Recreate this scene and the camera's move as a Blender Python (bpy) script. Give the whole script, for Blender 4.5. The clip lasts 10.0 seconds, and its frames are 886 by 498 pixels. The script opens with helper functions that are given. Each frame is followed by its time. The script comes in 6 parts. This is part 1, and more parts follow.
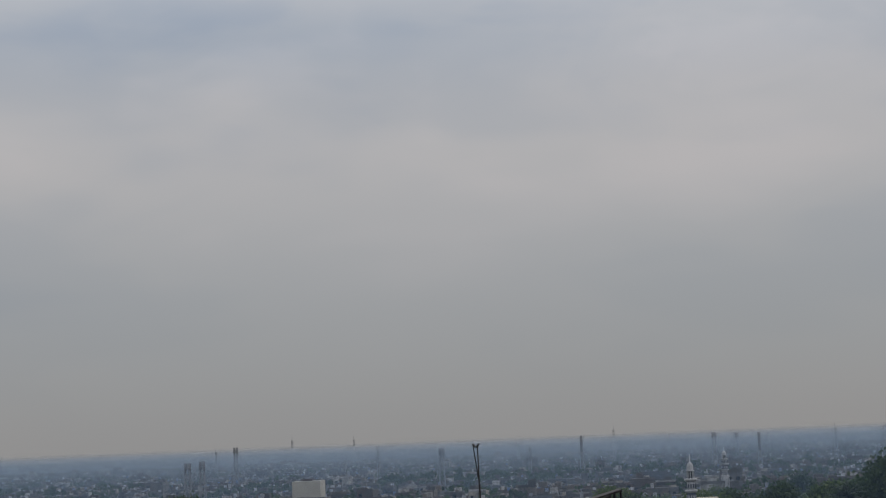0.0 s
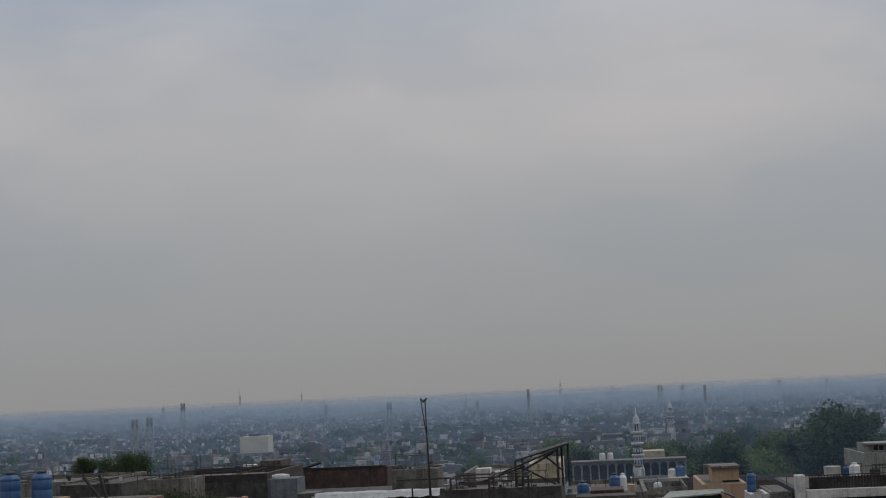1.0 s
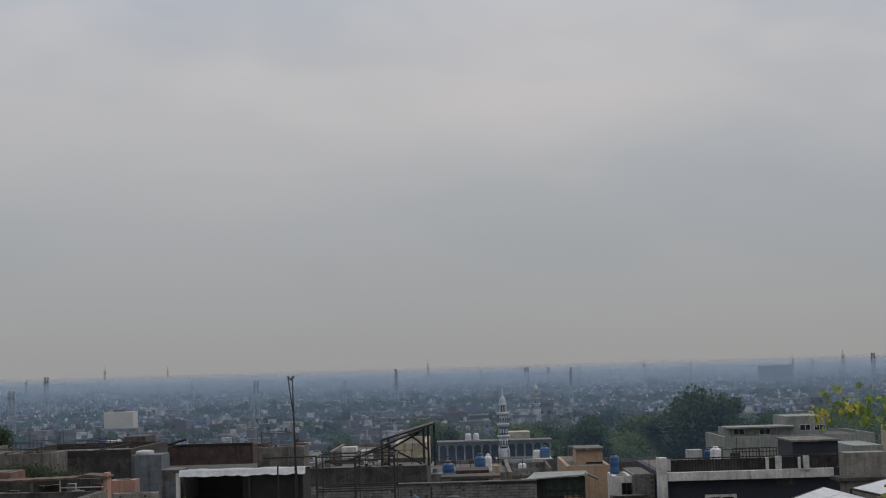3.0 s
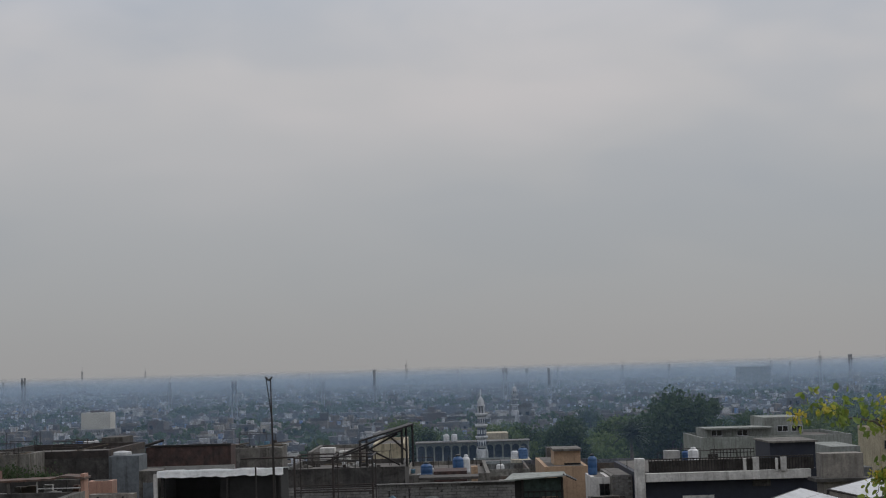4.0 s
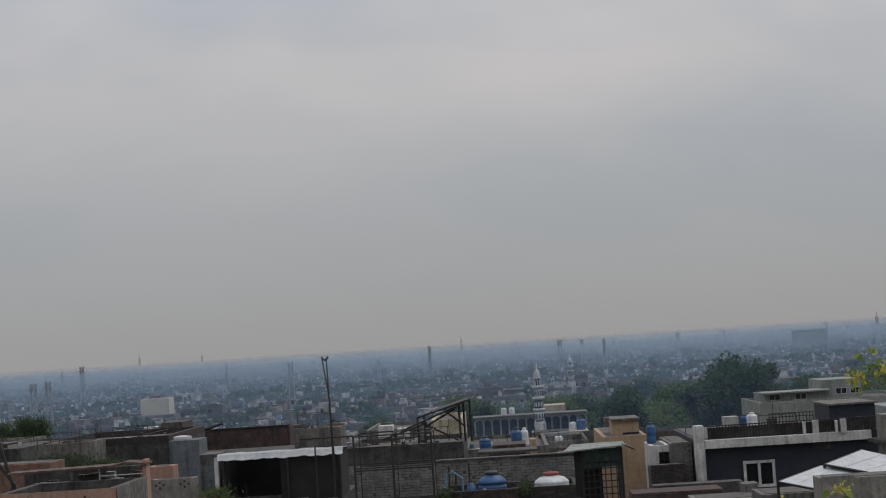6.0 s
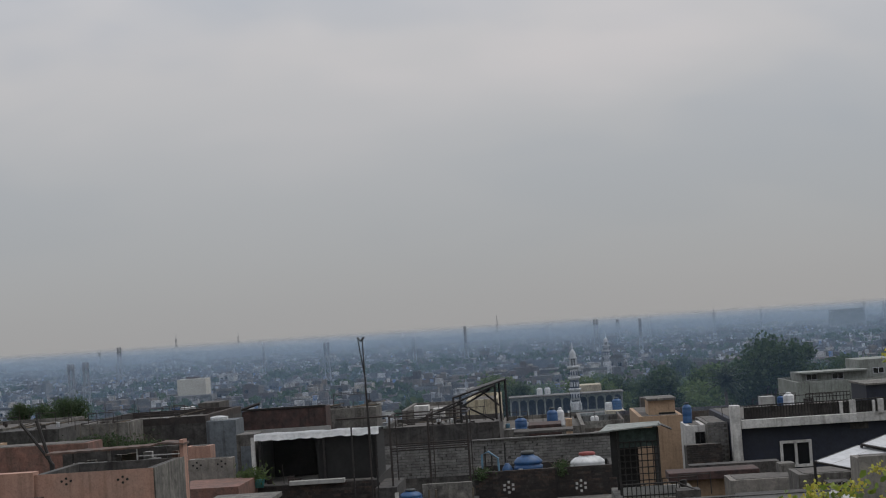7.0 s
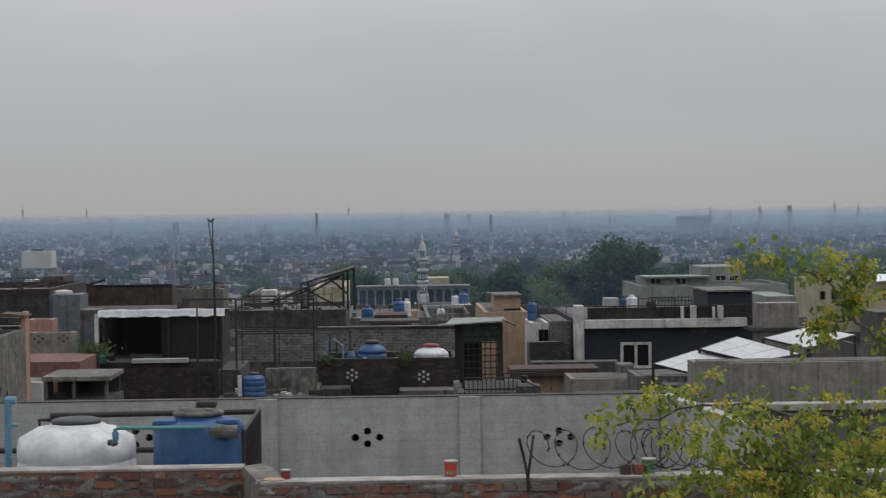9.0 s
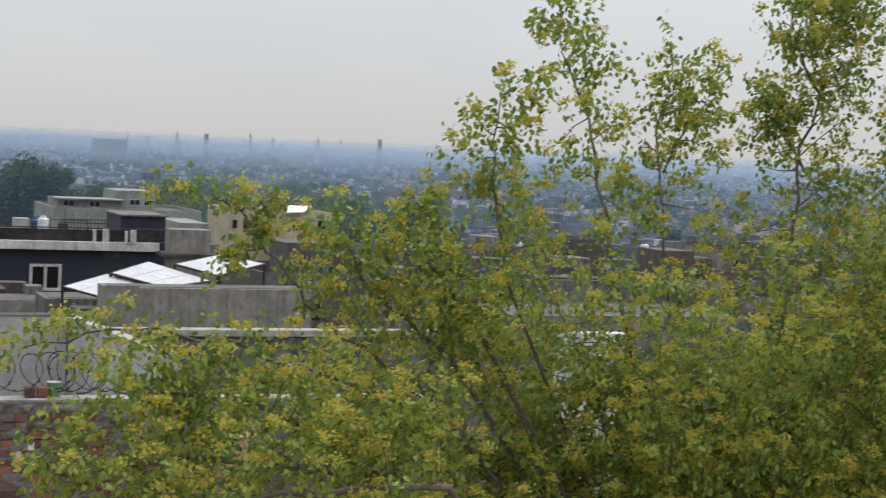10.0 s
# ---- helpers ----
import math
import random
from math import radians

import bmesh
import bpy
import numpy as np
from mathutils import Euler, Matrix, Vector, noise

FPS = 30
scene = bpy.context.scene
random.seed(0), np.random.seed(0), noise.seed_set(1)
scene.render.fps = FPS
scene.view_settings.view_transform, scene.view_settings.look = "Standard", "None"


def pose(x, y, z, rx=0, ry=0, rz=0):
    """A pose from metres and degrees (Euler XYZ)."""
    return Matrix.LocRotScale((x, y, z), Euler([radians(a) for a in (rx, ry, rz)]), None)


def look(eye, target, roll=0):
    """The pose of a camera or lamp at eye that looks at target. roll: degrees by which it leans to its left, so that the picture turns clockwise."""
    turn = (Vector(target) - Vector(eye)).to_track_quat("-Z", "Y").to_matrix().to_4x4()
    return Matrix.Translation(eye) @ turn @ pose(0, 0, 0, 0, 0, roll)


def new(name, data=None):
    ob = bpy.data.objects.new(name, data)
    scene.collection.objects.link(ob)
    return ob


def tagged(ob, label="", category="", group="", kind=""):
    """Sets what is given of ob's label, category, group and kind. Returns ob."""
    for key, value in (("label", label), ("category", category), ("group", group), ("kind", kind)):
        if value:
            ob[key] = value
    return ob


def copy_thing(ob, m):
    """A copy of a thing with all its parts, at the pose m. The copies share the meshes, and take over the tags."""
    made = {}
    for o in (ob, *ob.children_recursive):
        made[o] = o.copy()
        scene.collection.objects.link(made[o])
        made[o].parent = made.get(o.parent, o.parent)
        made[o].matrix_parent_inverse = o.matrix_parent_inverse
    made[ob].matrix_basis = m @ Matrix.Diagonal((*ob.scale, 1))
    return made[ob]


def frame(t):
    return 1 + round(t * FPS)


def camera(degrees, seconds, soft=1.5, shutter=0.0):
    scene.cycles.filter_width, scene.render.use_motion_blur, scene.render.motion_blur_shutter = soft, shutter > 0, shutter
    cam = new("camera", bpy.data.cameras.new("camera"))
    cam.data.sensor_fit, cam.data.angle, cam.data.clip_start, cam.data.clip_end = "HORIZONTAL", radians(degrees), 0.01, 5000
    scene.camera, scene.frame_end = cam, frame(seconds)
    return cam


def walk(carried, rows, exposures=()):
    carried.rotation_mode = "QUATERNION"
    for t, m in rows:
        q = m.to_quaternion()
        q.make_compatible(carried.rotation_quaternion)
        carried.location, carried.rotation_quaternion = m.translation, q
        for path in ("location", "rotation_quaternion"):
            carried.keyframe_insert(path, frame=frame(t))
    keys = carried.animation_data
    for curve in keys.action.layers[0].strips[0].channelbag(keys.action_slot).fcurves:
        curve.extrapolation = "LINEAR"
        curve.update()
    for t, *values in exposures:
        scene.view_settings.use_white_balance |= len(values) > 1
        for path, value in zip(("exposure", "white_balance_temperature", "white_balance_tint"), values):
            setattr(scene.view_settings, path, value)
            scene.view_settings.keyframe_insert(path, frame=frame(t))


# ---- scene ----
# ---------------------------------------------------------------- camera
EYE = Vector((0.0, 0.0, 24.0))
cam = camera(28.0, 10.0, soft=1.1, shutter=0.06)


def aim(yaw, pitch, roll):
    a, e = radians(yaw), radians(pitch)
    return look(EYE, EYE + Vector((-math.sin(a) * math.cos(e), math.cos(a) * math.cos(e), math.sin(e))) * 10, roll)


TURNS = [
    (0, 6.58, 6.29, -2.29),
    (0.5, 6.25, 6.17, -2.53),
    (1, 4.93, 4.76, -2.62),
    (1.5, 3.35, 3.85, -2.51),
    (2, 2.07, 3.85, -2.27),
    (2.5, 1.34, 3.92, -1.93),
    (4, 0.08, 3.95, -1.66),
    (4.5, 0.00, 3.97, -1.75),
    (5, 0.19, 3.90, -2.01),
    (5.5, 0.97, 3.43, -2.93),
    (7, 2.94, 2.66, -3.78),
    (7.5, 3.17, 1.65, -2.76),
    (8, 2.98, 1.59, -1.78),
    (8.5, 2.74, 0.79, -1.24),
    (8.7, 2.49, 0.84, -1.07),
    (8.8, 1.52, 0.60, -1.00),
    (8.9, 0.15, -0.24, -0.87),
    (9, -1.65, -1.08, -0.69),
    (9.1, -3.26, -2.01, -0.40),
    (9.2, -4.79, -3.03, -0.34),
    (9.3, -6.09, -3.88, 0.04),
    (9.5, -8.32, -4.36, 0.31),
    (9.7, -12.09, -4.60, 0.71),
    (9.8, -14.62, -4.37, 1.39),
    (9.9, -17.38, -3.90, 2.06),
    (10, -20.42, -3.19, 2.52),
]
walk(cam, [(t, aim(y, p, r)) for t, y, p, r in TURNS],
     exposures=[(0.0, -0.25), (0.6, -0.35), (1.2, -0.16), (2.5, -0.05), (5.5, -0.05), (8.5, 0.16), (9.0, 0.22), (9.3, 0.58), (9.5, 0.78), (10.0, 0.84)])

# ---------------------------------------------------------------- sky and sun
world = bpy.data.worlds.new("overcast_sky")
scene.world = world
world.use_nodes = True
nt = world.node_tree
nt.nodes.clear()


def node(tree, kind, **settings):
    n = tree.nodes.new(kind)
    for key, value in settings.items():
        if key in n.inputs:
            n.inputs[key].default_value = value
    return n


def ramp(tree, stops, source, interpolation="EASE"):
    n = tree.nodes.new("ShaderNodeValToRGB")
    n.color_ramp.interpolation = interpolation
    while len(n.color_ramp.elements) < len(stops):
        n.color_ramp.elements.new(0.5)
    for e, (p, c) in zip(n.color_ramp.elements, stops):
        e.position, e.color = p, (*c, 1)
    tree.links.new(source, n.inputs[0])
    return n.outputs[0]


coord = node(nt, "ShaderNodeTexCoord").outputs["Generated"]
sep = node(nt, "ShaderNodeSeparateXYZ")
nt.links.new(coord, sep.inputs[0])
# cloud deck: colour by height over the horizon
height = node(nt, "ShaderNodeMapRange")
height.inputs["From Min"].default_value, height.inputs["From Max"].default_value = 0.0, 0.5
nt.links.new(sep.outputs[2], height.inputs["Value"])
deck = ramp(nt, [(0.0, (0.310, 0.304, 0.305)), (0.10, (0.322, 0.331, 0.345)), (0.22, (0.377, 0.387, 0.402)), (0.32, (0.476, 0.468, 0.471)), (0.39, (0.464, 0.470, 0.488)),
                 (0.44, (0.435, 0.463, 0.508)), (0.52, (0.553, 0.565, 0.589)), (1.0, (0.731, 0.75, 0.792))], height.outputs[0], "B_SPLINE")
# long soft bands and billows in the deck
stretch = node(nt, "ShaderNodeMapping")
stretch.inputs["Scale"].default_value = (2.6, 2.6, 7.5)
stretch.inputs["Rotation"].default_value = (0.0, radians(4), 0.0)
stretch.inputs["Location"].default_value = (0.6, 0.2, 0.55)
nt.links.new(coord, stretch.inputs[0])
billow = node(nt, "ShaderNodeTexNoise", Scale=1.5, Detail=3.0, Roughness=0.48, Distortion=0.15)
nt.links.new(stretch.outputs[0], billow.inputs["Vector"])
tone = ramp(nt, [(0.28, (0.84, 0.89, 0.96)), (0.46, (0.97, 0.98, 1.0)), (0.58, (1.07, 1.05, 1.04)), (0.75, (1.17, 1.12, 1.10))], billow.outputs["Fac"])
fade = node(nt, "ShaderNodeMapRange")
fade.inputs["From Min"].default_value, fade.inputs["From Max"].default_value = 0.02, 0.16
fade.inputs["To Min"].default_value = 0.12
nt.links.new(sep.outputs[2], fade.inputs["Value"])
clouds = node(nt, "ShaderNodeMix")
clouds.data_type, clouds.blend_type = "RGBA", "MULTIPLY"
nt.links.new(fade.outputs[0], clouds.inputs[0])
nt.links.new(deck, clouds.inputs[6])
nt.links.new(tone, clouds.inputs[7])
lumps = node(nt, "ShaderNodeTexNoise", Scale=9.0, Detail=4.0, Roughness=0.5, Distortion=0.3)
squash_up = node(nt, "ShaderNodeMapping")
squash_up.inputs["Scale"].default_value = (1.0, 1.0, 2.2)
nt.links.new(coord, squash_up.inputs[0])
nt.links.new(squash_up.outputs[0], lumps.inputs["Vector"])
upper = node(nt, "ShaderNodeMapRange")
upper.inputs["From Min"].default_value, upper.inputs["From Max"].default_value = 0.13, 0.25
nt.links.new(sep.outputs[2], upper.inputs["Value"])
lumpy = node(nt, "ShaderNodeMix")
lumpy.data_type, lumpy.blend_type = "RGBA", "MULTIPLY"
nt.links.new(upper.outputs[0], lumpy.inputs[0])
nt.links.new(clouds.outputs[2], lumpy.inputs[6])
nt.links.new(ramp(nt, [(0.32, (0.90, 0.93, 0.97)), (0.5, (1.0, 1.0, 1.0)), (0.68, (1.11, 1.08, 1.06))], lumps.outputs["Fac"]), lumpy.inputs[7])
sky = node(nt, "ShaderNodeTexSky")
sky.sky_type, sky.sun_disc = "NISHITA", False
sky.sun_elevation, sky.sun_rotation = radians(61), radians(70)
blue = node(nt, "ShaderNodeBackground", Strength=0.006)
nt.links.new(sky.outputs[0], blue.inputs[0])
grey = node(nt, "ShaderNodeBackground", Strength=1.0)
nt.links.new(lumpy.outputs[2], grey.inputs[0])
total = node(nt, "ShaderNodeAddShader")
nt.links.new(blue.outputs[0], total.inputs[0])
nt.links.new(grey.outputs[0], total.inputs[1])
nt.links.new(total.outputs[0], node(nt, "ShaderNodeOutputWorld").inputs[0])

sun = new("sun", bpy.data.lights.new("sun", "SUN"))
sun.data.energy, sun.data.angle, sun.data.color = 1.0, radians(25), (1.0, 0.96, 0.9)
sun.matrix_world = look((38, 34, 95), (0, 20, 20))


# ---------------------------------------------------------------- materials
def material(name, base, second=None, rough=0.85, size=0.6, grain=40.0, bump=0.3, depth=0.01, metal=0.0, spread=(0.35, 0.65),
             streaks=0.0, pieces="", pool=(), third=None, dirt=0.0):
    """A surface with blotches (size: metres), fine grain, and rain streaks; pieces: 'object' or 'island' varies it piece by piece."""
    m = bpy.data.materials.new(name)
    m.use_nodes = True
    t = m.node_tree
    shader = t.nodes["Principled BSDF"]
    shader.inputs["Roughness"].default_value, shader.inputs["Metallic"].default_value = rough, metal
    place = node(t, "ShaderNodeNewGeometry").outputs["Position"]
    second = second or tuple(c * 0.72 for c in base)
    blot = node(t, "ShaderNodeTexNoise", Scale=1.0 / size, Detail=6.0, Roughness=0.62, Distortion=0.4)
    t.links.new(place, blot.inputs["Vector"])
    fine = node(t, "ShaderNodeTexNoise", Scale=grain, Detail=4.0, Roughness=0.6)
    t.links.new(place, fine.inputs["Vector"])
    if pool:
        source = t.nodes.new("ShaderNodeObjectInfo").outputs["Random"] if pieces == "object" else t.nodes.new("ShaderNodeNewGeometry").outputs["Random Per Island"]
        first = ramp(t, [(i / len(pool), c) for i, c in enumerate(pool)], source, "CONSTANT")
    else:
        rgb = node(t, "ShaderNodeRGB")
        rgb.outputs[0].default_value = (*base, 1)
        first = rgb.outputs[0]
    mask = ramp(t, [(spread[0], (0, 0, 0)), (spread[1], (1, 1, 1))], blot.outputs["Fac"])
    mix = node(t, "ShaderNodeMix")
    mix.data_type = "RGBA"
    t.links.new(mask, mix.inputs[0])
    t.links.new(first, mix.inputs[6])
    mix.inputs[7].default_value = (*second, 1)
    out = mix.outputs[2]
    if third:
        big = node(t, "ShaderNodeTexNoise", Scale=0.23 / size, Detail=5.0, Roughness=0.7)
        t.links.new(place, big.inputs["Vector"])
        mix3 = node(t, "ShaderNodeMix")
        mix3.data_type = "RGBA"
        t.links.new(ramp(t, [(0.48, (0, 0, 0)), (0.66, (0.8, 0.8, 0.8))], big.outputs["Fac"]), mix3.inputs[0])
        t.links.new(out, mix3.inputs[6])
        mix3.inputs[7].default_value = (*third, 1)
        out = mix3.outputs[2]
    if streaks:
        squash = node(t, "ShaderNodeMapping")
        squash.inputs["Scale"].default_value = (5.0, 5.0, 0.35)
        t.links.new(place, squash.inputs[0])
        run = node(t, "ShaderNodeTexNoise", Scale=1.2, Detail=4.0)
        t.links.new(squash.outputs[0], run.inputs["Vector"])
        wet = node(t, "ShaderNodeMix")
        wet.data_type, wet.blend_type = "RGBA", "MULTIPLY"
        t.links.new(ramp(t, [(0.45, (0, 0, 0)), (0.75, (streaks,) * 3)], run.outputs["Fac"]), wet.inputs[0])
        t.links.new(out, wet.inputs[6])
        wet.inputs[7].default_value = (0.25, 0.23, 0.2, 1)
        out = wet.outputs[2]
    if dirt:
        soil = node(t, "ShaderNodeTexNoise", Scale=3.4, Detail=9.0, Roughness=0.78, Distortion=0.6)
        t.links.new(place, soil.inputs["Vector"])
        grime = node(t, "ShaderNodeMix")
        grime.data_type, grime.blend_type = "RGBA", "MULTIPLY"
        grime.inputs[0].default_value = dirt
        t.links.new(out, grime.inputs[6])
        t.links.new(ramp(t, [(0.36, (0.3, 0.29, 0.28)), (0.5, (0.85, 0.84, 0.83)), (0.62, (1.3, 1.29, 1.26))], soil.outputs["Fac"]), grime.inputs[7])
        out = grime.outputs[2]
    speck = node(t, "ShaderNodeMix")
    speck.data_type, speck.blend_type = "RGBA", "MULTIPLY"
    speck.inputs[0].default_value = 0.5
    t.links.new(out, speck.inputs[6])
    t.links.new(ramp(t, [(0.3, (0.68, 0.68, 0.68)), (0.6, (1.06, 1.06, 1.06))], fine.outputs["Fac"]), speck.inputs[7])
    t.links.new(speck.outputs[2], shader.inputs["Base Color"])
    if bump:
        b = node(t, "ShaderNodeBump", Strength=bump, Distance=depth)
        t.links.new(fine.outputs["Fac"], b.inputs["Height"])
        t.links.new(b.outputs[0], shader.inputs["Normal"])
    return m


brick_red = material("worn_red_brick", (0.3, 0.09, 0.05), (0.16, 0.157, 0.153), size=0.09, grain=45, bump=1.0, depth=0.015, spread=(0.58, 0.72), dirt=0.4,
                     pieces="object", pool=[(0.20, 0.082, 0.054), (0.145, 0.062, 0.045), (0.24, 0.115, 0.068), (0.10, 0.056, 0.046), (0.15, 0.13, 0.115), (0.21, 0.095, 0.06), (0.17, 0.092, 0.068), (0.14, 0.1, 0.084)])
mortar = material("rough_mortar", (0.19, 0.184, 0.174), (0.115, 0.108, 0.1), size=0.14, grain=40, bump=1.0, depth=0.02, third=(0.17, 0.178, 0.18), dirt=0.5)
brick_dark = material("sooty_brick", (0.062, 0.045, 0.04), (0.03, 0.026, 0.025), size=0.35, grain=14, bump=0.5, depth=0.02, pieces="object", dirt=0.7,
                      pool=[(0.062, 0.043, 0.036), (0.04, 0.031, 0.028), (0.085, 0.058, 0.047), (0.03, 0.026, 0.025), (0.072, 0.06, 0.054)])
mortar_dark = material("sooty_mortar", (0.035, 0.032, 0.03), size=1.0, grain=12, bump=0.4)
block_grey = material("grey_block", (0.2, 0.195, 0.19), (0.13, 0.127, 0.122), size=0.8, grain=12, bump=0.4, pieces="object", dirt=0.6,
                      pool=[(0.2, 0.197, 0.193), (0.175, 0.172, 0.168), (0.22, 0.215, 0.207), (0.16, 0.16, 0.158)])
cement = material("grey_cement_render", (0.385, 0.38, 0.362), (0.305, 0.302, 0.29), size=0.4, grain=30, bump=0.3, depth=0.004, streaks=0.18, third=(0.345, 0.342, 0.33))
# faint courses of the blocks show through the thin render
t = cement.node_tree
flat = node(t, "ShaderNodeSeparateXYZ")
t.links.new(node(t, "ShaderNodeNewGeometry").outputs["Position"], flat.inputs[0])
plane = node(t, "ShaderNodeCombineXYZ")
t.links.new(flat.outputs[0], plane.inputs[0])
t.links.new(flat.outputs[2], plane.inputs[1])
course = node(t, "ShaderNodeTexBrick", Scale=1.0)
course.inputs["Brick Width"].default_value, course.inputs["Row Height"].default_value, course.inputs["Mortar Size"].default_value = 0.31, 0.105, 0.012
course.inputs["Color1"].default_value, course.inputs["Color2"].default_value, course.inputs["Mortar"].default_value = (1, 1, 1, 1), (0.9, 0.9, 0.9, 1), (0.8, 0.8, 0.8, 1)
course.inputs["Mortar Smooth"].default_value = 1.0
t.links.new(plane.outputs[0], course.inputs["Vector"])
shader = t.nodes["Principled BSDF"]
show = node(t, "ShaderNodeMix")
show.data_type, show.blend_type = "RGBA", "MULTIPLY"
show.inputs[0].default_value = 0.55
t.links.new(shader.inputs["Base Color"].links[0].from_socket, show.inputs[6])
t.links.new(course.outputs["Color"], show.inputs[7])
t.links.new(show.outputs[2], shader.inputs["Base Color"])
cement_top = material("pale_cement_cap", (0.36, 0.345, 0.315), (0.2, 0.185, 0.17), size=0.3, grain=30)
concrete_old = material("weathered_concrete", (0.20, 0.19, 0.172), (0.11, 0.105, 0.098), size=0.7, grain=16, streaks=0.75, third=(0.10, 0.094, 0.088), dirt=0.75)
# also serves as painted shade inside open rooms and recesses
concrete_dark = material("blackened_and_shaded_concrete", (0.075, 0.071, 0.068), (0.036, 0.034, 0.033), size=0.6, grain=15, streaks=0.6, third=(0.1, 0.09, 0.082), dirt=0.8)
pink_plaster = material("faded_pink_plaster", (0.40, 0.235, 0.178), (0.37, 0.212, 0.16), size=0.9, grain=25, streaks=0.35, third=(0.31, 0.205, 0.165), dirt=0.22)
red_plaster = material("red_oxide_plaster", (0.085, 0.047, 0.042), (0.05, 0.036, 0.034), size=0.5, grain=20, streaks=0.5, dirt=0.7)
tan_plaster = material("ochre_plaster", (0.42, 0.29, 0.19), (0.36, 0.25, 0.165), size=1.2, grain=10, streaks=0.35, dirt=0.25)
cream_plaster = material("cream_plaster", (0.47, 0.415, 0.30), (0.39, 0.345, 0.25), size=1.5, grain=8, streaks=0.6, dirt=0.4)
white_paint = material("white_paint", (0.60, 0.59, 0.57), (0.46, 0.45, 0.435), size=0.8, grain=12, streaks=0.45, dirt=0.3)
navy_paint = material("navy_paint", (0.012, 0.016, 0.032), (0.018, 0.022, 0.036), size=0.8, grain=12, rough=0.7, dirt=0.4)
wood_dark = material("weathered_timber", (0.11, 0.085, 0.06), (0.07, 0.06, 0.048), size=0.4, grain=25)
pale_house = material("pale_grey_plaster", (0.28, 0.30, 0.285), (0.20, 0.215, 0.20), size=1.6, grain=6, streaks=0.5, dirt=0.35)
roof_pink = material("pinkish_roof_screed", (0.38, 0.26, 0.23), (0.3, 0.24, 0.22), size=0.5, grain=30)
roof_dust = material("dusty_roof", (0.12, 0.11, 0.1), (0.075, 0.07, 0.064), size=1.2, grain=6, dirt=0.7)
steel_dark = material("rusty_dark_steel", (0.022, 0.021, 0.021), (0.034, 0.029, 0.027), size=0.4, grain=30, rough=0.6, metal=0.3)
steel_rust = material("rust_brown_steel", (0.04, 0.029, 0.026), (0.03, 0.026, 0.025), size=0.5, grain=30, rough=0.7, metal=0.2)
wire = material("dull_razor_wire", (0.035, 0.035, 0.036), (0.05, 0.045, 0.04), size=0.2, grain=40, rough=0.6, metal=0.3)
plastic_white = material("white_tank_plastic", (0.60, 0.61, 0.62), (0.5, 0.51, 0.52), size=0.9, grain=6, rough=0.42, bump=0.05, streaks=0.25, dirt=0.15)
plastic_blue = material("blue_tank_plastic", (0.013, 0.07, 0.20), (0.025, 0.085, 0.20), size=0.3, grain=20, rough=0.5, bump=0.05, streaks=0.4, dirt=0.35)
plastic_black = material("black_plastic_lid", (0.03, 0.035, 0.035), size=0.3, grain=20, rough=0.5)
pipe_teal = material("teal_plastic_pipe", (0.05, 0.22, 0.22), (0.1, 0.25, 0.25), size=0.2, rough=0.45)
pipe_blue = material("pale_blue_pipe", (0.13, 0.26, 0.36), size=0.3, rough=0.5)
tarp_white = material("white_tarpaulin", (0.78, 0.79, 0.8), (0.66, 0.68, 0.7), size=0.5, grain=8, rough=0.55, bump=0.5, depth=0.03)
panel_sheen = material("solar_panel_glass", (0.50, 0.51, 0.525), (0.44, 0.45, 0.465), size=2.5, grain=4, rough=0.42, bump=0.02, dirt=0.12)
# black cloth, also painted as the shade in holes and in the shed
shade_dark = material("black_cloth_and_painted_shade", (0.010, 0.010, 0.010), (0.016, 0.016, 0.016), size=0.6, grain=30, dirt=0.5)
green_cloth = material("dark_green_net", (0.055, 0.08, 0.075), (0.035, 0.055, 0.05), size=0.2, grain=25, dirt=0.8)
pane_dark = material("dark_window_pane", (0.012, 0.014, 0.017), size=1.0, rough=0.12, bump=0)
tower_sheet = material("dull_blue_grey_sheet", (0.145, 0.165, 0.185), (0.11, 0.125, 0.14), size=0.8, grain=8, streaks=0.6, dirt=0.45)
rust_sheet = material("rust_brown_sheet", (0.13, 0.075, 0.055), (0.09, 0.07, 0.062), size=0.3, grain=30, streaks=0.3, dirt=0.7)
blank_cream = material("blank_cream_paint", (0.54, 0.51, 0.43), (0.47, 0.44, 0.37), size=4.0, grain=2, bump=0, streaks=0.2)
roof_red = material("dull_red_roof", (0.20, 0.10, 0.078), (0.14, 0.085, 0.07), size=0.5, grain=20, streaks=0.3, dirt=0.6)
palm_leaf = material("dark_palm_frond", (0.018, 0.034, 0.018), (0.028, 0.046, 0.024), size=1.5, grain=4, bump=0, rough=0.7)
pale_concrete = material("bare_pale_concrete", (0.26, 0.24, 0.213), (0.19, 0.176, 0.16), size=0.7, grain=16, streaks=0.55, dirt=0.45)
orange_tin = material("orange_paint_tin", (0.5, 0.08, 0.03), (0.3, 0.05, 0.03), size=0.08, rough=0.5)
red_tin = material("dull_red_pot", (0.25, 0.05, 0.045), size=0.08, rough=0.6)
green_tin = material("green_bucket", (0.1, 0.25, 0.11), (0.13, 0.28, 0.14), size=0.1, rough=0.5)
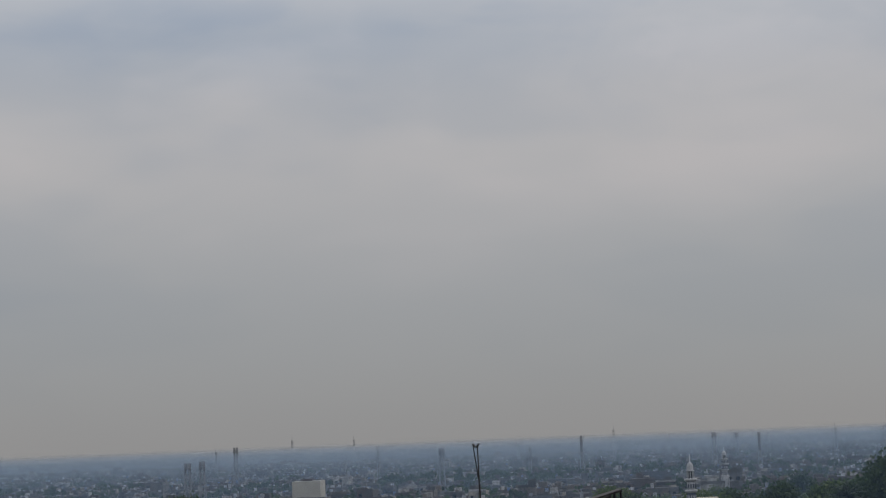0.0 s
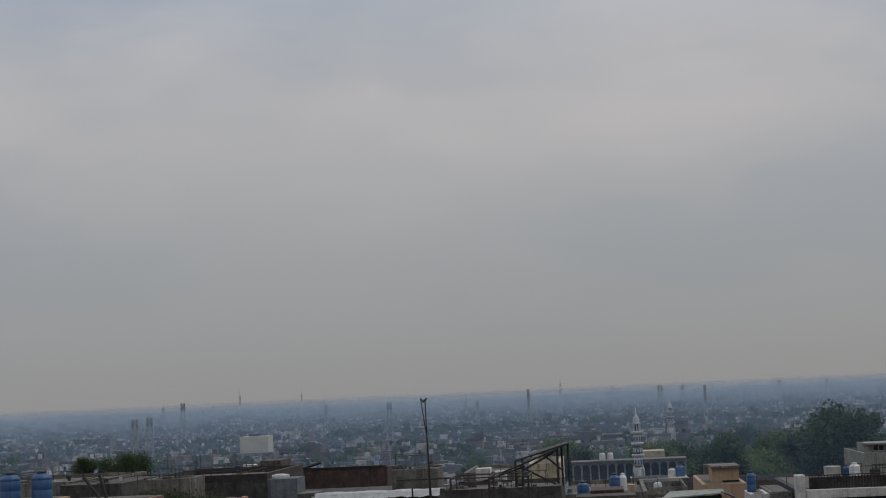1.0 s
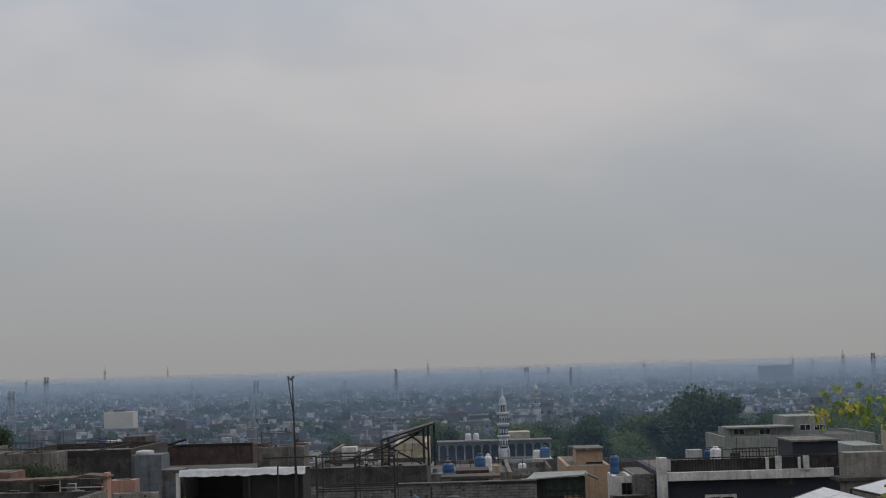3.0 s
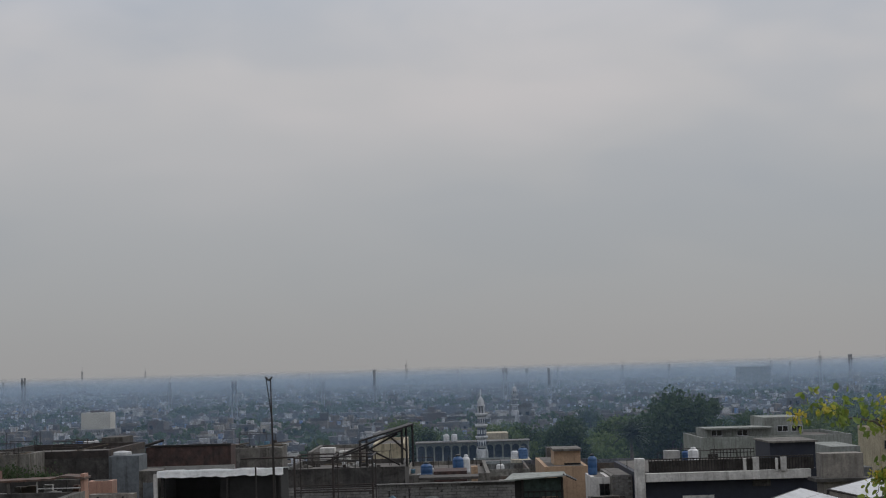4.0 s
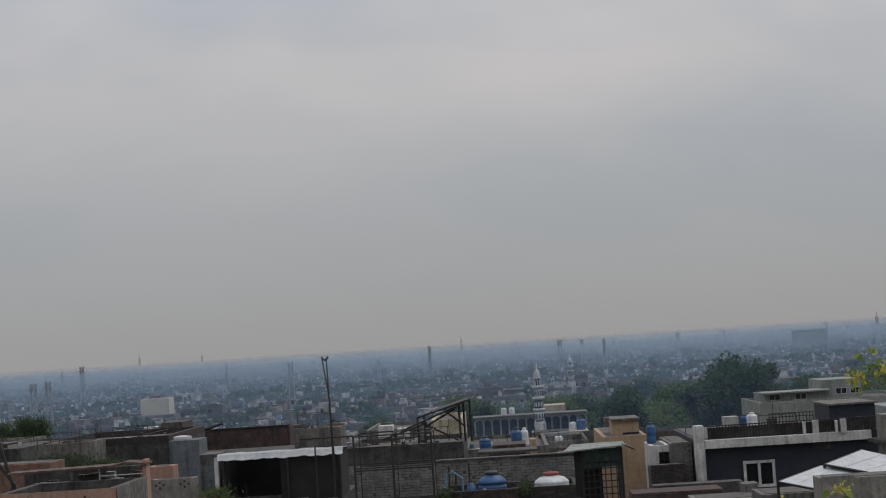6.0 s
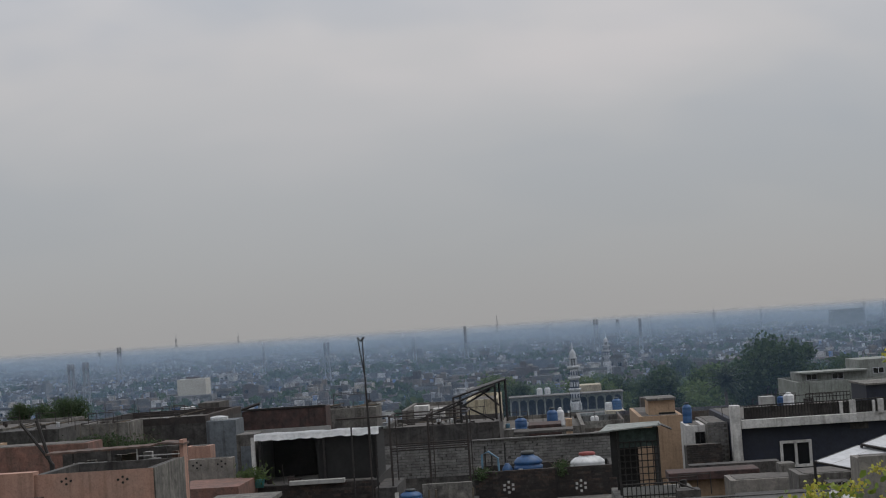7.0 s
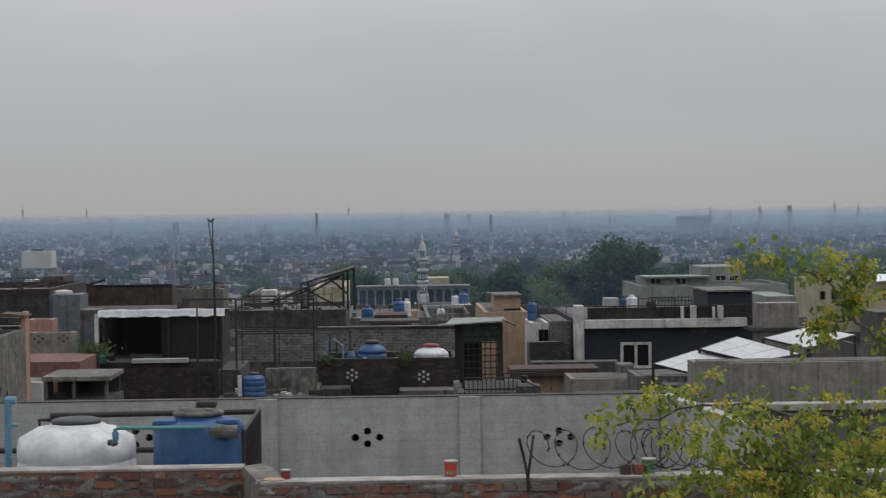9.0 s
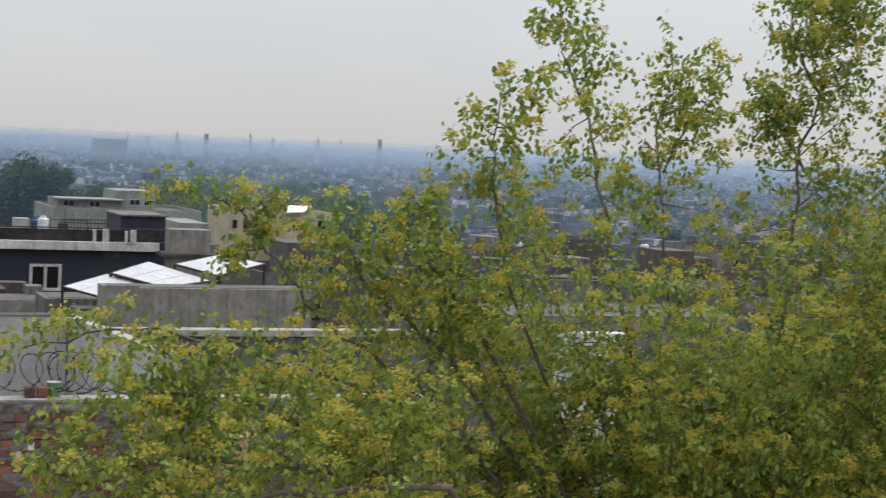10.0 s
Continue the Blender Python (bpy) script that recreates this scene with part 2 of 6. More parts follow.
leaf_green = material("tree_leaf", (0.16, 0.25, 0.05), (0.2, 0.29, 0.07), size=0.5, grain=20, rough=0.45, bump=0, pieces="island", spread=(0.5, 0.8),
                      pool=[(0.19, 0.26, 0.04), (0.23, 0.30, 0.046), (0.095, 0.15, 0.028), (0.27, 0.33, 0.065), (0.145, 0.215, 0.036), (0.28, 0.31, 0.042), (0.11, 0.17, 0.03)])
leaf_yellow = material("yellow_green_flower", (0.52, 0.47, 0.08), (0.44, 0.44, 0.09), size=0.3, grain=30, rough=0.6, bump=0, pieces="island",
                       pool=[(0.54, 0.42, 0.05), (0.45, 0.38, 0.05), (0.48, 0.36, 0.045), (0.36, 0.36, 0.055)])
bark = material("grey_brown_bark", (0.075, 0.062, 0.045), (0.12, 0.1, 0.075), size=0.1, grain=60, bump=0.7)
far_leaf = material("dark_foliage", (0.04, 0.068, 0.03), (0.055, 0.085, 0.035), size=2.5, grain=3, bump=0, rough=0.7, pieces="island",
                    pool=[(0.034, 0.06, 0.028), (0.045, 0.077, 0.032), (0.025, 0.046, 0.022), (0.06, 0.095, 0.038)])
light_leaf = material("pale_foliage", (0.085, 0.13, 0.045), (0.11, 0.15, 0.055), size=2.5, grain=3, bump=0, rough=0.7, pieces="island",
                      pool=[(0.08, 0.125, 0.045), (0.11, 0.16, 0.055), (0.06, 0.1, 0.037)])
city_wall = material("town_wall", (0.2, 0.18, 0.16), (0.10, 0.095, 0.09), size=3.0, grain=1.5, bump=0, streaks=0.4, pieces="island",
                     pool=[(0.17, 0.15, 0.125), (0.085, 0.08, 0.078), (0.52, 0.51, 0.49), (0.15, 0.115, 0.095), (0.06, 0.057, 0.056), (0.44, 0.40, 0.34), (0.1, 0.075, 0.064), (0.15, 0.16, 0.165), (0.2, 0.165, 0.13), (0.065, 0.062, 0.06)])
town_house_wall = material("house_wall", (0.17, 0.155, 0.135), (0.09, 0.084, 0.078), size=2.0, grain=3, bump=0, streaks=0.6, pieces="object", dirt=0.7,
                           pool=[(0.17, 0.15, 0.125), (0.12, 0.113, 0.106), (0.27, 0.262, 0.245), (0.12, 0.088, 0.07), (0.085, 0.08, 0.077), (0.25, 0.23, 0.2), (0.105, 0.078, 0.064), (0.15, 0.16, 0.162)])
earth = material("dusty_ground", (0.16, 0.15, 0.11), (0.08, 0.1, 0.05), size=30.0, grain=0.5, bump=0)
# mast steel paled in its base colour to imitate distance haze
mast_steel = material("haze_paled_mast_steel", (0.24, 0.25, 0.27), (0.28, 0.29, 0.305), size=2.0, grain=3, rough=0.6)
minaret_blue = material("pale_blue_band", (0.075, 0.09, 0.125), (0.055, 0.068, 0.09), size=0.8, grain=8)
minaret_white = material("chalk_white_plaster", (0.52, 0.53, 0.55), (0.38, 0.39, 0.41), size=1.0, grain=8, streaks=0.3)

for m in (leaf_green, leaf_yellow, light_leaf, far_leaf):
    # thin leaves let some light through
    t = m.node_tree
    shader = t.nodes["Principled BSDF"]
    through_leaf = node(t, "ShaderNodeBsdfTranslucent")
    both = node(t, "ShaderNodeMixShader")
    both.inputs[0].default_value = 0.5
    t.links.new(shader.inputs["Base Color"].links[0].from_socket, through_leaf.inputs["Color"])
    t.links.new(shader.outputs[0], both.inputs[1])
    t.links.new(through_leaf.outputs[0], both.inputs[2])
    t.links.new(both.outputs[0], t.nodes["Material Output"].inputs[0])

# ---------------------------------------------------------------- mesh helpers
ORIGIN = {}


def box(bm, x0, x1, y0, y1, z0, z1, bevel=0.0):
    vs = [bm.verts.new((x, y, z)) for x in (x0, x1) for y in (y0, y1) for z in (z0, z1)]
    fs = [bm.faces.new([vs[i] for i in q]) for q in ((0, 1, 3, 2), (4, 6, 7, 5), (0, 4, 5, 1), (2, 3, 7, 6), (0, 2, 6, 4), (1, 5, 7, 3))]
    if bevel:
        bmesh.ops.bevel(bm, geom=list({e for f in fs for e in f.edges}), offset=bevel, segments=2, affect="EDGES", profile=0.6)
    return vs


def slab(bm, quad, thick):
    """A plate from four corners (in order), thick metres deep along its normal."""
    q = [Vector(p) for p in quad]
    n = (q[1] - q[0]).cross(q[3] - q[0]).normalized() * thick
    a, b = [bm.verts.new(p) for p in q], [bm.verts.new(p - n) for p in q]
    bm.faces.new(a), bm.faces.new(b[::-1])
    for i in range(4):
        bm.faces.new((a[i], b[i], b[(i + 1) % 4], a[(i + 1) % 4]))


def tube(bm, points, radius, sides=8, taper=1.0):
    pts = [Vector(p) for p in points]
    rings = []
    for i, p in enumerate(pts):
        d = (pts[min(i + 1, len(pts) - 1)] - pts[max(i - 1, 0)]).normalized()
        u = d.cross(Vector((0.31, 0.17, 0.93)) if abs(d.z) < 0.9 else Vector((1, 0, 0))).normalized()
        v = d.cross(u)
        r = radius * (1 + (taper - 1) * i / max(len(pts) - 1, 1))
        rings.append([bm.verts.new(p + (u * math.cos(2 * math.pi * k / sides) + v * math.sin(2 * math.pi * k / sides)) * r) for k in range(sides)])
    for a, b in zip(rings, rings[1:]):
        for k in range(sides):
            bm.faces.new((a[k], a[(k + 1) % sides], b[(k + 1) % sides], b[k]))
    bm.faces.new(rings[0][::-1]), bm.faces.new(rings[-1])


def lathe(bm, x, y, z, profile, sides=28, sx=1.0, sy=1.0):
    rings = [[bm.verts.new((x + r * sx * math.cos(2 * math.pi * k / sides), y + r * sy * math.sin(2 * math.pi * k / sides), z + h)) for k in range(sides)] for r, h in profile]
    for a, b in zip(rings, rings[1:]):
        for k in range(sides):
            bm.faces.new((a[k], a[(k + 1) % sides], b[(k + 1) % sides], b[k])).smooth = True
    bm.faces.new(rings[0][::-1]), bm.faces.new(rings[-1])


def mesh_of(name, bm, mat, shift=None):
    if shift is not None:
        bmesh.ops.translate(bm, verts=bm.verts, vec=-shift)
    bmesh.ops.recalc_face_normals(bm, faces=bm.faces)
    me = bpy.data.meshes.new(name)
    bm.to_mesh(me)
    bm.free()
    me.materials.append(mat)
    return me


def thing(name, label, category, x, y, z, group="", kind=""):
    ob = tagged(new(name), label, category, group, kind)
    ob.location = (x, y, z)
    ORIGIN[ob.name] = Vector((x, y, z))
    return ob


def part(name, bm, mat, parent, label=""):
    o = ORIGIN.get(parent.name, Vector((0, 0, 0)))
    ob = new(name, mesh_of(name, bm, mat, o))
    ob.parent = parent
    ORIGIN[ob.name] = o
    return tagged(ob, label)


def solid(name, bm, mat, label, category, kind="", group=""):
    """A thing of one mesh."""
    ob = tagged(new(name, mesh_of(name, bm, mat)), label, category, group, kind)
    ORIGIN[ob.name] = Vector((0, 0, 0))
    return ob


def boxed(*size, bevel=0.0):
    bm = bmesh.new()
    box(bm, *size, bevel=bevel)
    return bm


def fence_of(bm, x0, x1, y, z0, z1, step, r):
    n = max(1, round(abs(x1 - x0) / step))
    for i in range(n + 1):
        x = x0 + (x1 - x0) * i / n
        tube(bm, [(x, y, z0), (x, y, z1)], r, 5)


def masonry(parent, mat, x0, x1, y, z0, z1, length, course, rng, proud=0.012, gap=0.012, holes=(), limit=10 ** 6, depth=0.1, headers=0.0, tilt=1.0):
    """Single bricks on the face of a wall that looks towards -y; holes: (x, z, half width, half height)."""
    shapes, halves = [], []
    for k in range(8):
        bm = bmesh.new()
        if k > 3:
            box(bm, -length / 4 + gap / 2, length / 4 - gap / 2, 0, depth, -course / 2 + gap / 2, course / 2 - gap / 2)
            halves.append(mesh_of("brick", bm, mat))
            continue
        jit = [rng.uniform(-0.004, 0.004) for _ in range(4)]
        box(bm, -length / 2 + gap / 2 + jit[0], length / 2 - gap / 2 + jit[1], 0, depth, -course / 2 + gap / 2 + jit[2] * 0.5, course / 2 - gap / 2 + jit[3] * 0.5)
        shapes.append(mesh_of("brick", bm, mat))
    count = 0
    rows = int((z1 - z0) / course + 0.5)
    for j in range(rows):
        z = z0 + (j + 0.5) * course
        x = x0 + (length / 2 if j % 2 else 0.0)
        while x < x1 - length * 0.4 and count < limit:
            short = rng.random() < headers
            span = length / 2 if short else length
            x += span / 2
            if not any(abs(x - hx) < hw and abs(z - hz) < hh for hx, hz, hw, hh in holes):
                ob = new("brick", rng.choice(halves if short else shapes))
                ob.parent = parent
                ob.location = Vector((x + rng.uniform(-0.006, 0.006), y - rng.uniform(0.1, 1.0) * proud, z)) - ORIGIN.get(parent.name, Vector((0, 0, 0)))
                ob.rotation_euler = (rng.uniform(-0.02, 0.02) * tilt, rng.uniform(-0.012, 0.012) * tilt, rng.uniform(-0.03, 0.03) * tilt)
                count += 1
            x += span / 2


# ---------------------------------------------------------------- ground
def terrain(x, y):
    """Height of the ground: a low rise under the near houses, then the plain."""
    s = min(max((y - 90.0) / 220.0, 0.0), 1.0)
    return 11.0 * (1 - s * s * (3 - 2 * s))


bm = bmesh.new()
ys = [-300, -60, 0, 30, 60, 90, 115, 140, 165, 190, 215, 240, 265, 290, 315, 400, 700, 1200, 2200, 3500, 5200]
grid = [[bm.verts.new((x, y, terrain(x, y))) for x in range(-4000, 4001, 1000)] for y in ys]
for a, b in zip(grid, grid[1:]):
    for i in range(8):
        bm.faces.new((a[i], a[i + 1], b[i + 1], b[i]))
solid("ground", bm, earth, "dusty ground of the town and plain", "ground", "structure")

# distant low ridge
bm = bmesh.new()
prev = None
for i in range(121):
    a = radians(-50 + i * 90 / 120)
    h = 17 + 3 * noise.noise((i * 0.13, 0.3, 0)) + 3 * noise.noise((i * 0.6, 2.3, 0))
    cur = [bm.verts.new((-math.sin(a) * r, math.cos(a) * r, z)) for r, z in ((4300, -3), (4420, h), (4700, -3))]
    if prev:
        for k in range(2):
            bm.faces.new((prev[k], cur[k], cur[k + 1], prev[k + 1]))
    prev = cur
solid("backdrop", bm, far_leaf, "low wooded ridge on the hazy horizon", "ridge", "structure")

# distance haze imitated by added translucent sheets that thicken with distance
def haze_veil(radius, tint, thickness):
    m = bpy.data.materials.new("haze_sheet")
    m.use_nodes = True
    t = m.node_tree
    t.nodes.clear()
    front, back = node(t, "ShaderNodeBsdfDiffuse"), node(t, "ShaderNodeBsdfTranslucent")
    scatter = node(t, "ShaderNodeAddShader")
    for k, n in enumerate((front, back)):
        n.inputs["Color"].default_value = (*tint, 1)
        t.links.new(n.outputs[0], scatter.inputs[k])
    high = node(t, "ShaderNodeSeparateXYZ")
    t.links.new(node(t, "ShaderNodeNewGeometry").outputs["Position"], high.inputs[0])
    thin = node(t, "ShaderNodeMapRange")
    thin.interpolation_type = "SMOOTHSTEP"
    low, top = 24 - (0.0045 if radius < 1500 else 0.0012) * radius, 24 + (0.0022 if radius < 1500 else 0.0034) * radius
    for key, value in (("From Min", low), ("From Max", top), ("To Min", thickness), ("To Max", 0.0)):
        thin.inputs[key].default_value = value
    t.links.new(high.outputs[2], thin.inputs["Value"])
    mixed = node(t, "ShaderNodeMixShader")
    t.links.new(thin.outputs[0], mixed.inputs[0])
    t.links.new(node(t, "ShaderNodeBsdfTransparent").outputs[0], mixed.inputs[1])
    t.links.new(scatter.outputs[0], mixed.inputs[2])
    t.links.new(mixed.outputs[0], node(t, "ShaderNodeOutputMaterial").inputs[0])
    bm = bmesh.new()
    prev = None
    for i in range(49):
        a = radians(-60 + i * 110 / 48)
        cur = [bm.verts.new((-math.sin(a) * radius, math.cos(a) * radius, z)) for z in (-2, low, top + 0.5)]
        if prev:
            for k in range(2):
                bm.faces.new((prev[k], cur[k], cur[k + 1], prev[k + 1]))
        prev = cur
    solid("backdrop", bm, m, "added translucent blue-grey sheet imitating distance haze", "haze", "structure")


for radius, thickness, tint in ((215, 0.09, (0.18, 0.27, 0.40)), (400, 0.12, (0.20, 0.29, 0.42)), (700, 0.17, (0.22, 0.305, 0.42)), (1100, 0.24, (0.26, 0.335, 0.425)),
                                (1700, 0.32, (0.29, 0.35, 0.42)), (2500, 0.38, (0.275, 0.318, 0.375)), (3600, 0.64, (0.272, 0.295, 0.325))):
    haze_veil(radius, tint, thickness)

# ---------------------------------------------------------------- near roof: brick parapet
rng = random.Random(5)
FLOOR = 20.62
solid("roof_floor", boxed(-9, 12, -5.0, 15.29, FLOOR - 0.25, FLOOR), roof_pink, "pinkish screeded flat roof", "floor", "structure")
solid("house_below", boxed(-9, 12, -5.0, 15.29, 11, FLOOR - 0.25), concrete_old, "plain walls of the house under the near roof", "house", "structure")
WX0, WX1, WY = -1.18, 5.6, 15.3
WTOP = 21.72
OPENINGS = [(-0.07, 21.35), (-0.18, 21.25), (0.09, 21.24), (-0.03, 21.15)]


def holed_core(x0, x1, y0, y1, z0, z1, gaps, hw, hh):
    """A wall core of butted blocks that leaves out the given openings."""
    bm = bmesh.new()
    xs = sorted({x0, x1, *[g[0] - hw for g in gaps], *[g[0] + hw for g in gaps]})
    zs = sorted({z0, z1, *[g[1] - hh for g in gaps], *[g[1] + hh for g in gaps]})
    for a, b in zip(xs, xs[1:]):
        for c, d in zip(zs, zs[1:]):
            if not any(abs((a + b) / 2 - g[0]) < hw and abs((c + d) / 2 - g[1]) < hh for g in gaps):
                box(bm, a, b, y0, y1, c, d)
    return bm


wall = solid("wall_parapet", holed_core(WX0, WX1, WY, WY + 0.22, FLOOR, WTOP - 0.02, OPENINGS, 0.07, 0.036), mortar, "brick parapet smeared with grey mortar", "wall", "structure")
cap = solid("trim", boxed(WX0 - 0.02, WX1, WY + 0.02, WY + 0.26, WTOP - 0.02, WTOP, bevel=0.006), cement_top, "pale cement capping on the parapet", "trim", "structure")
masonry(wall, brick_red, WX0, 3.1, WY, FLOOR + 0.02, WTOP - 0.02, 0.235, 0.0745, rng, proud=0.034, gap=0.014, limit=300, headers=0.35, tilt=2.0,
        holes=[(x, z, 0.12, 0.045) for x, z in OPENINGS])


def mortar_smear(parent, x0, x1, y, z0, z1, seed, gaps=()):
    """Squeezed-out mortar: a rough skin that fills the joints and swells over parts of the bricks."""
    bm = bmesh.new()
    cell = 0.021
    nx, nz = int((x1 - x0) / cell), int((z1 - z0) / cell)
    rows_ = []
    for j in range(nz + 1):
        row = []
        for i in range(nx + 1):
            x, z = x0 + i * cell, z0 + j * cell
            big = noise.fractal((x * 5.5, z * 15.0, seed), 0.8, 2.2, 4)
            fine = noise.noise((x * 31, z * 37, seed + 5))
            out = -0.002 + 0.005 * fine + 0.040 * max(0.0, min(1.0, (big + 0.03) * 3.0))
            row.append(bm.verts.new((x, y - 0.004 - out, z)))
        rows_.append(row)
    for a, b in zip(rows_, rows_[1:]):
        for i in range(nx):
            m = (a[i].co + b[i + 1].co) / 2
            if not any(abs(m.x - p) < 0.07 and abs(m.z - q) < 0.036 for p, q in gaps):
                bm.faces.new((a[i], a[i + 1], b[i + 1], b[i])).smooth = True
    part("mortar", bm, mortar, parent, "rough grey mortar smeared over the bricks")


mortar_smear(wall, WX0 + 0.01, 3.1, WY, FLOOR + 0.01, WTOP - 0.025, 2.0, OPENINGS)
# black backing imitates the shade deep in each opening
for x, z in OPENINGS:
    part("vent_hole", boxed(x - 0.069, x + 0.069, WY + 0.16, WY + 0.21, z - 0.035, z + 0.035), shade_dark, wall, "black backing painted as the shade where a brick is left out")
# white blocks stand in for bright openings, the brightness is only their colour
for k in range(3):
    x, z = ((2.02, 21.33), (1.91, 21.25), (2.05, 21.16))[k]
    part("vent_slot", boxed(x - 0.024, x + 0.024, WY - 0.05, WY - 0.004, z - 0.034, z + 0.034), white_paint, wall, "white block painted as a bright opening between bricks")
# set-back stretch of the parapet and the slanting return between
LX, LY = -1.39, 16.3
wall = solid("wall_setback", boxed(-7.5, LX, LY, LY + 0.22, FLOOR - 1.0, WTOP - 0.03), mortar, "set-back brick parapet, weathered and mortared", "wall", "structure")
masonry(wall, brick_red, LX - 3.4, LX, LY, FLOOR + 0.1, WTOP - 0.03, 0.235, 0.0745, rng, proud=0.03, gap=0.014, limit=260, headers=0.35, tilt=2.0)
mortar_smear(wall, LX - 3.4, LX - 0.01, LY, FLOOR + 0.1, WTOP - 0.035, 7.0)
solid("trim", boxed(-7.5, LX, LY - 0.01, LY + 0.24, WTOP - 0.03, WTOP - 0.005, bevel=0.005), cement_top, "pale cement capping on the set-back parapet", "trim", "structure")
bm = bmesh.new()
for q in ([(WX0, WY + 0.001, FLOOR - 1), (WX0 + 0.2, WY + 0.24, FLOOR - 1), (LX + 0.2, LY + 0.22, FLOOR - 1), (LX, LY, FLOOR - 1)],):
    lo = [bm.verts.new(p) for p in q]
    hi = [bm.verts.new((p[0], p[1], WTOP + 0.004)) for p in q]
    bm.faces.new(lo), bm.faces.new(hi)
    for i in range(4):
        bm.faces.new((lo[i], lo[(i + 1) % 4], hi[(i + 1) % 4], hi[i]))
solid("wall_return", bm, concrete_old, "rendered return of the parapet with pale top", "wall", "structure")

# ---------------------------------------------------------------- neighbouring roof: rendered block wall
GY = 22.0
GTOP = 21.75
GFLOOR = GTOP - 1.55
GX0, GX1 = -4.95, 3.30
px = [-1.57, 0.94]
house = thing("house", "neighbouring flat-roofed house with rendered roof walls", "house", 0, 21, 11)
part("body", boxed(GX0 - 0.05, GX1 + 0.9, 16.6, 22.4, 11, GFLOOR), concrete_old, house)
part("roof", boxed(GX0 - 0.05, GX1 + 0.9, 16.6, 22.4, GFLOOR, GFLOOR + 0.03), cement, house)


def pierced_wall(bm, x0, x1, y0, y1, z0, z1, holes, r):
    """A wall panel with round holes, built as a fan of cells round every hole."""
    xs = sorted({x0, x1, *[h[0] - r * 1.3 for h in holes], *[h[0] + r * 1.3 for h in holes]})
    zs = sorted({z0, z1, *[h[1] - r * 1.3 for h in holes], *[h[1] + r * 1.3 for h in holes]})
    for a, b in zip(xs, xs[1:]):
        for c, d in zip(zs, zs[1:]):
            hole = [h for h in holes if a < h[0] < b and c < h[1] < d]
            if not hole:
                for y, flip in ((y0, 1), (y1, -1)):
                    bm.faces.new([bm.verts.new(p) for p in ((a, y, c), (b, y, c), (b, y, d), (a, y, d))][::flip])
                continue
            cx, cz = hole[0]
            n = 16
            rim = [(cx + r * math.cos(2 * math.pi * k / n), cz + r * math.sin(2 * math.pi * k / n)) for k in range(n)]

            def edge(k):
                u, v = math.cos(2 * math.pi * k / n), math.sin(2 * math.pi * k / n)
                s = max(abs(u), abs(v))
                u, v = u / s, v / s
                return (cx + (b - cx) * u if u > 0 else cx + (cx - a) * u, cz + (d - cz) * v if v > 0 else cz + (cz - c) * v)
            for k in range(n):
                k2 = (k + 1) % n
                (p0, p1), (q0, q1), (e0, e1), (f0, f1) = rim[k], rim[k2], edge(k), edge(k2)
                for y, flip in ((y0, 1), (y1, -1)):
                    bm.faces.new([bm.verts.new(p) for p in ((p0, y, p1), (e0, y, e1), (f0, y, f1), (q0, y, q1))][::flip])
                bm.faces.new([bm.verts.new(p) for p in ((p0, y0, p1), (q0, y0, q1), (q0, y1, q1), (p0, y1, p1))])
    for a, b, y in ((x0, x1, 0),):
        bm.faces.new([bm.verts.new(p) for p in ((x0, y0, z1), (x1, y0, z1), (x1, y1, z1), (x0, y1, z1))])
        bm.faces.new([bm.verts.new(p) for p in ((x0, y0, z0), (x0, y1, z0), (x0, y1, z1), (x0, y0, z1))])
        bm.faces.new([bm.verts.new(p) for p in ((x1, y0, z0), (x1, y1, z0), (x1, y1, z1), (x1, y0, z1))])


def diamond(cx, cz, s, v):
    return [(cx - s, cz), (cx + s, cz), (cx, cz + v), (cx, cz - v)]


holes = diamond(-0.33, 21.26, 0.15, 0.078) + diamond(2.05, 21.23, 0.15, 0.078) + diamond(-3.19, 21.30, 0.165, 0.085)
bm = bmesh.new()
pierced_wall(bm, GX0, GX1, GY, GY + 0.16, GFLOOR, GTOP, holes, 0.043)
part("roof_wall", bm, cement, house, "grey rendered block wall pierced by round vent holes")
for x in px:
    part("pilaster", boxed(x - 0.13, x + 0.13, GY - 0.06, GY, GFLOOR, GTOP + 0.004, bevel=0.006), cement, house)
# dark colour put on the coping to cancel the sky light on its top
part("coping", boxed(GX0, GX1 + 0.1, GY - 0.004, GY + 0.17, GTOP, GTOP + 0.012), concrete_dark, house, "coping coloured dark to offset its sky-lit top")
# side wall that runs back towards the near roof
bm = bmesh.new()
slab(bm, [(GX1, GY + 0.15, GFLOOR), (GX1 + 0.48, 18.4, GFLOOR), (GX1 + 0.48, 18.4, GTOP - 0.005), (GX1, GY + 0.15, GTOP - 0.005)], 0.16)
part("side_wall", bm, cement, house)


# ---------------------------------------------------------------- water tanks
def tank_body(bm, x, y, z, r, h, ribs=3, wobble=0.03):
    prof = [(r * 0.96, 0), (r, 0.03)]
    for i in range(ribs):
        a, b = h * 0.74 * i / ribs, h * 0.74 * (i + 1) / ribs
        prof += [(r, a + 0.05 * h), (r, b - 0.04 * h), (r * (1 - wobble), b - 0.025 * h), (r * (1 - wobble), b)]
    prof += [(r, h * 0.77), (r * 0.97, h * 0.82), (r * 0.72, h * 0.92), (r * 0.46, h * 0.955), (r * 0.44, h)]
    lathe(bm, x, y, z, prof)


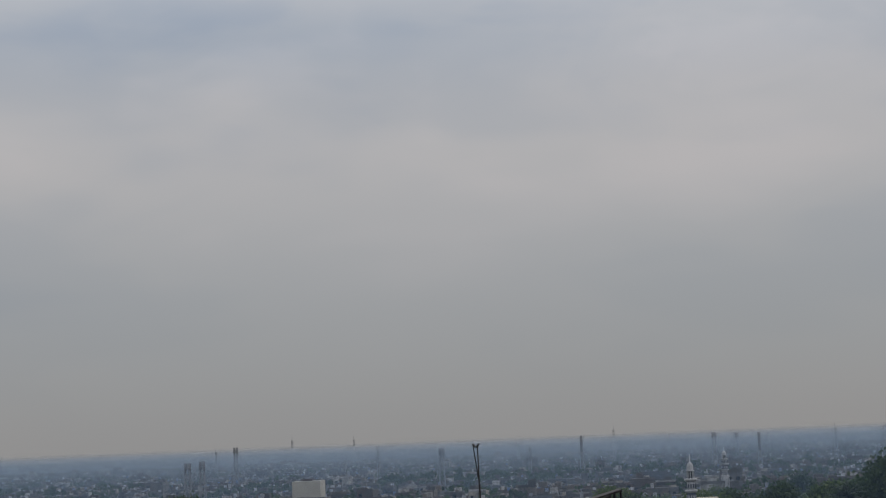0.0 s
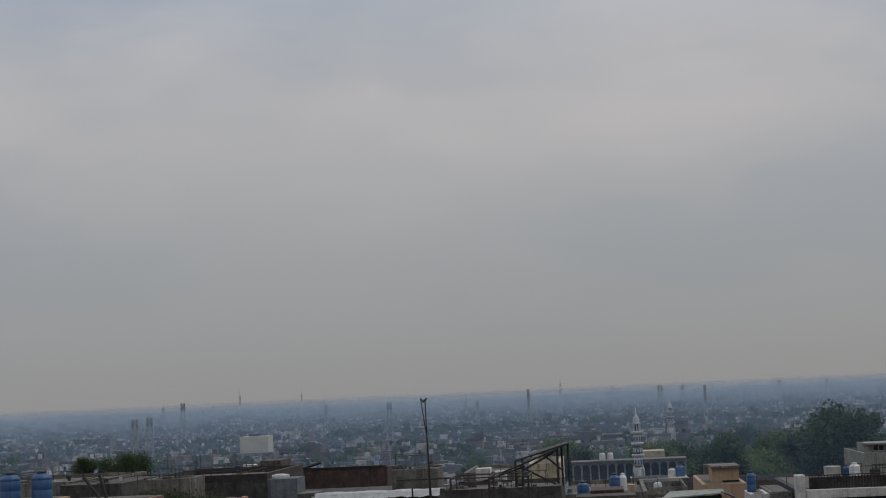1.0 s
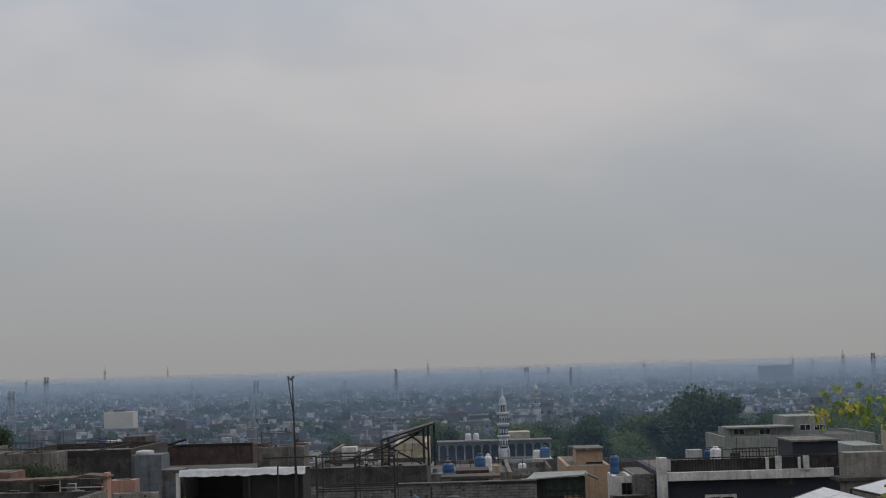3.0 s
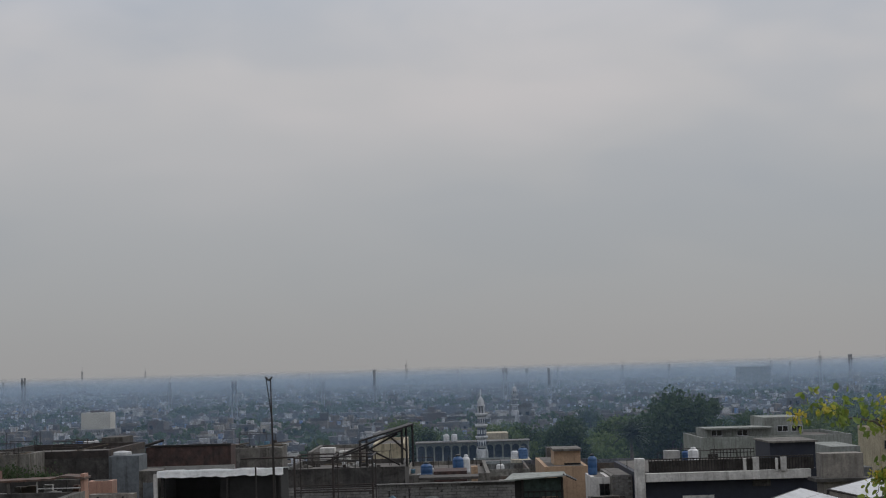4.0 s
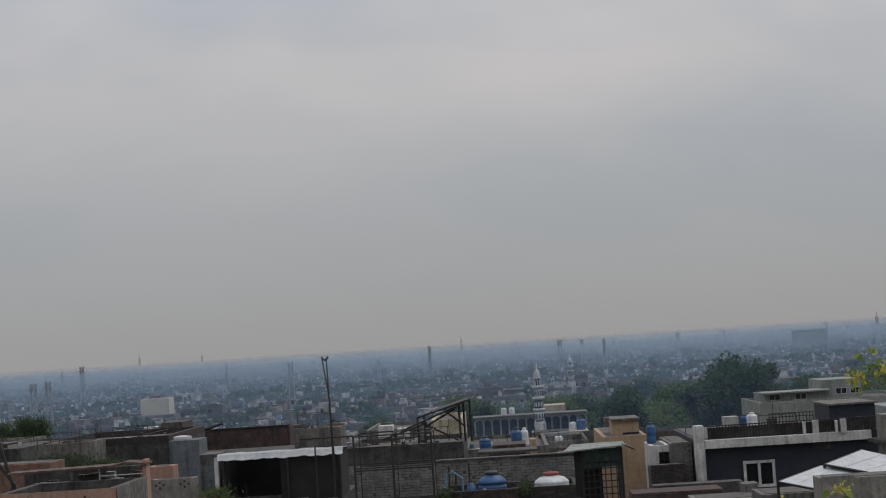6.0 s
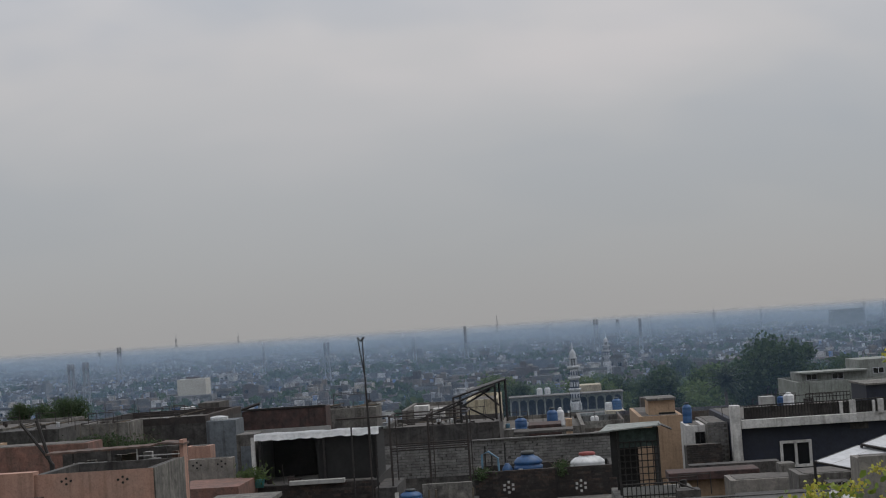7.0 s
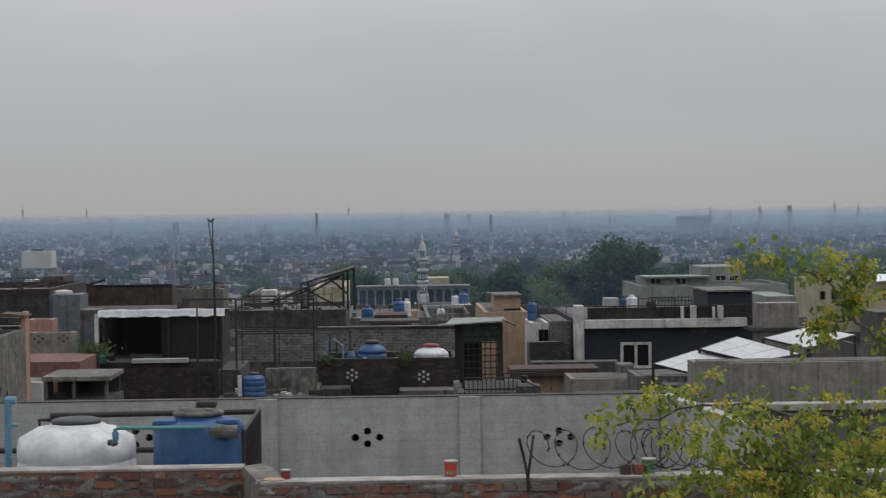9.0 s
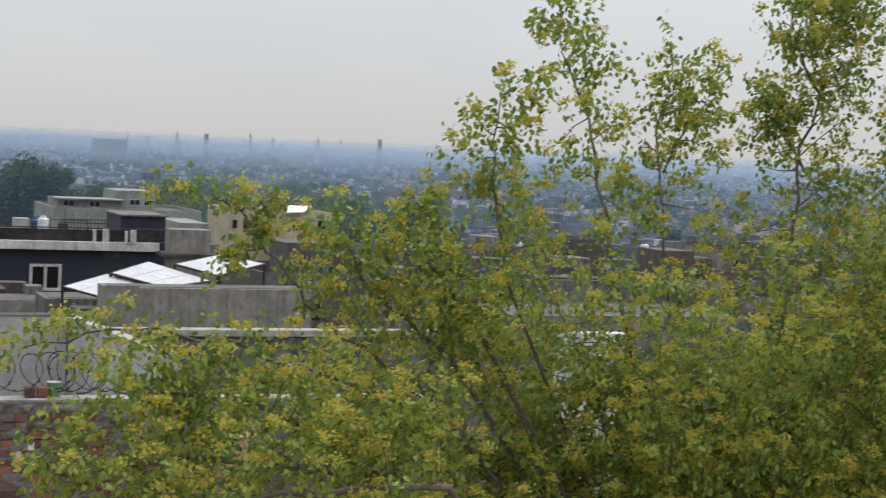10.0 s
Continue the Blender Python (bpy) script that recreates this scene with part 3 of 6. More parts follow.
def water_tank(x, y, z, r, h, mat, label, lid=plastic_black, ribs=3, wobble=0.03, lid_label=""):
    tk = thing("water_tank", label, "water tank", x, y, z, "water tanks on the roofs")
    bm = bmesh.new()
    tank_body(bm, x, y, z, r, h, ribs, wobble)
    part("body", bm, mat, tk)
    bm = bmesh.new()
    lathe(bm, x, y, z + h, [(r * 0.46, -0.02), (r * 0.48, 0.0), (r * 0.48, 0.05 * h), (r * 0.40, 0.075 * h), (r * 0.1, 0.09 * h)], 20)
    part("lid", bm, lid, tk, lid_label)
    return tk


# squat white tank with moulded shoulders
TX, TZ = -3.49, GFLOOR + 0.03
top = 21.75
tk = thing("water_tank", "squat white plastic water tank with moulded shoulders", "water tank", TX, 19.6, TZ, "water tanks on the roofs")
R0, HH = 0.64, top - TZ
bm = bmesh.new()
n = 48
prof = [(0.95, 0.0, 0), (1.0, 0.04, 0), (1.0, HH - 0.40, 0), (0.985, HH - 0.385, 0), (0.985, HH - 0.365, 0), (1.0, HH - 0.35, 0), (1.0, HH - 0.24, 0.2), (0.93, HH - 0.13, 1), (0.62, HH - 0.015, 1), (0.46, HH, 0.2), (0.44, HH + 0.02, 0)]
rings = []
for r, h, w in prof:
    ring = []
    for k in range(n):
        a = 2 * math.pi * k / n
        lobe = 1 + 0.045 * w * math.tanh(3.5 * math.cos(6 * a))
        ring.append(bm.verts.new((TX + R0 * r * lobe * math.cos(a), 19.6 + R0 * r * lobe * math.sin(a), TZ + h - 0.012 * w * (1 - math.tanh(3 * math.cos(6 * a))))))
    rings.append(ring)
for a, b in zip(rings, rings[1:]):
    for k in range(n):
        bm.faces.new((a[k], a[(k + 1) % n], b[(k + 1) % n], b[k])).smooth = True
bm.faces.new(rings[0][::-1]), bm.faces.new(rings[-1])
part("body", bm, plastic_white, tk)
bm = bmesh.new()
lathe(bm, TX, 19.6, top, [(0.25, 0), (0.27, 0.02), (0.27, 0.055), (0.22, 0.075), (0.05, 0.085)], 28)
part("lid", bm, plastic_black, tk, "black screw lid")
bm = bmesh.new()
ox, oz = -3.02, 21.62
lathe(bm, ox, 19.02, oz - 0.03, [(0.035, 0), (0.045, 0.02), (0.035, 0.06)], 12)
part("outlet", bm, plastic_black, tk, "dark pipe outlet")

# tall blue tank with a stone on its lid
BX = -2.13
btop = 21.81
tk = thing("water_tank", "faded blue plastic water tank with peeling patches", "water tank", BX, 19.4, TZ, "water tanks on the roofs")
bm = bmesh.new()
h = btop - TZ
lathe(bm, BX, 19.4, TZ, [(0.47, 0), (0.49, 0.03), (0.49, 0.5), (0.475, 0.53), (0.475, 0.58), (0.49, 0.61), (0.49, h - 0.05), (0.47, h - 0.02), (0.40, h), (0.27, h + 0.01), (0.26, h + 0.05)], 40)
part("body", bm, plastic_blue, tk)
for dx, w in ((-0.33, 0.26), (0.34, 0.24)):
    part("shoulder", boxed(BX + dx - w / 2, BX + dx + w / 2, 19.05, 19.3, h + TZ - 0.06, h + TZ + 0.03, bevel=0.03), plastic_blue, tk)
bm = bmesh.new()
lathe(bm, BX, 19.4, btop + 0.05, [(0.27, 0), (0.28, 0.03), (0.25, 0.05), (0.22, 0.055), (0.22, 0.08), (0.1, 0.085)], 28)
part("lid", bm, concrete_old, tk, "dusty grey lid")
bm = bmesh.new()
box(bm, BX - 0.02, BX + 0.2, 19.32, 19.5, btop + 0.135, btop + 0.2, bevel=0.025)
solid("stone", bm, brick_dark, "broken brown brick weighing down the tank lid", "stone")
bm = bmesh.new()
tube(bm, [(BX + 0.16, 19.0, btop - 0.09), (BX + 0.30, 18.99, btop - 0.09), (BX + 0.46, 19.0, btop - 0.09)], 0.07, 12)
solid("sack_roll", bm, concrete_old, "rolled brown sacking lying on the tank shoulder", "sack")
# supply pipe
pz = 21.80
pipe = thing("water_pipe", "teal plastic pipe feeding the two tanks", "pipe", -2.94, 18.8, pz)
bm = bmesh.new()
x0, x1 = -2.94, -2.01
tube(bm, [(x0, 18.8, pz - 0.16), (x0, 18.8, pz - 0.01), (x0 + 0.02, 18.8, pz), (x1, 18.85, pz - 0.015)], 0.022, 10)
part("pipe", bm, pipe_teal, pipe)
bm = bmesh.new()
tube(bm, [(x0, 18.8, pz - 0.13), (x0, 18.8, pz - 0.04)], 0.034, 10)
part("valve", bm, pipe_blue, pipe)
bm = bmesh.new()
tube(bm, [(x0, 18.8, pz - 0.16), (x0 - 0.05, 18.95, pz - 0.19)], 0.028, 10)
part("elbow", bm, plastic_black, pipe)
# black rails and gate frame behind the tanks
rail = thing("pipe_rail", "black painted pipe rail behind the water tanks", "railing", -4.04, 21.0, GFLOOR)
rz = 21.70
for name, pts, r in (("top_rail", [(-4.04, 21, rz), (-1.63, 21, rz + 0.01)], 0.033), ("post", [(-4.00, 21, GFLOOR), (-4.00, 21, rz)], 0.035),
                     ("low_rail", [(-4.85, 21.05, 21.29), (-2.78, 21.05, 21.27)], 0.035), ("stub", [(-4.17, 21, rz - 0.22), (-4.17, 21, rz - 0.05), (-4.04, 21, rz - 0.05)], 0.025)):
    bm = bmesh.new()
    tube(bm, pts, r, 10)
    part(name, bm, steel_dark, rail)
gx = -1.59
gate = thing("balustrade", "black steel railing panel with scroll infill beside the blue tank", "railing", gx, 20.2, GFLOOR)
zt, zb = 21.74, GFLOOR
bm = bmesh.new()
for q in ([(gx, 21.0, zb), (gx, 21.0, zt)], [(gx - 0.02, 19.0, zb), (gx - 0.02, 19.0, zt - 0.02)], [(gx, 21.0, zt), (gx - 0.02, 19.0, zt - 0.02)], [(gx, 21.0, zb + 0.05), (gx - 0.02, 19.0, zb + 0.05)]):
    tube(bm, q, 0.022, 8)
part("frame", bm, steel_dark, gate)
for k in range(14):
    y = 19.1 + k * 0.135
    bm = bmesh.new()
    tube(bm, [(gx - 0.01, y, zb + 0.05), (gx - 0.01 + 0.03 * (-1) ** k, y + 0.07, zb + 0.5), (gx - 0.01, y, zt - 0.04)], 0.011, 6)
    part("bar", bm, steel_dark, gate)
bm = bmesh.new()
vx = -4.32
tube(bm, [(vx, 20, GFLOOR), (vx, 20, 22.01)], 0.04, 10)
tube(bm, [(vx - 0.02, 20, 21.99), (vx + 0.09, 20, 21.99)], 0.045, 10)
tube(bm, [(vx, 20, 21.71), (vx + 0.12, 20, 21.71)], 0.02, 8)
solid("vent_pipe", bm, pipe_blue, "pale blue plastic vent pipe standing on the roof", "pipe")


# ---------------------------------------------------------------- tins and pots on the parapet
def tin(x, r, h, mat, label, name="paint_tin", y=WY + 0.2):
    b = thing(name, label, "bucket", x, y, WTOP)
    bm = bmesh.new()
    lathe(bm, x, y, WTOP, [(r * 0.86, 0), (r * 0.9, 0.01), (r, h * 0.93), (r * 1.05, h * 0.95), (r * 1.05, h), (r * 0.95, h), (r * 0.8, h * 0.3)], 24)
    part("body", bm, mat, b)
    bm = bmesh.new()
    lathe(bm, x, y, WTOP + h * 0.92, [(r * 1.02, 0), (r * 1.07, 0.006), (r * 1.07, 0.012), (r * 1.0, 0.014)], 24)
    part("rim", bm, cement_top, b)
    return b


b = tin(0.49, 0.058, 0.135, orange_tin, "orange-red paint tin with pale rim and worn label")
bm = bmesh.new()
bxx = 0.49
for i in range(4):
    box(bm, bxx - 0.036 + i * 0.02, bxx - 0.026 + i * 0.02, WY + 0.135, WY + 0.142, WTOP + 0.02, WTOP + 0.05 + 0.008 * (i % 2))
part("lettering", bm, cement_top, b, "worn white bars of lettering")
tin(2.23, 0.062, 0.125, green_tin, "green plastic bucket on the parapet", "bucket")
tin(-0.95, 0.045, 0.075, red_tin, "dull red flower pot on the parapet", "flower_pot")
for x in (2.02, 2.13):
    b = thing("brick_pair", "loose reddish brick set on end on the parapet", "brick", x, WY + 0.16, WTOP)
    part("body", boxed(x - 0.045, x + 0.045, WY + 0.1, WY + 0.22, WTOP, WTOP + 0.09, bevel=0.01), brick_red, b)
lid = bmesh.new()
lathe(lid, -1.05, WY + 0.13, WTOP, [(0.09, 0), (0.095, 0.008), (0.085, 0.014), (0.03, 0.016)], 20)
solid("plate", lid, tan_plaster, "round yellowish lid lying on the parapet corner", "lid")

# ---------------------------------------------------------------- razor wire
def coil(pts, radius, turns, seed, label, squash=0.9, r=0.006, flat=0.3):
    g = random.Random(seed)
    a, b = Vector(pts[0]), Vector(pts[1])
    d = (b - a).normalized()
    side = d.cross(Vector((0, 0, 1))).normalized()
    up = side.cross(d)
    bm = bmesh.new()
    path = []
    steps = int(turns * 22)
    for i in range(steps + 1):
        s = i / steps
        w = 2 * math.pi * turns * s
        rr = radius * (1 + 0.10 * math.sin(w * 0.37 + seed))
        path.append(a + (b - a) * s + side * rr * math.cos(w) + up * rr * squash * math.sin(w) + d * flat * rr * math.cos(w))
    tube(bm, path, r, 5)
    for p, q in zip(path[::2], path[1::2]):
        m = (p + q) / 2
        v = Vector((g.uniform(-1, 1), g.uniform(-1, 1), g.uniform(-1, 1))).normalized() * (0.018 + r)
        u = (q - p).normalized() * 0.016
        vs = [bm.verts.new(c) for c in (m - u, m + v, m + u, m - v)]
        bm.faces.new(vs)
    return solid("razor_wire", bm, wire, label, "razor wire")


def stay(x, y, z0, z1, lean, name="wire_bracket"):
    s = thing(name, "black steel v-shaped bracket holding razor wire", "bracket", x, y, z0)
    for k in (-1, 1):
        bm = bmesh.new()
        tube(bm, [(x, y, z0), (x + 0.03 * k + lean * 0.3, y + 0.02 * k, (z0 + z1) / 2), (x + 0.07 * k + lean, y + 0.1 * k, z1)], 0.014, 6)
        part("arm", bm, steel_dark, s)
    bm = bmesh.new()
    tube(bm, [(x, y, z0), (x, y, z0 - 0.22)], 0.016, 6)
    part("foot", bm, steel_dark, s)


stay(1.15, WY - 0.02, WTOP, WTOP + 0.36, -0.01)
coil([(1.18, WY + 0.14, WTOP + 0.23), (2.48, WY + 0.16, WTOP + 0.22)], 0.17, 5, 3, "stretched razor wire coil along the parapet", 1.0, 0.005, 0.85)
coil([(2.17, WY + 0.14, WTOP + 0.21), (2.65, WY + 0.16, WTOP + 0.22)], 0.17, 5, 8, "bunched razor wire coil at the parapet end", 1.0, 0.005, 0.7)

# ---------------------------------------------------------------- trees
def leaf(verts, faces, p, d, n, l, w):
    """A pointed folded leaf."""
    s = d.cross(n).normalized() * w
    i = len(verts)
    verts += [p, p + d * l * 0.35 + s + n * w * 0.3, p + d * l * 0.75 + s * 0.75 + n * w * 0.2, p + d * l, p + d * l * 0.75 - s * 0.75 + n * w * 0.2, p + d * l * 0.35 - s + n * w * 0.3]
    faces += [(i, i + 1, i + 2, i + 3), (i, i + 3, i + 4, i + 5)]


def rand_dir(g):
    while True:
        v = Vector((g.uniform(-1, 1), g.uniform(-1, 1), g.uniform(-1, 1)))
        if 0.05 < v.length < 1:
            return v.normalized()


def soup(name, verts, faces, mat):
    me = bpy.data.meshes.new(name)
    me.from_pydata([tuple(v) for v in verts], [], faces)
    me.materials.append(mat)
    return me


def near_tree():
    g = random.Random(21)
    BASE = Vector((6.2, 10.8, 10.8))
    tree = thing("tree", "large leafy tree with yellow-green flower sprays", "tree", *BASE)
    crown_v, crown_f, bloom_v, bloom_f = [], [], [], []
    fork = BASE + Vector((0.1, 0, 8.8))
    bm = bmesh.new()
    tube(bm, [BASE, BASE + Vector((0.1, 0.1, 3)), BASE + Vector((-0.05, 0, 6)), fork], 0.24, 12, 0.55)
    part("trunk", bm, bark, tree)

    twig = bmesh.new()

    def spray(p, d, size):
        """One leafy shoot: drooping broad leaves along it and a flower head at its tip."""
        tip = p + d * size
        for k in range(12):
            q = p.lerp(tip, (k + g.random()) / 12) + rand_dir(g) * 0.05
            v = (rand_dir(g) * 0.75 + Vector((0, 0, -0.75)) + d * 0.3).normalized()
            l = g.uniform(0.03, 0.058)
            leaf(crown_v, crown_f, q, v, rand_dir(g), l, l * g.uniform(0.24, 0.34))
        if g.random() < 0.40:
            c = tip + rand_dir(g) * 0.03
            for _ in range(44):
                o = rand_dir(g)
                o.z *= 0.7
                leaf(bloom_v, bloom_f, c + o * g.uniform(0.005, 0.07), rand_dir(g), rand_dir(g), g.uniform(0.015, 0.027), g.uniform(0.006, 0.011))

    def limb(points, r, spread, sprays, start=0.25, size=0.34):
        """A branch with side twigs, each ending in a clump of shoots."""
        pts = [Vector(p) for p in points]
        fine = []
        for i in range(len(pts) - 1):
            for k in range(5):
                fine.append(pts[i].lerp(pts[i + 1], k / 5) + rand_dir(g) * 0.025)
        fine.append(pts[-1])
        bm = bmesh.new()
        tube(bm, fine, r * 0.62, 7, 0.18)
        part("limb", bm, bark, tree)
        clumps = max(6, sprays // 8)
        for c in range(clumps):
            s = start + (1 - start) * ((c + g.random()) / clumps) ** 0.85
            f = s * (len(fine) - 1)
            i = min(int(f), len(fine) - 2)
            p = fine[i].lerp(fine[i + 1], f - i)
            out = rand_dir(g)
            out.z = out.z * 0.7 + 0.15
            q = p + out * spread * (1.2 - 0.95 * s) * g.random() ** 0.5
            if (q - p).length > 0.06:
                tube(twig, [p, p.lerp(q, 0.5) + rand_dir(g) * 0.02, q], 0.006, 4, 0.5)
            wide = min(0.19, 0.4 * spread + 0.03)
            for _ in range(max(2, sprays // clumps)):
                o = rand_dir(g)
                spray(q + o * wide * g.random() ** 0.6, (o + Vector((0, 0, 0.3))).normalized(), size * g.uniform(0.4, 0.75))

    lo = fork - Vector((0, 0, 1.2))
    # the arching outlier branch and the low reaching ones
    limb([fork, (3.83, 10.40, 22.46), (3.01, 10.20, 22.97), (2.65, 10.10, 23.38), (2.38, 10.00, 23.67)], 0.035, 0.16, 24, 0.5, 0.16)
    limb([(2.42, 10.00, 23.61), (2.20, 10.00, 23.71), (1.98, 10.00, 23.77)], 0.012, 0.07, 12, 0.2, 0.13)
    limb([(2.44, 10.00, 23.60), (2.55, 10.00, 23.63), (2.71, 10.00, 23.68)], 0.012, 0.07, 11, 0.2, 0.13)
    limb([(2.65, 10.10, 23.38), (2.44, 10.00, 23.40), (2.36, 10.00, 23.25)], 0.012, 0.07, 9, 0.4, 0.13)
    limb([lo, (3.43, 9.90, 22.47), (2.41, 9.70, 22.86), (1.78, 9.60, 22.96), (1.17, 9.50, 22.85)], 0.03, 0.15, 46, 0.35, 0.18)
    limb([lo, (3.13, 9.60, 22.25), (2.32, 9.30, 22.63), (1.72, 9.20, 22.65)], 0.05, 0.55, 190, 0.3, 0.3)
    limb([lo, (3.27, 9.40, 22.16), (2.07, 9.10, 22.33), (1.29, 9.00, 22.28)], 0.05, 0.55, 230, 0.3, 0.3)
    limb([lo, (3.54, 9.20, 22.13), (2.48, 8.90, 22.15), (1.72, 8.80, 22.05)], 0.05, 0.6, 170, 0.3, 0.3)
    limb([fork, (3.93, 10.30, 22.69), (3.36, 10.20, 23.11), (3.13, 10.20, 23.45)], 0.04, 0.4, 130, 0.3, 0.25)
    limb([fork, (4.07, 10.20, 22.84), (3.71, 10.20, 23.32), (3.56, 10.20, 23.56)], 0.04, 0.4, 130, 0.3, 0.25)
    # upright leaders
    limb([fork, (4.29, 10.30, 23.11), (4.14, 10.30, 23.82), (4.19, 10.30, 24.42)], 0.025, 0.40, 150, 0.12, 0.24)
    limb([fork, (5.13, 10.60, 23.32), (5.01, 10.70, 24.14), (4.82, 10.80, 24.69), (4.76, 10.80, 25.00)], 0.025, 0.46, 120, 0.12, 0.22)
    limb([fork, (5.70, 10.90, 23.35), (5.62, 11.00, 24.09), (5.72, 11.00, 24.71)], 0.025, 0.5, 120, 0.12, 0.23)
    limb([(5.68, 11.00, 23.93), (5.88, 11.00, 24.25), (6.15, 11.00, 24.58)], 0.02, 0.3, 46, 0.2, 0.22)
    limb([fork, (6.75, 11.00, 23.25), (6.85, 11.10, 24.13), (7.14, 11.20, 24.97), (7.30, 11.20, 25.47)], 0.03, 0.62, 330, 0.12, 0.28)
    limb([(6.86, 11.10, 23.97), (6.66, 11.10, 24.29), (6.44, 11.10, 24.44)], 0.018, 0.2, 50, 0.3, 0.2)
    limb([(6.97, 11.10, 24.51), (6.76, 11.10, 24.82), (6.70, 11.10, 25.13)], 0.018, 0.22, 60, 0.2, 0.22)
    limb([fork, (7.31, 10.80, 22.78), (7.60, 10.90, 23.80), (7.73, 10.90, 24.62)], 0.035, 0.6, 250, 0.12, 0.3)
    # the body of the crown
    for k in range(76):
        ex = 3.0 + 5.6 * (k + g.random()) / 76
        high = 22.2 + 1.5 * min(1.0, max(0.0, (ex - 3.0) / 1.6)) - (0.5 if ex > 5.2 and ex < 6.0 else 0.0)
        end = Vector((ex, g.uniform(9.4, 11.6), g.uniform(21.2, high + 0.25) if k % 2 else g.uniform(22.0, high + 0.35)))
        mid = fork.lerp(end, 0.55) + Vector((0.1, 0, -0.1))
        limb([fork, mid, end], 0.014, 0.62, 96, 0.42, 0.3)
    tagged(part("twig", twig, bark, tree), kind="stuff")
    crown = new("crown", soup("crown", [v - BASE for v in crown_v], crown_f, leaf_green))
    crown.parent = tree
    bloom = new("flower_sprays", soup("flower_sprays", [v - BASE for v in bloom_v], bloom_f, leaf_yellow))
    bloom.parent = tree
    tagged(bloom, "yellow-green flower sprays")


near_tree()


def far_tree(name, label, x, y, z, r, h, mat, seed, leaves=2600, size=0.5, lumps=9, group="trees in the town", low=0.35):
    """Tapered trunk, limbs and a ragged crown of small leaf clumps."""
    g = random.Random(seed)
    tree = thing(name, label, "tree", x, y, z, group)
    bm = bmesh.new()
    tube(bm, [(x, y, z), (x + 0.1 * r, y, z + h * 0.3), (x, y, z + h * 0.6)], 0.06 * r + 0.1, 8, 0.5)
    part("trunk", bm, bark, tree)
    v, f = [], []
    centres = []
    for k in range(lumps):
        a, s = g.uniform(0, 6.28), g.random() ** 0.5
        hh = g.uniform(low, 0.9)
        width = math.sin(math.pi * min(1, (hh - low + 0.2) / (1.3 - low))) ** 0.6
        c = Vector((r * s * width * math.cos(a) * 0.75, r * s * width * math.sin(a) * 0.75, h * hh))
        centres.append((c, r * g.uniform(0.28, 0.5)))
        bm = bmesh.new()
        tube(bm, [(x, y, z + h * 0.35), (x + c.x * 0.6, y + c.y * 0.6, z + c.z * 0.85), (x + c.x, y + c.y, z + c.z)], 0.03 * r + 0.04, 6, 0.3)
        part("limb", bm, bark, tree)
    for k in range(leaves):
        c, rr = g.choice(centres)
        o = rand_dir(g) * rr * g.uniform(0.35, 1.28)
        o.z *= 0.8
        leaf(v, f, c + o, rand_dir(g), rand_dir(g), size * g.uniform(0.6, 1.3), size * g.uniform(0.25, 0.5))
    crown = new("crown", soup("crown", v, f, mat))
    crown.parent = tree
    return tree


big = far_tree("tree", "tall dark spreading tree over the rooftops", 31.20, 250, 3, 6.2, 20.32 - 3, far_leaf, 3, 9000, 0.55, 16)
far_tree("tree", "rounded dark green tree beside the mosque", 16.11, 265, 2, 4.5, 17.10 - 2, far_leaf, 4, 5000, 0.5, 10)
far_tree("tree", "tall dark tree beside the largest one", 36.33, 258, 2, 3.6, 19.66 - 2, far_leaf, 14, 4500, 0.5, 10)
far_tree("tree", "dark bushy tree above the roof line", -40.6, 150, 8, 1.9, 13.5, far_leaf, 6, 5200, 0.17, 26, low=0.72)
far_tree("tree", "dark feathery tree above the roof line", -44.6, 150, 8, 1.2, 13.4, far_leaf, 7, 2600, 0.16, 16, low=0.76)
far_tree("tree", "low dark bushy tree above the roof line", -42.6, 152, 8, 1.6, 13.0, far_leaf, 17, 3600, 0.17, 20, low=0.72)
far_tree("tree", "pale green roadside tree among the houses", 23.03, 300, 0, 4.5, 12.50, light_leaf, 30, 3000, 0.6, 9)
far_tree("tree", "pale green roadside tree among the houses", 25.96, 290, 0, 4.5, 11.72, light_leaf, 31, 3000, 0.6, 9)
far_tree("tree", "dark green tree among the houses", 52.30, 330, 0, 6, 14.16, far_leaf, 32, 3000, 0.6, 9)
far_tree("tree", "dark green tree among the houses", 62.26, 360, 0, 6, 14.12, far_leaf, 33, 3000, 0.6, 9)
far_tree("tree", "pale green roadside tree among the houses", -0.53, 420, 0, 6, 9.66, light_leaf, 34, 3000, 0.6, 9)
far_tree("tree", "dark green tree among the houses", -7.37, 430, 0, 5, 9.68, far_leaf, 35, 3000, 0.6, 9)
far_tree("tree", "pale green roadside tree among the houses", 13.23, 330, 0, 4, 12.03, light_leaf, 36, 3000, 0.6, 9)
far_tree("tree", "dark green tree among the houses", 73.68, 400, 0, 6, 13.86, far_leaf, 37, 3000, 0.6, 9)
far_tree("tree", "dark green tree among the houses", 81.42, 420, 0, 6, 13.97, far_leaf, 38, 3000, 0.6, 9)
far_tree("tree", "pale green roadside tree among the houses", 8.83, 420, 0, 5, 9.81, light_leaf, 39, 3000, 0.6, 9)
far_tree("tree", "dark green tree among the houses", 111.42, 500, 0, 7, 13.47, far_leaf, 40, 3000, 0.6, 9)

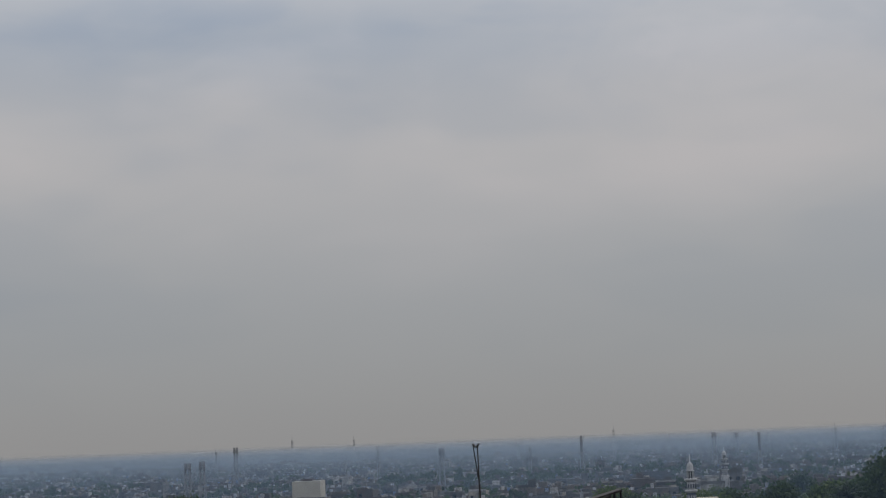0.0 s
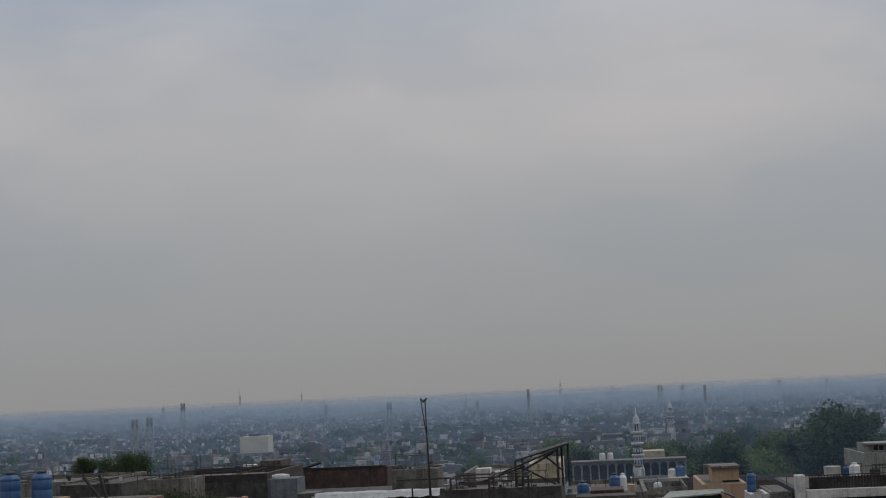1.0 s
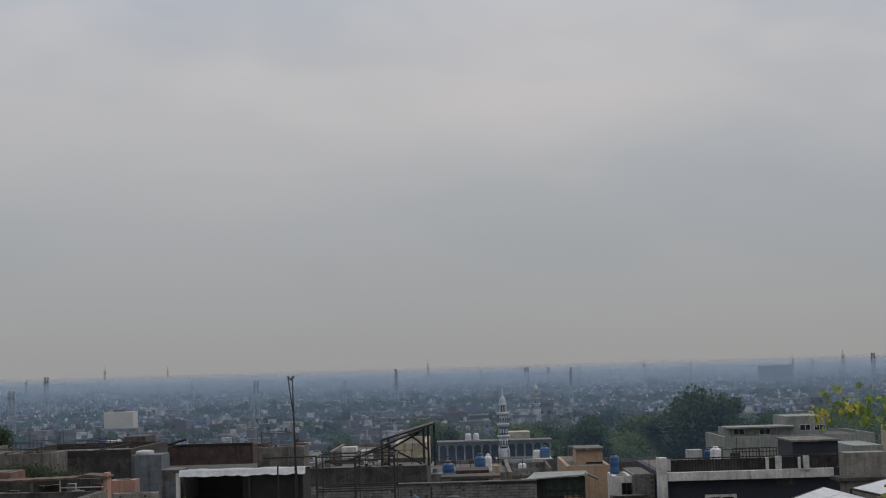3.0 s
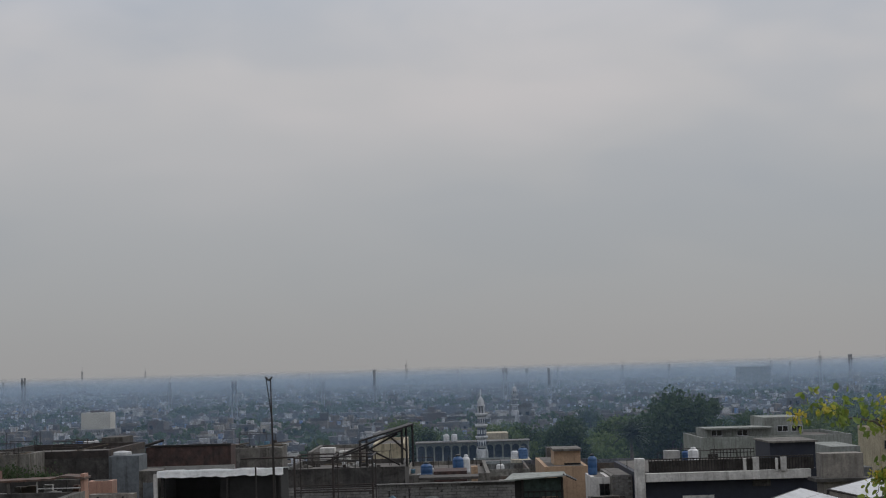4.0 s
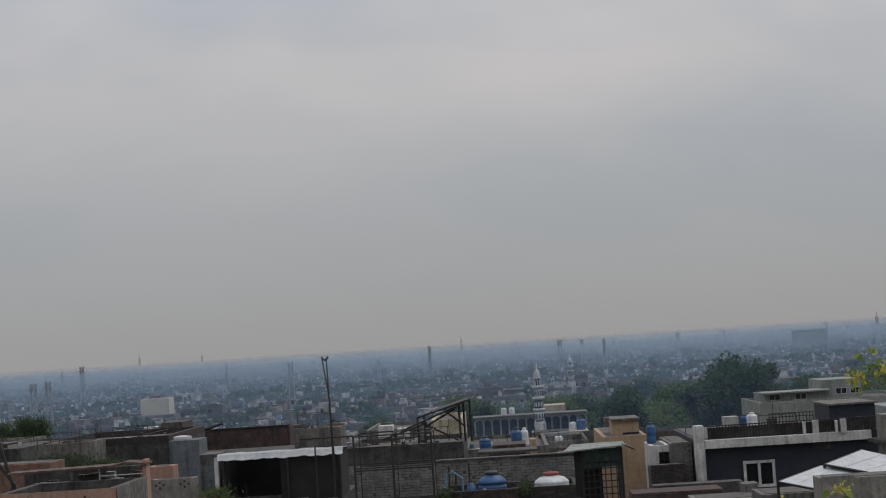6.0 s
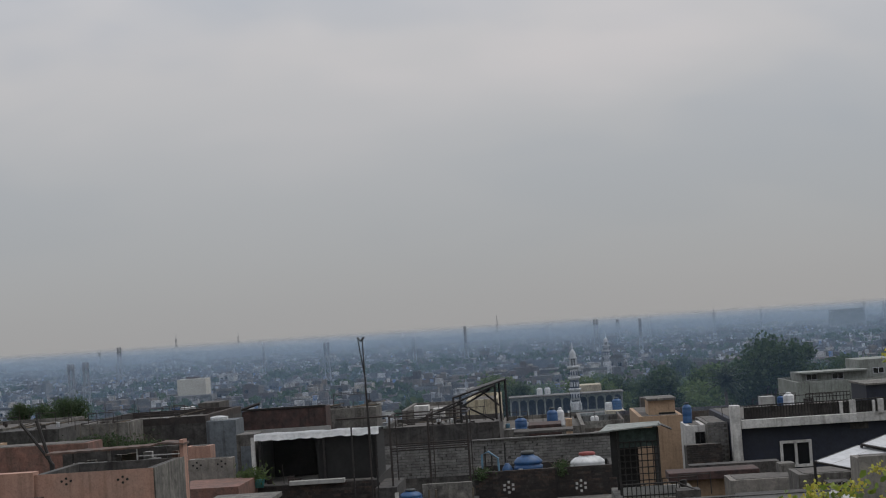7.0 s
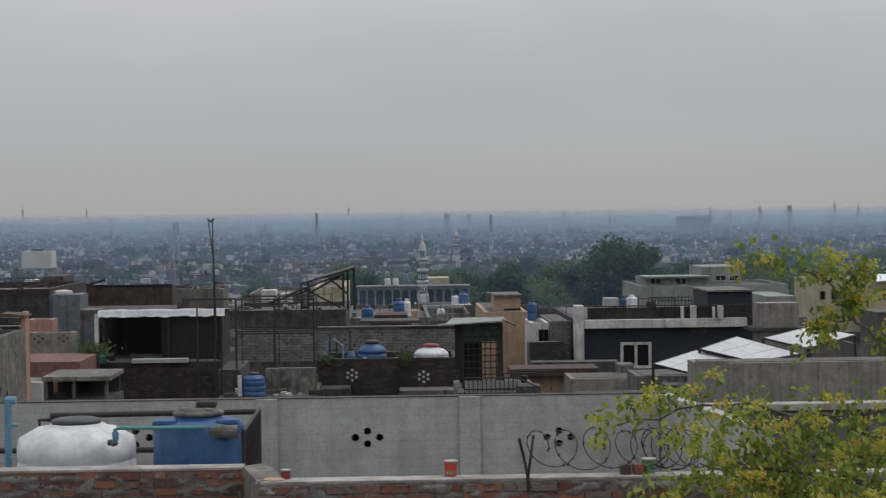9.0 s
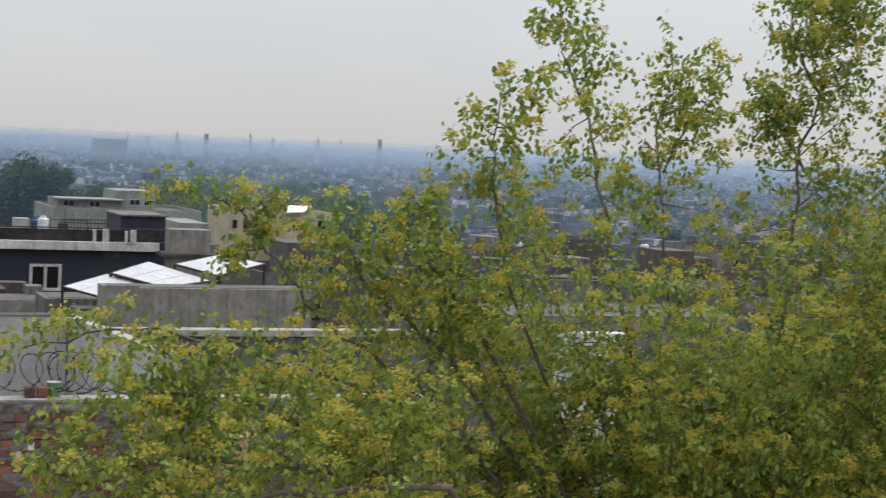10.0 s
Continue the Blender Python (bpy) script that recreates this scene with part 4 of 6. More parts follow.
def palm(x, y, z, h, spread):
    g = random.Random(8)
    p = thing("palm_tree", "shaggy date palm with drooping fronds", "palm", x, y, z)
    bm = bmesh.new()
    tube(bm, [(x, y, z), (x + 0.15, y, z + h * 0.5), (x, y, z + h)], 0.28, 10, 0.75)
    part("trunk", bm, bark, p)
    for k in range(58):
        a, lift = g.uniform(0, 6.28), g.uniform(-0.7, 2.2)
        v, f = [], []
        prev = Vector((0, 0, h))
        d = Vector((math.cos(a), math.sin(a), lift)).normalized()
        for i in range(9):
            nxt = prev + d * spread / 8
            side = d.cross(Vector((0, 0, 1))).normalized()
            for s in (-1, 1):
                for _ in range(2):
                    leaf(v, f, prev.lerp(nxt, g.random()), (side * s + d * 0.6 + Vector((0, 0, -0.35))).normalized(), Vector((0, 0, 1)), spread * 0.24 * (1.15 - i / 9), 0.1)
            prev = nxt
            d = (d + Vector((0, 0, -0.13))).normalized()
        o = new("frond", soup("frond", v, f, palm_leaf))
        o.parent = p


palm(23.67, 235, 3, 15.29 - 3.3, 2.7)
far_tree("tree", "narrow dark conifer beside the tall tree", 30.99, 228, 3, 1.7, (16.25 - 3) * 1.08, far_leaf, 61, 2600, 0.4, 12)
# copies of two trees through the green belt behind the mosque
g = random.Random(12)
kinds = [far_tree("tree", "pale green tree in the belt behind the houses", -8, 372, 0, 6.0, 13.5, light_leaf, 51, 3200, 0.6, 10),
         far_tree("tree", "dark green tree in the belt behind the houses", 30, 345, 0, 6.2, 14.5, far_leaf, 52, 3200, 0.6, 10)]
for k in range(85):
    y = g.uniform(265, 470)
    x = y * g.uniform(-0.03, 0.36)
    s = g.uniform(0.68, 1.05)
    if y < 290 and x < 20:
        continue
    copy_thing(kinds[k % 5 < 2], pose(x, y, terrain(x, y) - 0.2, 0, 0, g.uniform(0, 360)) @ Matrix.Diagonal((s, s, s, 1)))

# ---------------------------------------------------------------- roofs across the lane
def flat_house(label, x0, x1, y0, y1, top, wall_mat, parapet=0.8, parapet_mat=None, roof_mat=roof_dust, ground=None, name="house", thick=0.2, group=""):
    """A flat-roofed house; top: the height of its parapet."""
    z0 = terrain(0, y0) - 0.3 if ground is None else ground
    if y0 > 55 and group == "" and parapet > 0.3:
        parapet = 0.24
    h = thing(name, label, "house", (x0 + x1) / 2, (y0 + y1) / 2, z0, group)
    level = top - parapet
    part("wall", boxed(x0, x1, y0, y1, z0, level), wall_mat, h)
    part("roof", boxed(x0 + thick, x1 - thick, y0 + thick, y1 - thick, level, level + 0.02), roof_mat, h)
    if parapet > 0.05:
        for q in ((x0, x1, y0, y0 + thick), (x0, x1, y1 - thick, y1), (x0, x0 + thick, y0 + thick, y1 - thick), (x1 - thick, x1, y0 + thick, y1 - thick)):
            part("parapet", boxed(*q, level, top), parapet_mat or wall_mat, h)
    return h


def window_on(h, x0, x1, z0, z1, y, frame_mat=white_paint, bars=1, bar=0.06, proud=0.05, name="window"):
    """A framed window in a wall that looks towards -y: frame and mullions as sub-parts round a dark pane."""
    pane = part(name, boxed(x0, x1, y - 0.012, y + 0.03, z0, z1), pane_dark, h, "dark glazed window")
    bm = bmesh.new()
    box(bm, x0 - bar, x0, y - proud, y, z0, z1)
    box(bm, x1, x1 + bar, y - proud, y, z0, z1)
    box(bm, x0 - bar, x1 + bar, y - proud, y, z1, z1 + bar)
    box(bm, x0 - bar, x1 + bar, y - proud, y, z0 - bar, z0)
    part("frame", bm, frame_mat, pane)
    for i in range(bars):
        x = x0 + (x1 - x0) * (i + 1) / (bars + 1)
        part("mullion", boxed(x - bar / 2, x + bar / 2, y - proud * 0.8, y - 0.013, z0, z1), frame_mat, pane)
    return pane


def strip(name, label, category, x0, x1, y0, y1, z0, z1, mat, bevel=0.0):
    return solid(name, boxed(x0, x1, y0, y1, z0, z1, bevel=bevel), mat, label, category)


# house with the sooty brick parapet and two tanks
top = 18.72
ha = flat_house("house with a sooty brick parapet pierced in diamond patterns", -2.77, 2.44, 66, 69.2, top, mortar_dark, 0.29, brick_dark)
h1, h2 = (-1.53, 18.11), (1.13, 18.01)
cells = [(c[0] + dx * 0.13, c[1] + dz * 0.15) for c in (h1, h2) for dx, dz in ((0, 1.3), (-1.2, 0.6), (1.2, 0.6), (-0.1, 0.0), (-1.3, -0.5), (1.2, -0.5), (0, -1.2))]
masonry(ha, brick_dark, -2.77, 2.44, 66, top - 1.3, top, 0.26, 0.093, random.Random(2), proud=0.02, limit=300)
# solid white blocks imitate daylight showing through the vent openings
for cx, cz in cells:
    part("vent_hole", boxed(cx - 0.045, cx + 0.045, 65.93, 65.97, cz - 0.045, cz + 0.045), white_paint, ha, "white block painted as daylight through a vent opening")
part("pier", boxed(0.19, 0.34, 65.92, 66, top - 1.4, top + 0.02), brick_dark, ha)
strip("ledge", "pale concrete slab along the foot of the brick parapet", "slab", 0.22, 4.09, 64.6, 65.9, 11, 17.65, concrete_old, 0.03)
strip("ledge", "broken masonry ledge with debris", "slab", -4.22, -1.58, 64.6, 65.9, 11, 17.76, concrete_dark, 0.05)
rz = top - 0.98
tk = water_tank(-0.79, 67.5, rz, 0.55, 19.19 - rz, plastic_blue, "ribbed blue plastic water tank with black lid", ribs=4, wobble=0.09)
tk = water_tank(1.45, 67.5, rz, 0.66, 19.03 - rz, plastic_white, "rounded white plastic water tank with red lid", lid=red_tin, ribs=2, wobble=0.02, lid_label="red lid")
low = thing("water_tank", "low dark blue water tank beside the parapet", "water tank", -1.51, 67, rz, "water tanks on the roofs")
bm = bmesh.new()
tank_body(bm, -1.57, 67.0, rz, 0.2, 18.92 - rz, 2)
part("body", bm, plastic_blue, low)
bm = bmesh.new()
x = -2.25
tube(bm, [(x - 0.25, 67, rz), (x - 0.25, 67, 19.29), (x, 67, 19.40), (x + 0.35, 67, 19.14), (x + 0.4, 67, rz)], 0.04, 8)
solid("water_pipe", bm, pipe_blue, "bent pale blue water pipe on the roof", "pipe")
for u in range(3):
    bm = bmesh.new()
    x = (-2.43, -2.19, -1.67)[u]
    tube(bm, [(x, 68, rz), (x + 0.03, 68, (19.55, 19.28, 19.62)[u])], 0.035, 6)
    solid("iron_post", bm, steel_dark, "thin rusty iron post on the roof", "post", group="iron posts")

# grey block wall and the dark band behind it
wall = thing("block_wall", "long grey concrete block wall", "wall", -2.42, 80, 11)
bx0, bx1, bt = -7.62, 2.87, 19.01
part("core", boxed(bx0, bx1, 80.02, 80.22, 11, bt), concrete_dark, wall)
masonry(wall, block_grey, bx0, bx1, 80.02, bt - 1.5, bt, 0.41, 0.125, random.Random(3), proud=0.02, gap=0.018, limit=300)
part("coping", boxed(-3.43, bx1, 79.9, 80.25, bt, bt + 0.05), block_grey, wall)
flat_house("dark soot-stained flat-roofed house", -7.85, -2.21, 84, 92, 19.62, concrete_dark, 0.6, concrete_dark)
strip("roof_slab", "thin dark concrete roof slab with dust", "slab", -1.55, 1.24, 83, 85, 19.0, 19.12, concrete_dark, 0.02)
strip("roof_hut", "low rooftop store under a rusty brown sheet", "hut", -0.9, 0.75, 89, 92, 11, 19.05, red_plaster)
strip("pier", "small ochre masonry pier", "pier", 0.94, 1.24, 86.0, 86.8, 11, 19.41, tan_plaster)
water_tank(-1.34, 94.6, 18.39, 0.32, 0.81, plastic_blue, "upright blue plastic water barrel on a roof", ribs=2)
water_tank(0.35, 97, 18.39, 0.30, 1.03, plastic_blue, "upright blue plastic water barrel on a roof", ribs=2)
water_tank(0.80, 99, 18.39, 0.22, 0.92, plastic_white, "slim white plastic water tank on a roof", lid=plastic_white)
flat_house("low grey house with a plain roof", -2.47, 2.01, 94, 108, 18.62, concrete_old, 0.25)

# shed with the white tarpaulin
sx0, sx1, sy = -10.42, -6.14, 64.0
floor = 18.92
st = 20.58
shed = thing("roof_shed", "dark rooftop shed under a white tarpaulin", "shed", (sx0 + sx1) / 2, sy + 1.5, floor)
# back and side walls coloured black for the shade inside the shed
part("back_wall", boxed(sx0, sx1, sy + 3, sy + 3.1, floor, st), shade_dark, shed)
part("side_wall", boxed(sx0, sx0 + 0.08, sy + 0.4, sy + 3, floor, st), shade_dark, shed)
part("side_wall", boxed(sx1 - 0.08, sx1, sy + 0.2, sy + 3, floor, st), shade_dark, shed)
part("front_cloth", boxed(-8.32, sx1 - 0.1, sy + 0.1, sy + 0.14, floor, st), shade_dark, shed)
for x in (sx0 + 0.03, -8.06, sx1 - 0.03):
    part("post", boxed(x - 0.035, x + 0.035, sy, sy + 0.07, floor, st), steel_dark, shed)
bm = bmesh.new()
cols, g = [], random.Random(9)
for i in range(31):
    x = sx0 - 0.12 + (sx1 - sx0 + 0.24) * i / 30
    sag = 0.012 * math.sin(i * 0.7) + g.uniform(-0.01, 0.01)
    cols.append([bm.verts.new((x, y, z + sag)) for y, z in ((sy - 0.18, st - 0.08 + 0.02 * math.sin(i * 1.9)), (sy - 0.2, st + 0.1), (sy - 0.05, st + 0.16), (sy + 1.6, st + 0.10), (sy + 3.2, st + 0.02), (sy + 3.3, st - 0.1))])
for a, b in zip(cols, cols[1:]):
    for k in range(5):
        bm.faces.new((a[k], a[k + 1], b[k + 1], b[k])).smooth = True
bmesh.ops.solidify(bm, geom=bm.faces[:], thickness=0.02)
part("tarpaulin", bm, tarp_white, shed, "creased white tarpaulin roof")
hb = flat_house("house with a dark brick parapet below the shed", -11.09, -6.12, 63.2, 70, floor + 0.02, mortar_dark, 0.02)
masonry(hb, brick_dark, -11.09, -6.12, 63.2, floor - 1.5, floor, 0.26, 0.1, random.Random(4), proud=0.03, limit=300)
strip("ledge", "pale concrete lintel lying along the wall top", "slab", -9.25, -7.27, 63.0, 63.4, floor - 0.02, 19.05, cement, 0.02)
part("side_post", boxed(sx0 - 0.26, sx0 - 0.12, sy - 0.1, sy + 0.05, floor, st + 0.05), white_paint, shed, "flaking white post")
strip("stair_room", "small grey stair room with a sheet door behind the shed", "hut", sx0 - 1.0, sx0 - 0.3, sy + 1.2, sy + 3, 11, st + 0.12, concrete_old)
strip("door_leaf", "dull grey-blue sheet door of the stair room", "door", sx0 - 0.85, sx0 - 0.42, sy + 1.15, sy + 1.19, floor, st - 0.3, tower_sheet)
# potted greenery on the wall
pot = thing("potted_plant", "bushy potted plant in a teal tub on the wall", "plant", -10.45, 62.8, floor + 0.02)
bm = bmesh.new()
lathe(bm, -10.29, 62.8, floor - 0.0, [(0.17, 0), (0.22, 0.28), (0.23, 0.3), (0.2, 0.3)], 16)
part("tub", bm, pipe_teal, pot)
v, f = [], []
for k in range(420):
    c = Vector((-10.49 + g.gauss(0, 0.28), 62.8 + g.gauss(0, 0.15), floor + 0.22 + abs(g.gauss(0, 0.22))))
    leaf(v, f, c - Vector((-10.45, 62.8, floor + 0.02)), (rand_dir(g) + Vector((0, 0, 0.6))).normalized(), rand_dir(g), g.uniform(0.12, 0.26), 0.022)
o = new("foliage", soup("foliage", v, f, light_leaf))
o.parent = pot
# concrete hut in front
hx0, hx1 = -10.95, -8.95
hut = thing("roof_hut", "open-fronted concrete hut with a thick slab roof", "hut", (hx0 + hx1) / 2, 57, 18.28)
zb, zs = 15.0, 18.97
part("slab", boxed(hx0 - 0.05, hx1 + 0.1, 55.8, 58.6, zs - 0.02, 19.1, bevel=0.02), concrete_old, hut)
# rear wall coloured dark for the shade inside the hut
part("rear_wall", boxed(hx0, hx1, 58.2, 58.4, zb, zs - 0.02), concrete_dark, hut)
for x in (hx0, -10.08, hx1 - 0.12):
    part("post", boxed(x, x + 0.1, 56, 56.12, zb, zs - 0.02), concrete_old, hut)
part("base", boxed(hx0 - 0.2, hx1 + 0.1, 55.9, 58.5, 11, 18.38), concrete_dark, hut)
strip("roof_wall", "blackened low wall with a sloping end", "wall", -11.9, hx0 - 0.1, 55.5, 58, 11, 18.9, concrete_old)

# steel frame and aerial pole
def bars(th, mat, lines, r, name="bar"):
    for a, b in lines:
        bm = bmesh.new()
        tube(bm, [a, b], r, 6)
        part(name, bm, mat, th)


fz0, fz1 = 18.64, 21.13
fr = thing("roof_scaffold", "open rusty steel frame standing on the roof", "frame", -4.17, 62.5, fz0)
fx = [-5.50, -4.15, -2.77]
bars(fr, steel_rust, [((x, y, fz0), (x, y, fz1)) for x in fx for y in (62.5,)], 0.042, "post")
bars(fr, steel_rust, [((x, 65.0, fz0), (x, 65.0, fz1)) for x in fx], 0.022, "post")
bars(fr, steel_rust, [((fx[0], y, z), (fx[2], y, z)) for y in (62.5, 65.0) for z in (fz1, fz1 - 1.12, fz1 - 1.2)], 0.026, "rail")
bars(fr, steel_rust, [((x, 62.5, fz1), (x, 65.0, fz1)) for x in fx] + [((fx[0] - 1.9, 62.6, fz1 + 0.03), (fx[0], 62.6, fz1 + 0.03))], 0.035, "rail")
pole = thing("aerial_pole", "tall thin bamboo and iron aerial pole", "pole", -6.11, 61, 13)
bm = bmesh.new()
tube(bm, [(-6.06, 61, 13), (-6.10, 61, 21.42), (-6.12, 61, 23.97)], 0.035, 6, 0.6)
part("mast", bm, steel_rust, pole)
bm = bmesh.new()
tube(bm, [(-6.04, 61, 19.86), (-6.10, 61, 22.58), (-6.27, 61, 23.91)], 0.03, 6, 0.6)
part("stay_pole", bm, steel_dark, pole)
bm = bmesh.new()
tube(bm, [(-6.29, 61, 23.99), (-6.18, 61, 23.87), (-6.06, 61, 23.99)], 0.04, 6)
part("crosspiece", bm, steel_dark, pole)
for k in range(2):
    bm = bmesh.new()
    x = (-6.75, -5.93)[k]
    tube(bm, [(x, 61.5, 11), (x, 61.5, (20.91, 19.44)[k])], 0.03, 6)
    solid("iron_post", bm, steel_dark, "thin rusty iron post on the roof", "post", group="iron posts")
# blue tank and slabs below the frame
strip("roof_wall", "dark masonry wall under the steel frame", "wall", -6.09, -5.34, 62, 66, 11, 18.71, concrete_dark)
strip("roof_floor", "blackened flat roof below the frame", "roof", -5.99, -2.65, 60.5, 66, 11, 17.87, concrete_dark)
water_tank(-4.81, 61.2, 17.85, 0.40, 18.63 - 17.85, plastic_blue, "dull blue plastic water tank under the frame")
strip("plank", "white-painted board standing by the tank", "board", -5.33, -5.20, 60.9, 61.0, 17.88, 18.61, white_paint)
strip("roof_wall", "pale weathered concrete panel", "wall", -4.45, -2.72, 62, 62.3, 13, 18.74, concrete_old)
for k in range(3):
    bm = bmesh.new()
    x = (-4.20, -4.08, -2.91)[k]
    tube(bm, [(x, 61.6, 13), (x + 0.12 * k, 61.6, 18.58)], 0.04, 6)
    solid("plank", bm, wood_dark, "weathered wooden pole leaning on the wall", "plank")

# cage with a canopy
cx0, cx1 = 2.35, 3.68
cz0, cz1 = 18.08, 20.34
cage = thing("roof_cage", "dark steel mesh cage under a tilted sheet canopy", "cage", (cx0 + cx1) / 2, 61, cz0)
bars(cage, steel_dark, [((x, y, cz0), (x, y, cz1)) for x in (cx0, cx1) for y in (60, 62)], 0.045, "post")
for i in range(8):
    x = cx0 + (cx1 - cx0) * i / 7
    bars(cage, steel_dark, [((x, 60, cz0), (x, 60, cz0 + 1.85))], 0.02)
for i in range(9):
    z = cz0 + 0.1 + i * 0.215
    bars(cage, steel_dark, [((cx0, 60, z), (cx1, 60, z))], 0.02)
part("curtain", boxed(cx0, cx1, 60.05, 60.07, cz1 - 0.62, cz1), green_cloth, cage, "dark green netting")
part("side_panel", boxed(cx0 - 0.26, cx0, 60.0, 60.05, cz0 + 0.7, cz1), shade_dark, cage)
part("back_panel", boxed(cx0, cx0 + 0.75, 62.0, 62.05, cz0, cz1 - 0.6), shade_dark, cage)
part("side_panel", boxed(cx1, cx1 + 0.04, 60.0, 62, cz0, cz1), shade_dark, cage)
bm = bmesh.new()
slab(bm, [(1.72, 59.5, 20.34), (3.79, 59.5, 20.46), (3.89, 62.0, 20.44), (2.09, 62.0, 20.42)], 0.04)
part("canopy", bm, pale_house, cage, "grey corrugated sheet canopy")
bm = bmesh.new()
slab(bm, [(3.70, 59.6, 20.49), (4.14, 59.6, 20.28), (4.28, 61.6, 20.19), (3.83, 61.6, 20.43)], 0.04)
part("canopy_flap", bm, steel_dark, cage)
strip("roof_floor", "flat roof below the cage", "roof", 2.12, 4.83, 58.5, 63, 11, 18.14, concrete_old)
rl = thing("railing", "white-backed steel railing on the roof edge", "railing", 3.12, 58, 18.22)
r0, r1, ra, rb = 2.32, 4.06, 18.20, 18.67
for i in range(13):
    x = r0 + (r1 - r0) * i / 12
    bars(rl, steel_dark, [((x, 58, ra), (x, 58, rb))], 0.018)
bars(rl, steel_dark, [((r0, 58, rb), (r1, 58, rb)), ((r0, 58, ra + 0.1), (r1, 58, ra + 0.1)), ((r1, 58, rb), (4.62, 56.5, 18.49)), ((r1, 58, ra + 0.1), (4.62, 56.5, 18.26))], 0.025, "rail")
part("backing", boxed(r0, r1, 58.1, 58.13, ra, rb - 0.1), cement, rl, "pale backing sheet")
strip("wall_stub", "blackened wall stub at the roof corner", "wall", 4.01, 4.74, 57, 58, 11, 18.47, concrete_dark)

# ochre house and its neighbours
ho = flat_house("ochre plastered house with a stair room on its roof", 4.77, 7.0, 92, 102, 18.99, tan_plaster, 0.03)
part("stair_room", boxed(5.34, 6.71, 93, 96, 18.90, 19.74), tan_plaster, ho)
part("lintel", boxed(5.29, 6.77, 92.8, 96.2, 19.71, 19.82), concrete_old, ho, "dusty concrete lid slab")
part("slot", boxed(5.85, 6.71, 92.96, 93.0, 18.93, 19.08), shade_dark, ho)
water_tank(6.62, 84.2, 18.97, 0.22, 0.9, plastic_blue, "upright blue plastic water barrel on the white house", ribs=2)
hw = flat_house("small white house with one window", 6.40, 7.27, 82.5, 86, 18.98, white_paint, 0.03)
window_on(hw, 6.82, 7.2, 18.07, 18.6, 82.5, steel_dark, 1, 0.04)
hg = flat_house("grey unplastered block house beside the white one", 7.28, 8.2, 81.5, 88, 19.05, concrete_old, 0.03)
masonry(hg, block_grey, 7.28, 8.15, 81.5, 17.3, 19.05, 0.3, 0.12, random.Random(31), proud=0.02, gap=0.02, limit=60)
hd = flat_house("low sooty brick house with a rough top", 6.15, 7.72, 80, 81.4, 18.2, concrete_dark, 0.03)
masonry(hd, brick_dark, 6.15, 7.72, 80, 17.0, 18.2, 0.26, 0.095, random.Random(32), proud=0.04, limit=90)
flat_house("low house with a red-brown slab roof", 4.68, 7.05, 70, 71.9, 17.65, tan_plaster, 0.05)
strip("roof_slab", "red-brown weathered roof slab edge", "slab", 4.59, 8.09, 69.5, 71.5, 17.63, 17.94, red_plaster, 0.03)
strip("roof_wall", "dark wall above the slab roof", "wall", 5.61, 9.18, 72, 73, 11, 17.98, concrete_dark)
flat_house("pale unpainted house below the slab roofs", 6.61, 9.14, 66, 68.5, 17.87, pale_concrete, 0.02)
strip("wall_stub", "rough masonry pier at the lane", "pier", 8.66, 9.25, 68, 69, 11, 18.19, concrete_old)
flat_house("grey roof terrace with a lattice screen", 8.25, 10.34, 60, 62.5, 18.49, concrete_old, 0.02)
strip("roof_wall", "dark slab edge in front of the terrace", "slab", 5.78, 8.83, 56, 57, 11, 18.30, concrete_dark)
lat = thing("lattice_screen", "white concrete lattice screen", "screen", 9.40, 59, 17.90)
l0, l1, lz0, lz1 = 9.04, 9.80, 17.88, 18.26
for i in range(5):
    for j in range(3):
        cxx, czz = l0 + (l1 - l0) * (i + 0.5) / 5, lz0 + (lz1 - lz0) * (j + 0.5) / 3
        bm = bmesh.new()
        ring = [(cxx + 0.085 * math.cos(k * math.pi / 3), 59, czz + 0.06 * math.sin(k * math.pi / 3)) for k in range(7)]
        tube(bm, ring, 0.012, 5)
        part("cell", bm, white_paint, lat)
part("frame", boxed(l0, l1, 59.05, 60, 11, lz1), concrete_dark, lat)

# navy house with white trim
D = 80.0
hn = flat_house("navy and white house with a railed roof terrace", 8.24, 16.37, D + 0.3, 91, 19.26, navy_paint, 0.05, white_paint)
part("corner_pillar", boxed(8.21, 8.62, D - 0.2, D + 0.6, 11, 19.86, bevel=0.02), white_paint, hn)
part("band", boxed(8.63, 13.71, D - 0.25, D + 0.3, 18.82, 19.20, bevel=0.02), white_paint, hn)
part("band", boxed(13.71, 16.05, D + 0.0, D + 0.5, 18.80, 19.21, bevel=0.02), white_paint, hn)
for u in range(4):
    x0 = (13.04, 13.48, 14.48, 14.71)[u]
    part("terrace_post", boxed(x0, x0 + (0.12, 0.25, 0.1, 0.25)[u], D - 0.1, D + 0.15, 19.15, (19.74, 19.79, 19.72, 19.77)[u], bevel=0.01), white_paint, hn)
n = 56
for i in range(n):
    x = 8.84 + (16.21 - 8.84) * i / (n - 1)
    part("baluster", boxed(x - 0.018, x + 0.018, D + 0.2, D + 0.235, 19.18, 19.77), steel_dark, hn)
part("handrail", boxed(8.84, 16.21, D + 0.18, D + 0.26, 19.77, 19.82), steel_dark, hn)
part("screen", boxed(8.84, 16.21, D + 0.27, D + 0.29, 19.18, 19.72), concrete_dark, hn, "dark sheet behind the balusters")
window_on(hn, 10.43, 11.59, 17.08, 18.03, D + 0.3, white_paint, 1, 0.12, 0.14, "door")
